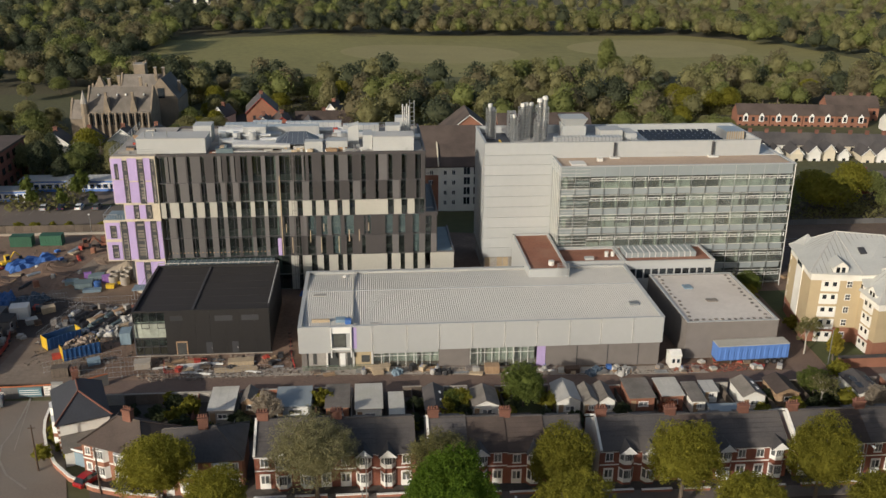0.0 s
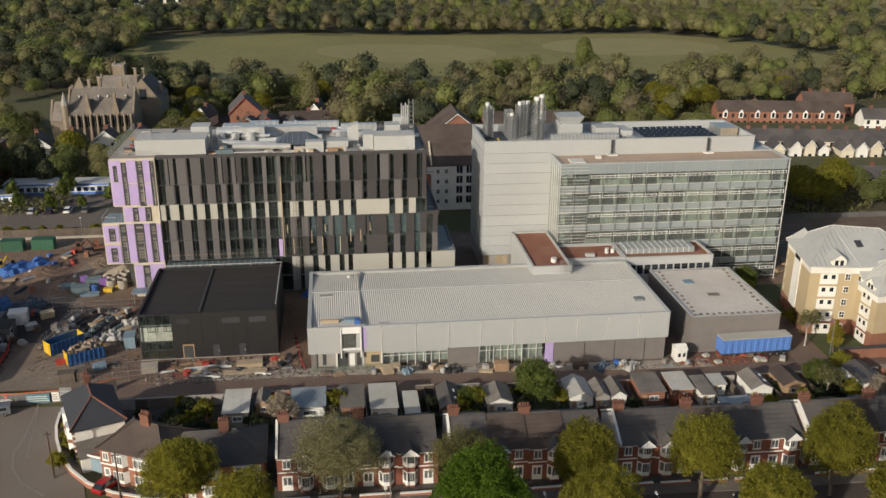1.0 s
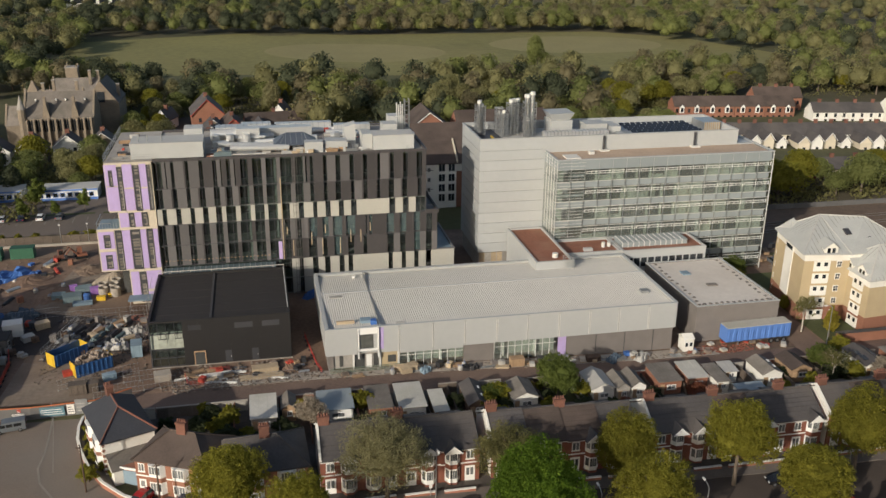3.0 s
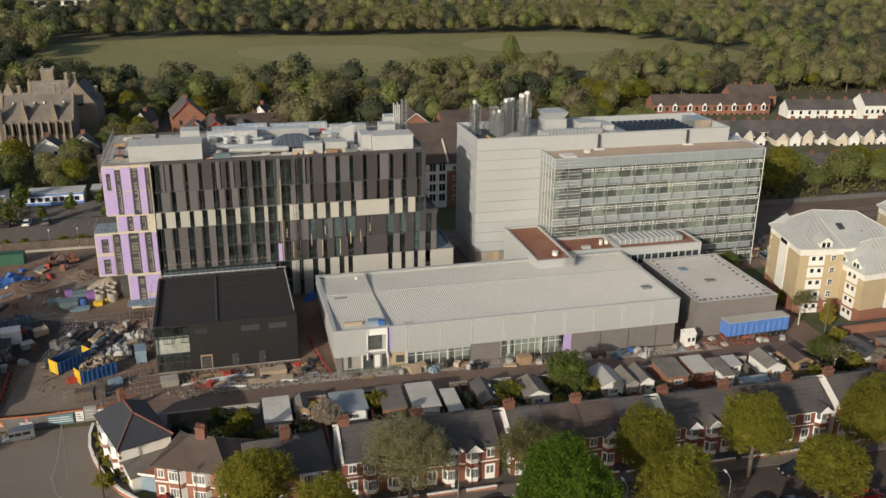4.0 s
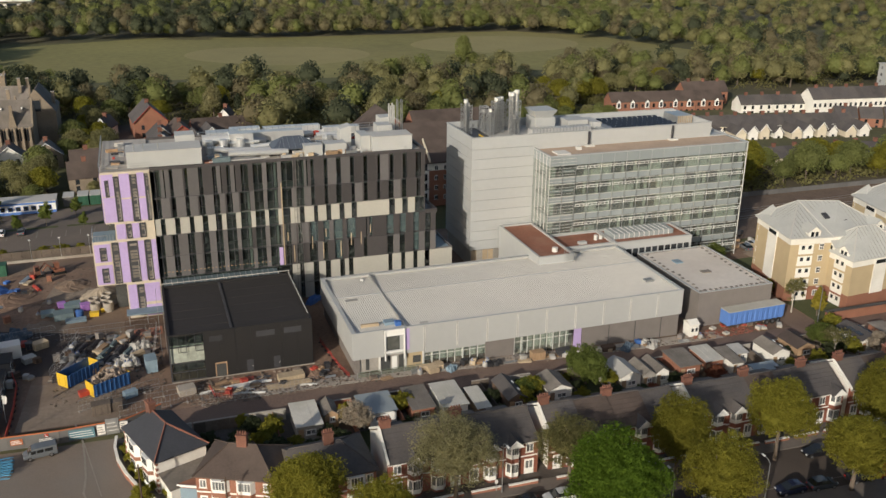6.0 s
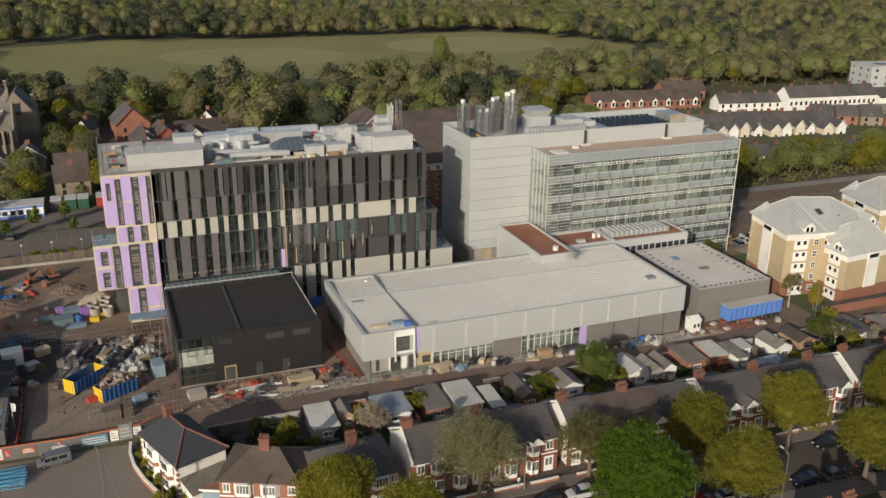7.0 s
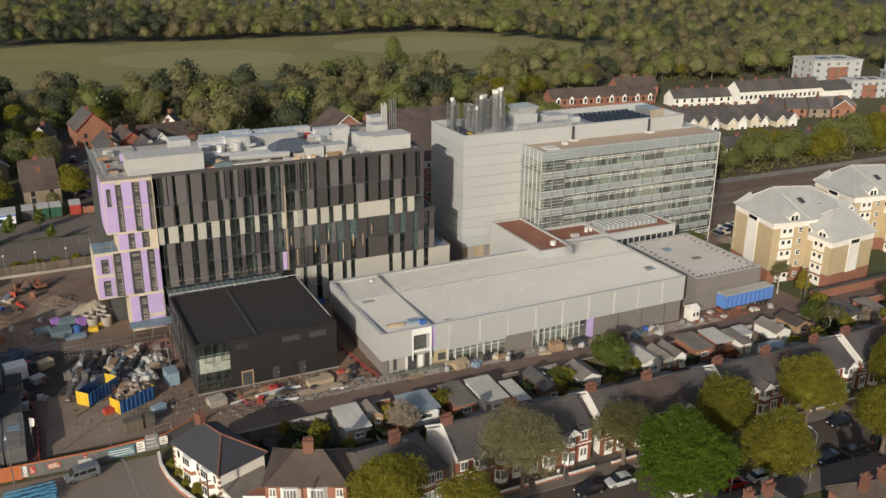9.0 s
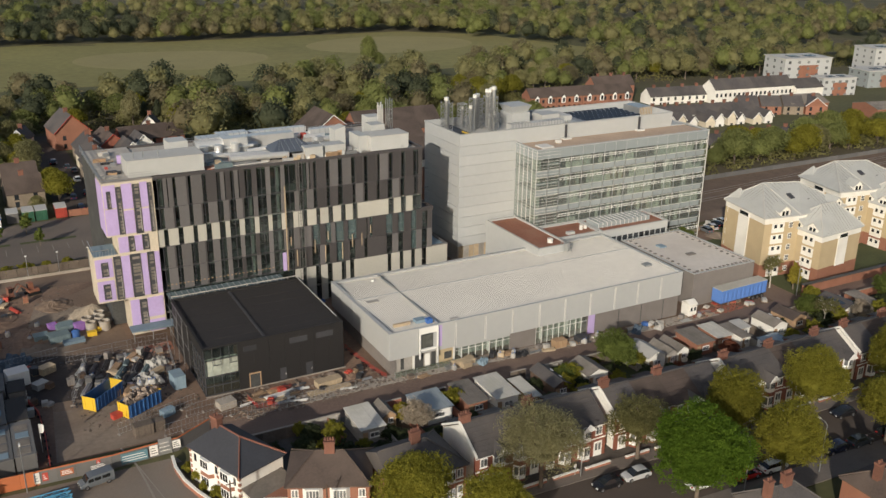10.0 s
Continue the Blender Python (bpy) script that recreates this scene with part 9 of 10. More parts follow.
def trailer(x, y, rz):
    t = Thing("curtain_trailer", "blue curtain-sided lorry trailer with a grey roof", "trailer", (x, y, gz(x)), rz)
    w, L = 2.5, 12.9
    v, f = [], []
    n = 68
    for side, yy in ((-1, 0.0), (1, w)):
        for i in range(n + 1):
            q = i * L / n
            bulge = 0.04 * math.sin(q * 5.2) * side + 0.02 * math.sin(q * 13)
            v += [(q, yy + bulge, 1.15), (q, yy + bulge * 1.5, 2.5), (q, yy, 3.75)]
    for s in range(2):
        o = s * 3 * (n + 1)
        for i in range(n):
            for k in range(2):
                a = o + i * 3 + k
                f.append((a, a + 3, a + 4, a + 1) if s == 0 else (a, a + 1, a + 4, a + 3))
    t.mesh("curtain", M["trailer_blue"], v, f, label="rippled blue curtain side")
    t.box("roof", M["sheet_pale"], -0.03, L + 0.03, -0.04, w + 0.04, 3.75, 3.9)
    t.box("headboard", M["trailer_blue"], -0.08, 0.0, 0, w, 1.1, 3.75)
    t.box("rear_doors", M["dark_metal"], L, L + 0.06, 0, w, 1.1, 3.75)
    t.box("chassis", M["dark_metal"], 0, L, 0.2, w - 0.2, 0.85, 1.12)
    for q in (9.2, 10.5, 11.8):
        for yy in (0.2, w - 0.2):
            h = t.tube("wheel", M["tyre"], (q, yy - 0.18, 0.5), (q, yy + 0.18, 0.5), 0.5, n=14)
            t.tube("rim", M["rim"], (q, yy - 0.2, 0.5), (q, yy - 0.18, 0.5), 0.28, n=10, under=h)
    for yy in (0.5, w - 0.5):
        t.box("landing_leg", M["galv"], 2.6, 2.8, yy - 0.1, yy + 0.1, 0, 0.9)


trailer(60.2, 132.7, 2.0)


# ---------------------------------------------------------------- site hoarding, cabins and skips
def hoarding():
    t = Thing("site_hoarding", "grey site hoarding with an orange top rail and notice boards", "hoarding", (-58, 127, 0), world=True)
    pts = [(-76, 128.2), (-65, 127.6), (-56.0, 127.1), (-47.0, 127.6), (-42, 130.5)]
    for p, q in zip(pts, pts[1:]):
        a, b = Vector((*p, 0)), Vector((*q, 0))
        n = max(1, round((b - a).length / 2.4))
        ang = math.degrees(math.atan2(b.y - a.y, b.x - a.x))
        for i in range(n):
            c = a.lerp(b, (i + 0.5) / n)
            L = (b - a).length / n
            m = pose(c.x, c.y, 0, 0, 0, ang) @ Matrix.Diagonal((L - 0.02, 0.06, 1, 1))
            key = "hoard_orange" if c.x < -66 else "hoard_grey"
            t.share("hoarding_panel", unit_box(M[key]), m @ Matrix.Diagonal((1, 1, 2.0, 1)))
            t.share("top_rail", unit_box(M["hoard_orange"]), pose(c.x, c.y, 2.0, 0, 0, ang) @ Matrix.Diagonal((L, 0.14, 0.16, 1)))
    for x, w, z0, z1, key in [(-54.8, 3.5, 0.3, 1.8, "sign_teal"), (-51.0, 1.1, 0.3, 1.9, "sign_white"), (-49.8, 1.8, 0.1, 2.6, "galv"), (-47.9, 1.1, 0.6, 1.8, "sign_white"), (-62.4, 1.6, 0.7, 1.6, "hoard_orange"), (-58.8, 2.2, 0.5, 1.4, "hoard_grey"), (-57.9, 0.5, 1.3, 1.9, "barrier_red"), (-65.6, 0.7, 0.3, 1.9, "sign_white"), (-64.6, 0.7, 0.5, 1.7, "barrier_red")]:
        k = next((i for i in range(len(pts) - 1) if pts[i][0] <= x + w / 2 <= pts[i + 1][0]), 0)
        y = min(pts[k][1] + (pts[k + 1][1] - pts[k][1]) * (u - pts[k][0]) / (pts[k + 1][0] - pts[k][0]) for u in (x, x + w)) + 0.02
        s = t.box("notice_board", M[key], x, x + w, y - 0.12, y - 0.06, z0, z1)
        for k in range(3):
            zz = z0 + (z1 - z0) * (0.22 + 0.24 * k)
            t.box("text_bar", M["sign_white"] if key != "sign_white" else M["dark_metal"], x + 0.12, x + w - 0.12 - 0.15 * k, y - 0.14, y - 0.12, zz, zz + 0.1, under=s)


hoarding()


def cabins():
    for i, (x, y, w, d, key) in enumerate([(-70.6, 131.2, 3.0, 9.6, "hoard_grey"), (-67.4, 131.4, 2.6, 9.6, "hoard_grey"), (-70.8, 141.4, 3.0, 9.6, "hoard_grey"), (-67.6, 141.6, 2.6, 7.0, "black_roof"), (-70.4, 152.0, 3.0, 6.0, "hoard_grey"), (-67.0, 150.6, 2.4, 4.0, "black_roof"), (-75, 131.5, 3.0, 9.6, "hoard_grey"), (-75, 142, 3.0, 9.6, "dark_metal")]):
        t = Thing("site_cabin", "flat-roofed site cabin with a dusty roof", "cabin", (x, y, 0), group="site cabins")
        t.box("body", M["hoard_grey"], 0, w, 0, d, -0.05, 2.5)
        t.box("roof", M[key], -0.05, w + 0.05, -0.05, d + 0.05, 2.5, 2.62)
        for k in range(int(d / 2.2)):
            f = t.box("window", M["frame_white"], w, w + 0.05, 0.6 + k * 2.2, 1.7 + k * 2.2, 1.0, 2.0)
            t.box("pane", M["window_dark"], w + 0.05, w + 0.07, 0.7 + k * 2.2, 1.6 + k * 2.2, 1.1, 1.9, under=f)
            if key == "hoard_grey":
                t.box("roof_panel", M["pale_blue" if (k + i) % 3 == 0 else "felt"], 0.4, w - 0.5, 0.5 + k * 2.2, 2.0 + k * 2.2, 2.62, 2.68)


cabins()


def barrier_run(pts, key="barrier_red", group="site barriers"):
    for p, q in zip(pts, pts[1:]):
        a, b = Vector((*p, 0)), Vector((*q, 0))
        n = max(1, round((b - a).length / 2.0))
        ang = math.degrees(math.atan2(b.y - a.y, b.x - a.x))
        for i in range(n):
            c = a.lerp(b, (i + 0.5) / n)
            t = Thing("site_barrier", "red plastic site barrier" if key == "barrier_red" else "orange netting barrier on black feet", "barrier", (c.x, c.y, gz(c.x)), ang, group=group)
            L = (b - a).length / n
            if key == "mesh_orange":
                net = Soup()
                for q in range(9):
                    net.box(-L / 2 + q * L / 8 - 0.014, -L / 2 + q * L / 8 + 0.014, -0.012, 0.012, 0.1, 1.05 - 0.12 * math.sin(math.pi * q / 8))
                for z in (0.15, 0.36, 0.57, 0.78):
                    net.box(-L / 2, L / 2, -0.01, 0.01, z, z + 0.025)
                t.soup("netting", M[key], net, label="orange plastic netting", kind="stuff")
            else:
                t.box("panel", M[key], -L / 2 + 0.03, L / 2 - 0.03, -0.06, 0.06, 0.18, 0.95)
            for x in (-L / 2 + 0.2, L / 2 - 0.2):
                t.box("foot", M["black_plastic"], x - 0.08, x + 0.08, -0.3, 0.3, 0, 0.18)


barrier_run([(-63.4, 130.0), (-63.2, 138.5), (-63.4, 146.0), (-65.2, 153.5)])
barrier_run([(-34.5, 136.8), (-33.9, 133.6), (-31.0, 133.0)], "mesh_orange")
barrier_run([(-30.6, 137.6), (-27.4, 137.2)], "mesh_orange")
barrier_run([(-14.4, 148.0), (-13.6, 140.5), (-13.2, 137.0), (-12.4, 133.6)], "mesh_orange")


def skip(x, y, rz, fill):
    t = Thing("builders_skip", "open steel skip with yellow ends and blue ribbed sides", "skip", (x, y, 0), rz, group="builders' skips")
    L, w, h = 6.2, 2.4, 2.2
    t.box("floor", M["skip_blue"], -L / 2, L / 2, -w / 2, w / 2, 0.1, 0.2)
    for s in (-1, 1):
        side = t.box("side", M["skip_blue"], -L / 2, L / 2, s * w / 2 - 0.04, s * w / 2 + 0.04, 0.1, h)
        for k in range(8):
            xx = -L / 2 + 0.35 + k * 0.78
            t.box("rib", M["skip_blue"], xx, xx + 0.14, s * w / 2 + (0.04 if s > 0 else -0.14), s * w / 2 + (0.14 if s > 0 else -0.04), 0.1, h, under=side)
    for s in (-1, 1):
        end = t.box("end", M["skip_yellow"], s * L / 2 - 0.05, s * L / 2 + 0.05, -w / 2, w / 2, 0.1, h + 0.1, label="yellow end plate")
        for k in (-0.5, 0.5):
            t.box("rib", M["skip_yellow"], s * L / 2 + (0.05 if s > 0 else -0.12), s * L / 2 + (0.12 if s > 0 else -0.05), k * w * 0.6 - 0.06, k * w * 0.6 + 0.06, 0.3, h - 0.2, under=end)
    if fill:
        rnd = random.Random(int(x * 10))
        s = Soup()
        for i in range(90):
            c = pose(rnd.uniform(-2.6, 2.6), rnd.uniform(-0.9, 0.9), h - 0.5 + rnd.uniform(0, 0.9), rnd.uniform(-60, 60), rnd.uniform(-60, 60), rnd.uniform(0, 360))
            a, b, e = rnd.uniform(0.1, 0.8), rnd.uniform(0.05, 0.3), rnd.uniform(0.03, 0.15)
            s.box(-a, a, -b, b, -e, e, m=c)
        t.soup("rubbish", M["rubble"], s, label="jumble of broken boards and waste", kind="stuff")


skip(-54.2, 146.6, 42, False)
skip(-49.6, 141.8, 30, True)


# ---------------------------------------------------------------- loose site materials
rs = random.Random(31)


comb = [(-0.5, 0), (-0.4, 0), (-0.4, 0.1), (-0.05, 0.1), (-0.05, 0), (0.05, 0), (0.05, 0.1), (0.4, 0.1), (0.4, 0), (0.5, 0), (0.5, 0.13), (-0.5, 0.13)]
PALLET = data("pallet_base", [(-0.6, y, z) for y, z in comb] + [(0.6, y, z) for y, z in comb], [tuple(range(12))[::-1], tuple(range(12, 24))] + [(i, (i + 1) % 12, 12 + (i + 1) % 12, 12 + i) for i in range(12)], M["timber"])


def pallet(x, y, rz, key, h):
    t = Thing("loaded_pallet", {"galv": "galvanised fittings on a timber pallet", "timber": "brown timber offcuts on a pallet", "hoard_grey": "grey boxes on a timber pallet", "barrier_red": "red plastic units on a pallet", "brick_orange": "orange bricks on a timber pallet", "wrap": "wrapped load on a timber pallet", "timber_pale": "pallet of pale timber boards", "brick_grey": "pallet of grey bricks", "teal_box": "pallet of teal crates", "rubble": "pallet of pale blocks", "black_plastic": "pallet of black plastic fittings", "sheet_pale": "pallet of pale boards", "tarp_blue": "pallet under a blue sheet"}.get(key, "loaded timber pallet on the site"), "pallet", (x, y, gz(x) + 0.02), rz, group="loaded pallets")
    t.share("pallet_base", PALLET, Matrix.Identity(4))
    for r in range(2):
        t.box("pack", M[key], -0.55 + r * 0.56, -0.02 + r * 0.56, -0.45, 0.45, 0.13, 0.13 + h * (0.85 + 0.3 * rs.random()))


def planks(x, y, rz, key, L, n=4, label=""):
    t = Thing("plank_pile", label or "stacked lengths of sawn timber", "timber pile", (x, y, gz(x) + 0.02), rz, group="timber piles")
    for k in (-L * 0.35, L * 0.35):
        t.box("bearer", M["timber"], k - 0.06, k + 0.06, -0.6, 0.6, 0, 0.1)
    if n > 1:
        block(t, "lower_layers", M[key], -L / 2, L / 2, -0.55, 0.56, 0.1, 0.08 + (n - 1) * 0.13)
    for j in range(n):
        for i in range(3):
            o = rs.uniform(-0.2, 0.2)
            if j == n - 1:
                block(t, "plank", M[key], -L / 2 + o, L / 2 + o, -0.55 + i * 0.38, -0.2 + i * 0.38, 0.1 + j * 0.13, 0.21 + j * 0.13)


def pipes(x, y, rz, key, L, r=0.13, label="bundle of pipes and conduit lying on the ground"):
    t = Thing("pipe_bundle", label, "pipes", (x, y, gz(x) + 0.02), rz, group="pipe bundles")
    k = 0
    for row, n in ((0, 3), (1, 2)):
        for i in range(n):
            yy = (i - (n - 1) / 2) * 2 * r
            t.tube("pipe", M[key], (-L / 2 + rs.uniform(-0.2, 0.2), yy, r + row * r * 1.75), (L / 2, yy, r + row * r * 1.75), r, n=8)


def bag(x, y, key="wrap"):
    t = Thing("bulk_bag", "sagging white bulk bag of sand", "bag", (x, y, gz(x) + 0.02), rs.uniform(0, 90), group="bulk bags")
    rings = [(0.40, 0.0), (0.47, 0.3), (0.46, 0.62), (0.36, 0.85), (0.2, 0.95)]
    n = 10
    sec = [[(r * math.cos(math.tau * i / n) * (1.05 if i % 2 else 0.95), r * math.sin(math.tau * i / n), z) for i in range(n)] for r, z in rings]
    t.mesh("sack", M[key], *loft(sec))
    for s in (-1, 1):
        t.soup("loop", M["tarp_blue"], Soup().tube((s * 0.3, -0.1, 0.8), (s * 0.3, 0, 1.15), 0.03, n=4).tube((s * 0.3, 0, 1.15), (s * 0.3, 0.1, 0.8), 0.03, n=4))


def crate(x, y, rz, key, w, d, h, label):
    t = Thing("site_box", label, "box", (x, y, gz(x) + 0.02), rz, group="site boxes")
    t.box("body", M[key], -w / 2, w / 2, -d / 2, d / 2, 0.06, h)
    t.box("lid", M[key], -w / 2 - 0.04, w / 2 + 0.04, -d / 2 - 0.04, d / 2 + 0.04, h, h + 0.08)
    for k in range(max(2, int(w / 0.7))):
        xx = -w / 2 + (k + 0.5) * w / max(2, int(w / 0.7))
        block(t, "rib", M[key], xx - 0.04, xx + 0.04, -d / 2 - 0.05, -d / 2, 0.1, h)


def mesh_fence(x, y, rz, n=3):
    t = Thing("mesh_fence", "galvanised mesh fence panels on block feet", "fence", (x, y, gz(x)), rz, group="mesh fence runs")
    for k in range(n):
        s = Soup()
        x0 = k * 2.5
        for z in (0.15, 1.0, 1.95):
            s.box(x0, x0 + 2.4, -0.015, 0.015, z, z + 0.035)
        for q in np.arange(0, 2.41, 0.6):
            s.box(x0 + q - 0.01, x0 + q + 0.01, -0.01, 0.01, 0.15, 2.0)
        p = t.soup("panel", M["galv"], s, kind="stuff")
        t.box("foot", M["concrete"], x0 - 0.12, x0 + 0.12, -0.35, 0.35, 0, 0.14, under=p)


def heap(x, y, r, h, key, label, seed):
    rr = np.random.RandomState(seed)
    n, m = 22, 7
    v = [(0, 0, h)]
    for j in range(1, m + 1):
        for i in range(n):
            a = math.tau * i / n
            q = r * j / m * (1 + 0.12 * rr.randn() * (j / m))
            v.append((q * math.cos(a), q * math.sin(a), max(-0.1, h * (1 - j / m) ** 1.15 + 0.06 * rr.randn()) if j < m else -0.1))
    f = [(0, 1 + i, 1 + (i + 1) % n) for i in range(n)]
    for j in range(m - 1):
        for i in range(n):
            a, b = 1 + j * n + i, 1 + j * n + (i + 1) % n
            f.append((a, a + n, b + n, b))
    solo("spoil_mound", label, "heap", M[key], v, f, (x, y, gz(x)), group="spoil heaps")


def tarp(x, y, w, d, h, key, label, seed):
    rr = np.random.RandomState(seed)
    n = 10
    bumps = rr.random_sample((n + 1, n + 1)) * h
    v = []
    for j in range(n + 1):
        for i in range(n + 1):
            e = min(i, j, n - i, n - j)
            v.append((-w / 2 + w * i / n + 0.1 * rr.randn(), -d / 2 + d * j / n + 0.1 * rr.randn(), 0.02 if e == 0 else 0.3 + bumps[j, i]))
    f = [(j * (n + 1) + i, j * (n + 1) + i + 1, (j + 1) * (n + 1) + i + 1, (j + 1) * (n + 1) + i) for j in range(n) for i in range(n)]
    solo("tarpaulin", label, "tarpaulin", M[key], v, f, (x, y, gz(x)), rr.random_sample() * 60, group="tarpaulins")


heap(-51.0, 180.5, 5.2, 2.6, "gravel_heap", "tall conical heap of pale gravel", 1)
heap(-62.0, 176.0, 5.0, 1.2, "dirt", "low mound of brown earth", 2)
heap(-68.0, 184.0, 6.0, 1.3, "dirt", "low mound of brown earth", 3)
heap(-76.0, 176.0, 5.0, 1.2, "dirt", "low mound of brown earth", 4)
heap(-57.0, 189.0, 4.0, 1.0, "mud_track", "spread mound of pale stone", 5)
tarp(-73.0, 187.0, 11, 6, 1.0, "tarp_blue", "crumpled bright blue tarpaulin over materials", 1)
tarp(-66.0, 165.0, 7, 4.5, 1.3, "net_blue", "torn blue netting heaped over materials", 2)
tarp(-71.5, 166.0, 5, 5, 1.4, "skip_blue", "dark blue netting over a stack", 3)
# darker earth sheet over the compound and the ground west of it
sheet("ground_wet", "dark earth in the compound and beside it", M["dark_earth"], [(-69.0, 150.0), (-44.0, 147.5), (-44.6, 160.4), (-68.5, 169.6)], 0.1, 8, 8)
tarp(-47.0, 150.0, 4, 3, 0.9, "wrap", "crumpled pale plastic sheeting", 4)
tarp(-44.6, 155.4, 3.6, 2.6, 0.9, "wrap", "crumpled pale plastic sheeting", 5)
sheet("ground_red", "reddish brick dust over the earth", M["garden_brick"], [(-46, 160.0), (-40.6, 160.0), (-40.6, 163.5), (-47, 163.0)], 0.06, 6, 3)
for x, y, rz, key, w, d, h, lab in [(-57.8, 172.6, 8, "teal_box", 3.4, 2.6, 1.2, "grey-teal steel storage box"), (-56.4, 176.6, 8, "teal_box", 3.0, 2.4, 1.1, "grey-teal steel storage box"), (-60.6, 174.0, 4, "teal_box", 2.4, 2.0, 1.0, "small teal steel storage box"), (-55.6, 170.2, 5, "pale_blue", 3.6, 1.4, 0.5, "low blue steel rack"),
                                   (-54.0, 175.4, 15, "purple_dark", 1.8, 1.4, 1.3, "purple film wrapped crate"), (-58.4, 177.4, 15, "purple_dark", 1.4, 1.2, 1.2, "purple film wrapped crate"), (-52.4, 171.8, 0, "skip_yellow", 1.6, 0.9, 0.8, "open yellow plastic bin"), (-50.6, 173.4, 0, "skip_yellow", 1.3, 0.8, 0.6, "open yellow plastic bin"),
                                   (-43.0, 146.4, 6, "pale_blue", 1.8, 2.8, 2.2, "tall blue film-wrapped rack"), (-46.4, 138.0, 25, "pale_blue", 2.0, 1.2, 1.0, "low blue film-wrapped load"), (-53.2, 140.6, 20, "barrier_red", 1.6, 1.0, 0.8, "battered red steel toolbox"), (-65.4, 158.4, 10, "sign_white", 3.2, 2.6, 2.4, "white steel site store"),
                                   (-72.5, 199.5, 0, "container_green", 4.8, 2.4, 2.4, "dark green steel container"), (-79.0, 199.0, 0, "container_green", 4.8, 2.4, 2.4, "dark green steel container"), (-61.0, 160.4, 30, "timber_pale", 2.4, 1.6, 1.2, "open pale timber crate"), (-62.4, 155.4, 30, "wrap", 2.0, 1.6, 1.0, "crate in pale wrapping"),
                                   (-38.0, 136.4, 10, "concrete", 2.6, 2.0, 1.1, "pale boarded bin of offcuts"), (-21.6, 135.9, 5, "timber_pale", 4.2, 1.6, 1.0, "long pale plywood crate"), (-50.6, 134.2, 6, "fence_wood", 2.6, 1.6, 1.7, "weathered upright timber crate"), (-48.4, 134.6, 6, "fence_wood", 1.6, 1.4, 1.5, "weathered upright timber crate"),
                                   (34.4, 131.9, 3, "wood_dark", 2.4, 1.2, 0.9, "low dark timber crate"), (20.6, 132.0, 0, "timber", 2.4, 1.5, 1.4, "tall brown timber crate"), (25.6, 132.1, 0, "dark_metal", 2.4, 1.4, 1.2, "dark open metal bin")]:
    crate(x, y, rz, key, w, d, h, lab)
tarp(38.2, 131.7, 3.4, 1.8, 0.7, "net_blue", "crumpled dull blue sheeting over materials by the hall", 6)
tarp(43.4, 131.6, 3.6, 1.8, 0.7, "wrap", "pale wrapped bundles heaped by the hall", 7)
tarp(12.4, 131.7, 3.0, 1.5, 0.5, "black_plastic", "tangle of dark scrap by the hall", 8)
tarp(4.6, 131.6, 1.8, 1.4, 0.8, "pale_blue", "pale blue bulk bags heaped by the hall", 9)
for i, (x, y, L) in enumerate(((0.6, 132.6, 2.6), (2.2, 132.4, 2.2), (1.4, 131.6, 1.8), (2.6, 133.1, 1.6))):
    planks(x, y, -8 + i * 9, "timber_pale", L, 7, "stacked pale timber boards and pallets")
heap(-17.6, 137.2, 2.6, 0.9, "dirt", "heap of brown earth between the halls", 7)
tarp(-11.8, 166.4, 4.4, 1.6, 0.8, "tarp_blue", "blue sheeting over materials between the buildings", 10)
t = Thing("water_tank", "round blue plastic water tank", "tank", (-55.0, 172.2, 0.03))
t.soup("tank", M["tarp_blue"], Soup().tube((0, 0, 0), (0, 0, 1.3), 0.75, 0.75, 14).tube((0, 0, 1.3), (0, 0, 1.6), 0.75, 0.3, 14))
t.tube("cap", M["black_plastic"], (0, 0, 1.6), (0, 0, 1.7), 0.25)
for i, (x, y) in enumerate([(-52.6, 176.4), (-50.4, 176.0), (-52.2, 173.9), (-49.9, 173.6), (-50.2, 178.2)]):
    t = Thing("concrete_ring", "pale concrete manhole ring stacked on another", "concrete ring", (x, y, 0.03), group="concrete rings")
    n = 20
    sec = []
    for r, z in ((0.75, 0), (0.95, 0), (0.95, 0.85), (0.92, 0.87), (0.95, 0.89), (0.95, 1.8), (0.75, 1.8)):
        sec.append([(r * math.cos(math.tau * k / n), r * math.sin(math.tau * k / n), z) for k in range(n)])
    v, f = loft(sec)
    f = f[:-2]
    m = len(sec) - 1
    f += [(m * n + k, m * n + (k + 1) % n, (k + 1) % n, k) for k in range(n)]
    t.mesh("ring", M["concrete"], v, f)
# steelwork and boards in the fenced compound
for i in range(18):
    x, y = -56.0 + (i % 6) * 1.9 + rs.uniform(-0.4, 0.4), 151.0 + (i // 6) * 3.6 + rs.uniform(-0.6, 0.6)
    pipes(x, y, rs.choice((62, 66, 70)), rs.choice(("galv", "dark_metal", "galv", "dark_metal", "teal_box", "black_plastic")), rs.uniform(2.6, 4.2), rs.uniform(0.12, 0.2), "bundle of dark steel sections laid in the compound")
for i in range(9):
    planks(rs.uniform(-57, -43), rs.uniform(147.5, 161), rs.uniform(0, 180), rs.choice(("timber_pale", "timber", "sheet_pale", "galv")), rs.uniform(1.8, 3.4), rs.randint(2, 5), "stacked boards and battens in the compound")
for i in range(16):
    pallet(rs.uniform(-58, -43), rs.uniform(146.5, 162), rs.uniform(0, 90), rs.choice(("wrap", "wood_dark", "timber", "black_plastic", "galv", "dark_metal", "brick_grey", "black_plastic", "hoard_grey")), rs.uniform(0.4, 1.2))
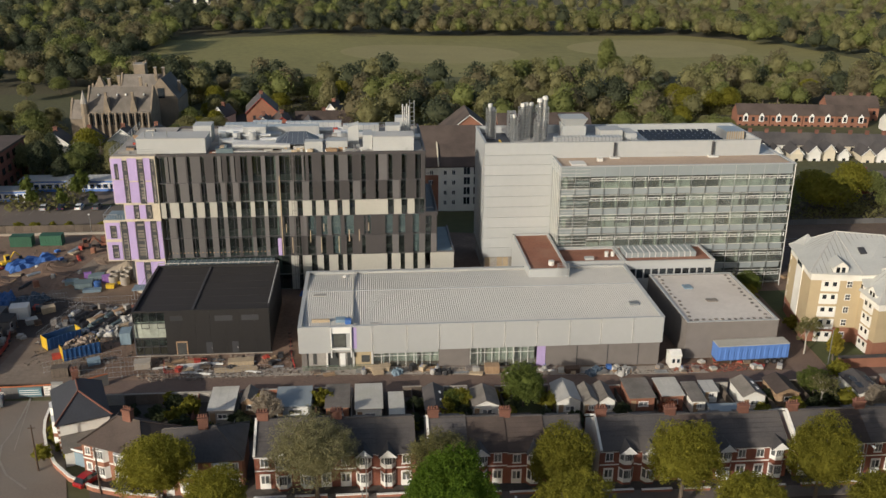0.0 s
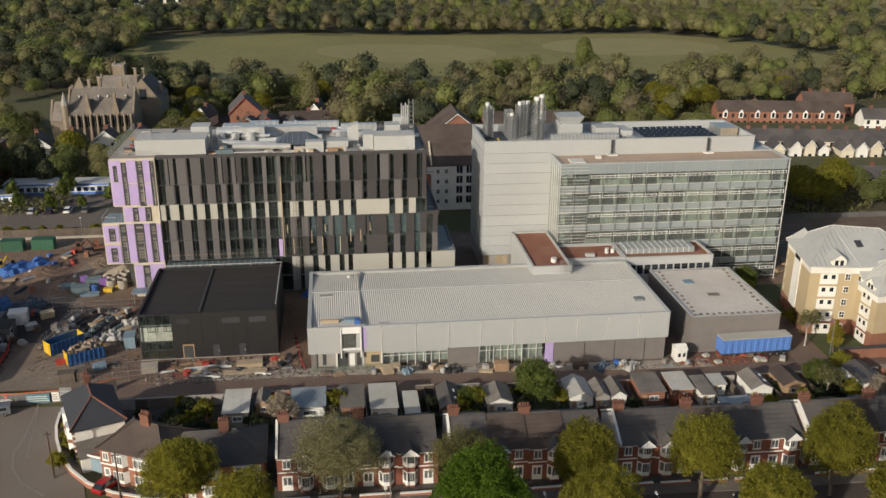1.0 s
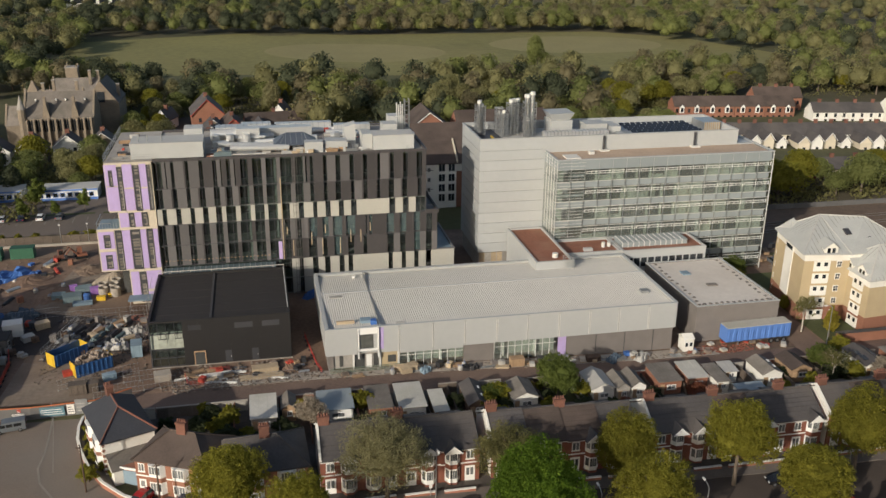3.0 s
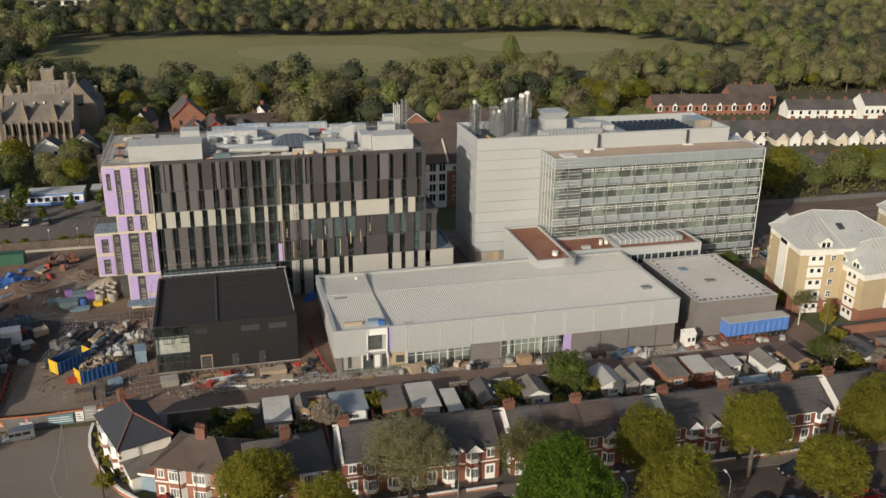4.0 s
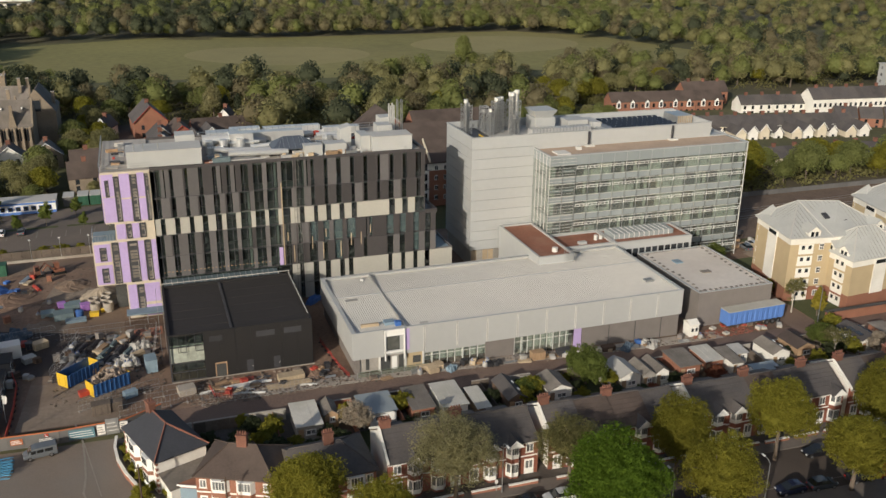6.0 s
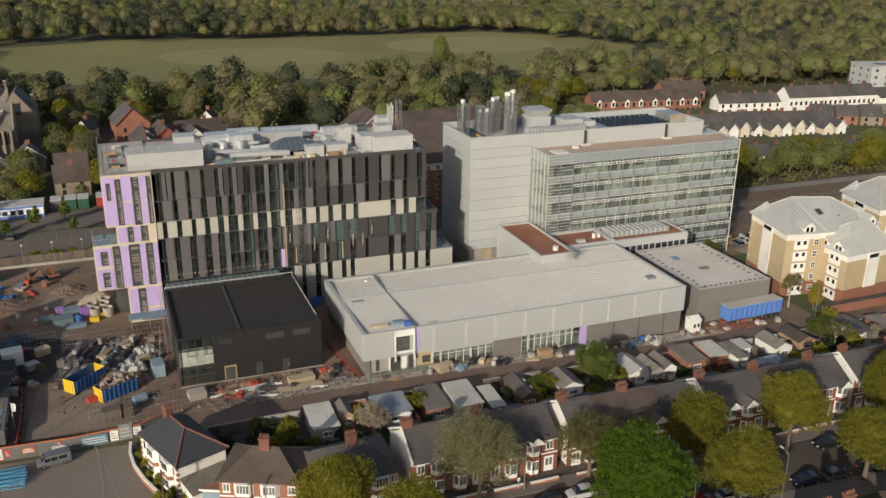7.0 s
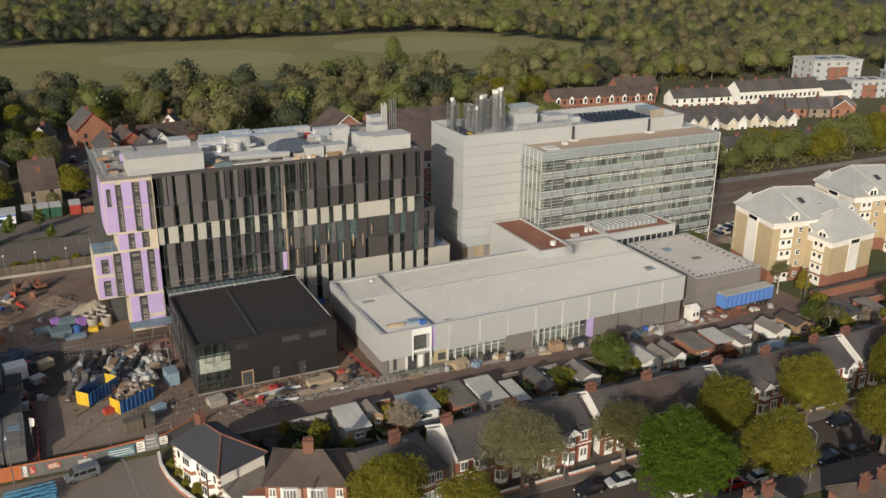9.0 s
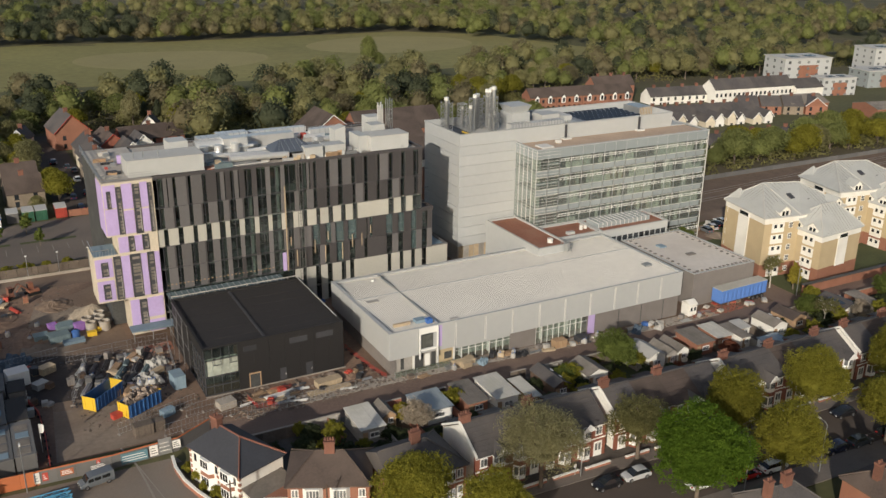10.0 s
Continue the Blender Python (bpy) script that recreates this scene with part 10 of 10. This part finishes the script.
for i in range(6):
    bag(rs.uniform(-56, -43), rs.uniform(146, 160))
for x, y, rz, n in ((-58.6, 147.2, 75, 6), (-57.8, 162.6, 2, 5), (-46, 163.2, -4, 2), (-53.8, 135.4, 18, 5), (-42.8, 146.6, 85, 6), (-44.0, 136.2, 4, 3), (-68.6, 163.6, 10, 4), (-48, 132.0, 8, 5), (-36, 131.7, 1, 8)):
    mesh_fence(x, y, rz, n)
# along the foot of the black hall and the long hall
for i in range(26):
    x = rs.uniform(-36, -14)
    y = rs.uniform(132.6, 138.6)
    k = rs.random()
    if k < 0.45:
        pallet(x, y, rs.uniform(0, 90), rs.choice(("wrap", "timber_pale", "rubble", "black_plastic", "timber", "barrier_red")), rs.uniform(0.3, 0.8))
    elif k < 0.7:
        planks(x, y, rs.uniform(-25, 25), rs.choice(("timber_pale", "timber")), rs.uniform(1.6, 3.6), rs.randint(1, 4))
    else:
        pipes(x, y, rs.uniform(-20, 20), rs.choice(("galv", "white_metal", "dark_metal")), rs.uniform(1.6, 3.6), 0.08)
planks(-22.2, 133.9, 3, "timber_pale", 7.0, 3, "long pale timber lengths laid on bearers")
planks(-29.5, 135.8, 8, "white_metal", 5.0, 3, "bundle of pale metal studs")
for i in range(44):
    x = rs.uniform(-10.5, 54)
    y = rs.uniform(131.3, 133.0)
    k = rs.random()
    if k < 0.5:
        pallet(x, y, rs.uniform(0, 90), rs.choice(("wrap", "timber_pale", "rubble", "black_plastic", "sheet_pale", "brick_grey", "wrap", "tarp_blue")), rs.uniform(0.25, 0.85))
    elif k < 0.72:
        planks(x, y, rs.uniform(-12, 12), rs.choice(("timber_pale", "timber", "galv")), rs.uniform(1.4, 3.2), rs.randint(1, 3))
    elif k < 0.9:
        pipes(x, y, rs.uniform(-10, 10), rs.choice(("galv", "white_metal", "dark_metal")), rs.uniform(1.4, 3.0), 0.07)
    else:
        bag(x, y)
for i in range(14):
    pallet(rs.uniform(56, 72), rs.uniform(130.9, 132.4) if i % 2 else rs.uniform(133.4, 135.4), rs.uniform(0, 90), rs.choice(("wrap", "barrier_red", "rubble", "sheet_pale", "teal_box")), rs.uniform(0.2, 0.7))
for i in range(20):
    x, y = rs.uniform(-90, -60), rs.uniform(165, 196)
    if rs.random() < 0.6:
        pallet(x, y, rs.uniform(0, 90), rs.choice(("wrap", "black_plastic", "rubble", "barrier_red", "tarp_blue", "timber_pale", "brick_orange")), rs.uniform(0.4, 1.2))
    else:
        planks(x, y, rs.uniform(0, 90), rs.choice(("timber_pale", "timber", "galv")), rs.uniform(2, 4), 3)
for i in range(12):
    x, y = rs.uniform(-66, -60.5), rs.uniform(146, 162)
    pallet(x, y, rs.uniform(0, 90), rs.choice(("wrap", "black_plastic", "wood_dark", "barrier_red", "dark_metal")), rs.uniform(0.4, 1.2))


def rubble_spread(name, label, n, x0, x1, y0, y1, big, key="rubble", seed=8):
    """Loose chips and offcuts too many to count."""
    r = random.Random(seed)
    s = Soup()
    for i in range(n):
        x, y = r.uniform(x0, x1), r.uniform(y0, y1)
        a = r.uniform(0.05, big)
        s.box(-a, a, -a * r.uniform(0.2, 0.9), a * 0.6, 0, a * r.uniform(0.2, 0.8), m=pose(x, y, gz(x) + 0.02, r.uniform(-25, 25), r.uniform(-25, 25), r.uniform(0, 360)))
    tagged(new(name, data(name, s.v, s.f, M[key])), label, "rubble", kind="stuff")


rubble_spread("rubble", "scattered broken stone and offcuts over the compound", 1100, -58, -41, 138, 164, 0.24)
rubble_spread("rubble", "scattered offcuts along the halls", 900, -38, 56, 131.0, 133.6, 0.28, seed=9)
rubble_spread("rubble", "scattered timber and stone before the black hall", 500, -38, -13, 132.4, 139.6, 0.36, seed=10)
rubble_spread("rubble", "scattered dark offcuts and scrap in the compound", 700, -57, -43, 146, 162, 0.22, "hoard_grey", 12)
for i in range(14):
    pipes(rs.uniform(-56, -44), rs.uniform(148.5, 161), rs.uniform(40, 130), rs.choice(("galv", "dark_metal", "white_metal", "hoard_grey")), rs.uniform(2.0, 3.8), rs.uniform(0.08, 0.14), "loose steel tubes lying in the compound")
for i in range(16):
    x, y = rs.uniform(-86, -56), rs.uniform(172, 194)
    k = rs.random()
    if k < 0.4:
        pipes(x, y, rs.uniform(0, 180), rs.choice(("galv", "barrier_red", "dark_metal", "pale_blue")), rs.uniform(2.0, 4.2), 0.12)
    elif k < 0.75:
        planks(x, y, rs.uniform(0, 180), rs.choice(("timber", "sheet_pale", "hoard_grey")), rs.uniform(1.6, 3.2), rs.randint(2, 5))
    else:
        bag(x, y)
rubble_spread("rubble", "broken red brick beside the trailer", 260, 52, 66, 130.8, 134.0, 0.34, "brick_red", 14)
rubble_spread("rubble", "scattered spoil behind the yard", 900, -92, -52, 164, 200, 0.22, "rubble", 11)
rubble_spread("rubble", "dark scraps among the materials", 600, -59, -41, 146, 163, 0.24, "black_plastic", 13)


def digger(x, y, rz, key):
    t = Thing("mini_digger", "tracked mini digger parked on the site", "digger", (x, y, gz(x) + 0.03), rz, group="mini diggers")
    for s in (-1, 1):
        t.soup("track", M["tyre"], Soup().box(-1.1, 1.1, s * 0.75 - 0.2, s * 0.75 + 0.2, 0.1, 0.5).tube((-1.1, s * 0.75 - 0.2, 0.3), (-1.1, s * 0.75 + 0.2, 0.3), 0.25).tube((1.1, s * 0.75 - 0.2, 0.3), (1.1, s * 0.75 + 0.2, 0.3), 0.25))
    t.box("deck", M[key], -1.1, 0.9, -0.8, 0.8, 0.6, 1.1)
    c = t.box("cab", M[key], -0.2, 0.8, -0.7, 0.25, 1.1, 2.5)
    t.box("pane", M["car_glass"], 0.8, 0.82, -0.62, 0.17, 1.4, 2.35, under=c)
    t.box("pane", M["car_glass"], -0.1, 0.7, -0.73, -0.7, 1.5, 2.35, under=c)
    t.soup("boom", M[key], Soup().tube((0.8, 0.5, 1.0), (2.2, 0.5, 2.6), 0.16, 0.13).tube((2.2, 0.5, 2.6), (3.3, 0.5, 1.4), 0.12, 0.1))
    t.mesh("bucket", M["dark_metal"], *prism([(3.0, 0.2), (3.6, 0.2), (3.6, 0.8), (3.0, 0.8)], 0.7, 1.4))


digger(-60.0, 197.0, 200, "red_roof")
digger(-64.4, 196.0, 20, "chimney_brick")
digger(-78.0, 186.0, 40, "skip_yellow")
# small white gate hut beside the hall
t = Thing("gate_hut", "small white gate hut with two windows", "hut", (51.8, 132.6, gz(52)))
t.box("wall", M["render_white"], 0, 1.9, 0, 2.2, 0, 2.5)
v, f = gable_roof(1.9, 0, 2.2, 2.5, 3.1, 0.15, 0.1, 0.1)
t.mesh("roof", M["render_white"], v, f)
for x in (0.2, 1.05):
    w = t.box("window", M["frame_white"], x, x + 0.65, -0.05, 0.01, 1.0, 1.9)
    t.box("pane", M["window_dark"], x + 0.08, x + 0.57, -0.07, -0.05, 1.08, 1.82, under=w)


# ---------------------------------------------------------------- street furniture
def street_lamp(x, y, rz, h=7.5):
    t = Thing("street_lamp", "slim grey street lamp with a curved arm", "lamp post", (x, y, gz(x)), rz, group="street lamps")
    t.tube("pole", M["galv"], (0, 0, 0), (0, 0, h), 0.09, 0.06)
    t.soup("arm", M["galv"], Soup().tube((0, 0, h), (0, 0.5, h + 0.35), 0.05, n=6).tube((0, 0.5, h + 0.35), (0, 1.3, h + 0.45), 0.045, n=6))
    t.box("lantern", M["sign_white"], -0.12, 0.12, 1.1, 1.7, h + 0.38, h + 0.52)


for x, y, rz in ((45.6, 84.9, 0), (30.5, 83.8, 0), (-0.6, 96.9, 180), (17.0, 84.6, 0), (66, 96, 180), (-66.6, 126.4, 180), (79.0, 130.4, 90)):
    street_lamp(x, y, rz)
for x, y in ((-45.2, 106.7), (-35.3, 100.7)):
    t = Thing("telegraph_pole", "plain dark timber telegraph pole", "pole", (x, y, 0), group="telegraph poles")
    t.tube("pole", M["wood_dark"], (0, 0, 0), (0, 0, 7.2), 0.13, 0.09)
    t.box("cross_arm", M["wood_dark"], -0.5, 0.5, -0.05, 0.05, 6.7, 6.8)
for x, y in ((-1.2, 97.4), (60.0, 96.4)):
    t = Thing("bollard_sign", "short white topped post by the footway", "post", (x, y, gz(x) + 0.15), group="footway posts")
    t.tube("post", M["galv"], (0, 0, 0), (0, 0, 1.6), 0.05)
    t.box("plate", M["sign_white"], -0.2, 0.2, -0.03, 0.03, 1.2, 1.7)
sheet("line_road", "worn white centre line on the side road", M["paint"], [(-52.9, 126.0), (-52.75, 126.0), (-50.2, 112.0), (-50.35, 112.0)], 0.07, 1, 6)
kerb = [(-54.2, 131.7), (-53.0, 126.5), (-52.6, 121.9), (-52.3, 117.1), (-52.5, 113.4), (-51.5, 109.7), (-49.3, 106.1), (-45.4, 102.5)]
v = []
for i, (x, y) in enumerate(kerb):
    p, q = Vector(kerb[max(0, i - 1)]), Vector(kerb[min(len(kerb) - 1, i + 1)])
    n = Vector((-(q - p).y, (q - p).x)).normalized() * 0.14
    v += [(x - n.x, y - n.y, 0.075), (x + n.x, y + n.y, 0.075)]
tagged(new("line_kerb", data("line_kerb", v, [(2 * i, 2 * i + 2, 2 * i + 3, 2 * i + 1) for i in range(len(kerb) - 1)], M["paint"])), "worn pale line curving round the corner", "line", kind="structure")
sheet("line_street", "worn white line along the parking bays", M["paint"], [(8, 88.6), (70, 86.9), (70, 87.0), (8, 88.7)], 0.09, 20, 1)

# unseen houses added west of the side road to shade the yard
for i in range(4):
    simple_house((-77.0, 120 + i * 10.6, 0), 90, 10.5, 9, 5.0 if i == 0 else 7.2, 7.4 if i == 0 else 11.6, "brick_red", "slate", "unseen brick house added to shade the yard", windows=3, chimneys=1, group="west side houses")


# ---------------------------------------------------------------- stack of light steel frames on the side road
mk("frame_blue", (0.075, 0.26, 0.42), 0.45, var=0.12, per=0.1)


def lattice_frame(x, y, z, rz, L):
    t = Thing("lattice_frame", "light blue steel lattice frame stacked on the road", "steel frame", (x, y, z), rz, group="stacked lattice frames")
    for yy in (-0.4, 0.4):
        for zz in (0.06, 0.62):
            t.tube("chord", M["frame_blue"], (-L / 2, yy, zz), (L / 2, yy, zz), 0.06, n=6)
    n = int(L / 0.7)
    lat = Soup()
    for i in range(n):
        xa, xb = -L / 2 + i * L / n, -L / 2 + (i + 1) * L / n
        for yy in (-0.4, 0.4):
            lat.tube((xa, yy, 0.06 if i % 2 else 0.62), (xb, yy, 0.62 if i % 2 else 0.06), 0.035, n=5)
        if i % 2 == 0:
            lat.tube((xa, -0.4, 0.62), (xa, 0.4, 0.62), 0.035, n=5)
    t.soup("lattice", M["frame_blue"], lat, kind="stuff")


for k, (dx, dy) in enumerate(((0, 0), (0.2, 1.0), (-0.2, 2.0), (0.1, 3.0))):
    for j in range(2 if k < 3 else 1):
        lattice_frame(-64.9 + dx + 0.25 * j, 120.6 + dy, 0.06 + 0.69 * j, (-6, 3, -2, 5)[k] + 4 * j, 6.2 - 0.5 * j)

# flag on the cabins, posts at the gate
for x, y, h in ((-63.9, 135.6, 4.6),):
    t = Thing("flag_pole", "slim white flag pole with a limp white flag", "flag pole", (x, y, 0))
    t.tube("pole", M["white_metal"], (0, 0, 0), (0, 0, h), 0.04, n=6)
    t.mesh("flag", M["sign_white"], [(0.04, -0.01, h - 1.5), (0.35, 0.06, h - 1.6), (0.5, -0.05, h - 1.4), (0.04, -0.01, h - 0.1), (0.42, 0.05, h - 0.25), (0.62, -0.04, h - 0.4),
                                     (0.04, 0.03, h - 1.5), (0.35, 0.10, h - 1.6), (0.5, -0.01, h - 1.4), (0.04, 0.03, h - 0.1), (0.42, 0.09, h - 0.25), (0.62, 0.0, h - 0.4)],
           [(0, 1, 4, 3), (1, 2, 5, 4), (6, 9, 10, 7), (7, 10, 11, 8), (0, 6, 7, 1), (1, 7, 8, 2), (2, 8, 11, 5), (3, 4, 10, 9), (4, 5, 11, 10), (0, 3, 9, 6)])
# stores behind the laboratory block
for x, y, rz, L in ((91.5, 172.0, 15, 4.0), (94.0, 176.5, 70, 3.4), (90.5, 180.0, 5, 3.0)):
    planks(x, y, rz, "timber", L, 5, "stacked timber lengths behind the laboratory block")
for x, y, key in ((93.5, 169.5, "timber_pale"), (96.0, 173.5, "wrap"), (89.6, 175.5, "brick_orange"), (97.0, 179.0, "black_plastic"), (92.0, 184.5, "sheet_pale")):
    pallet(x, y, x * 17 % 90, key, 1.1)
heap(92.5, 166.5, 3.2, 0.9, "earth_pale", "low heap of pale sand", 21)
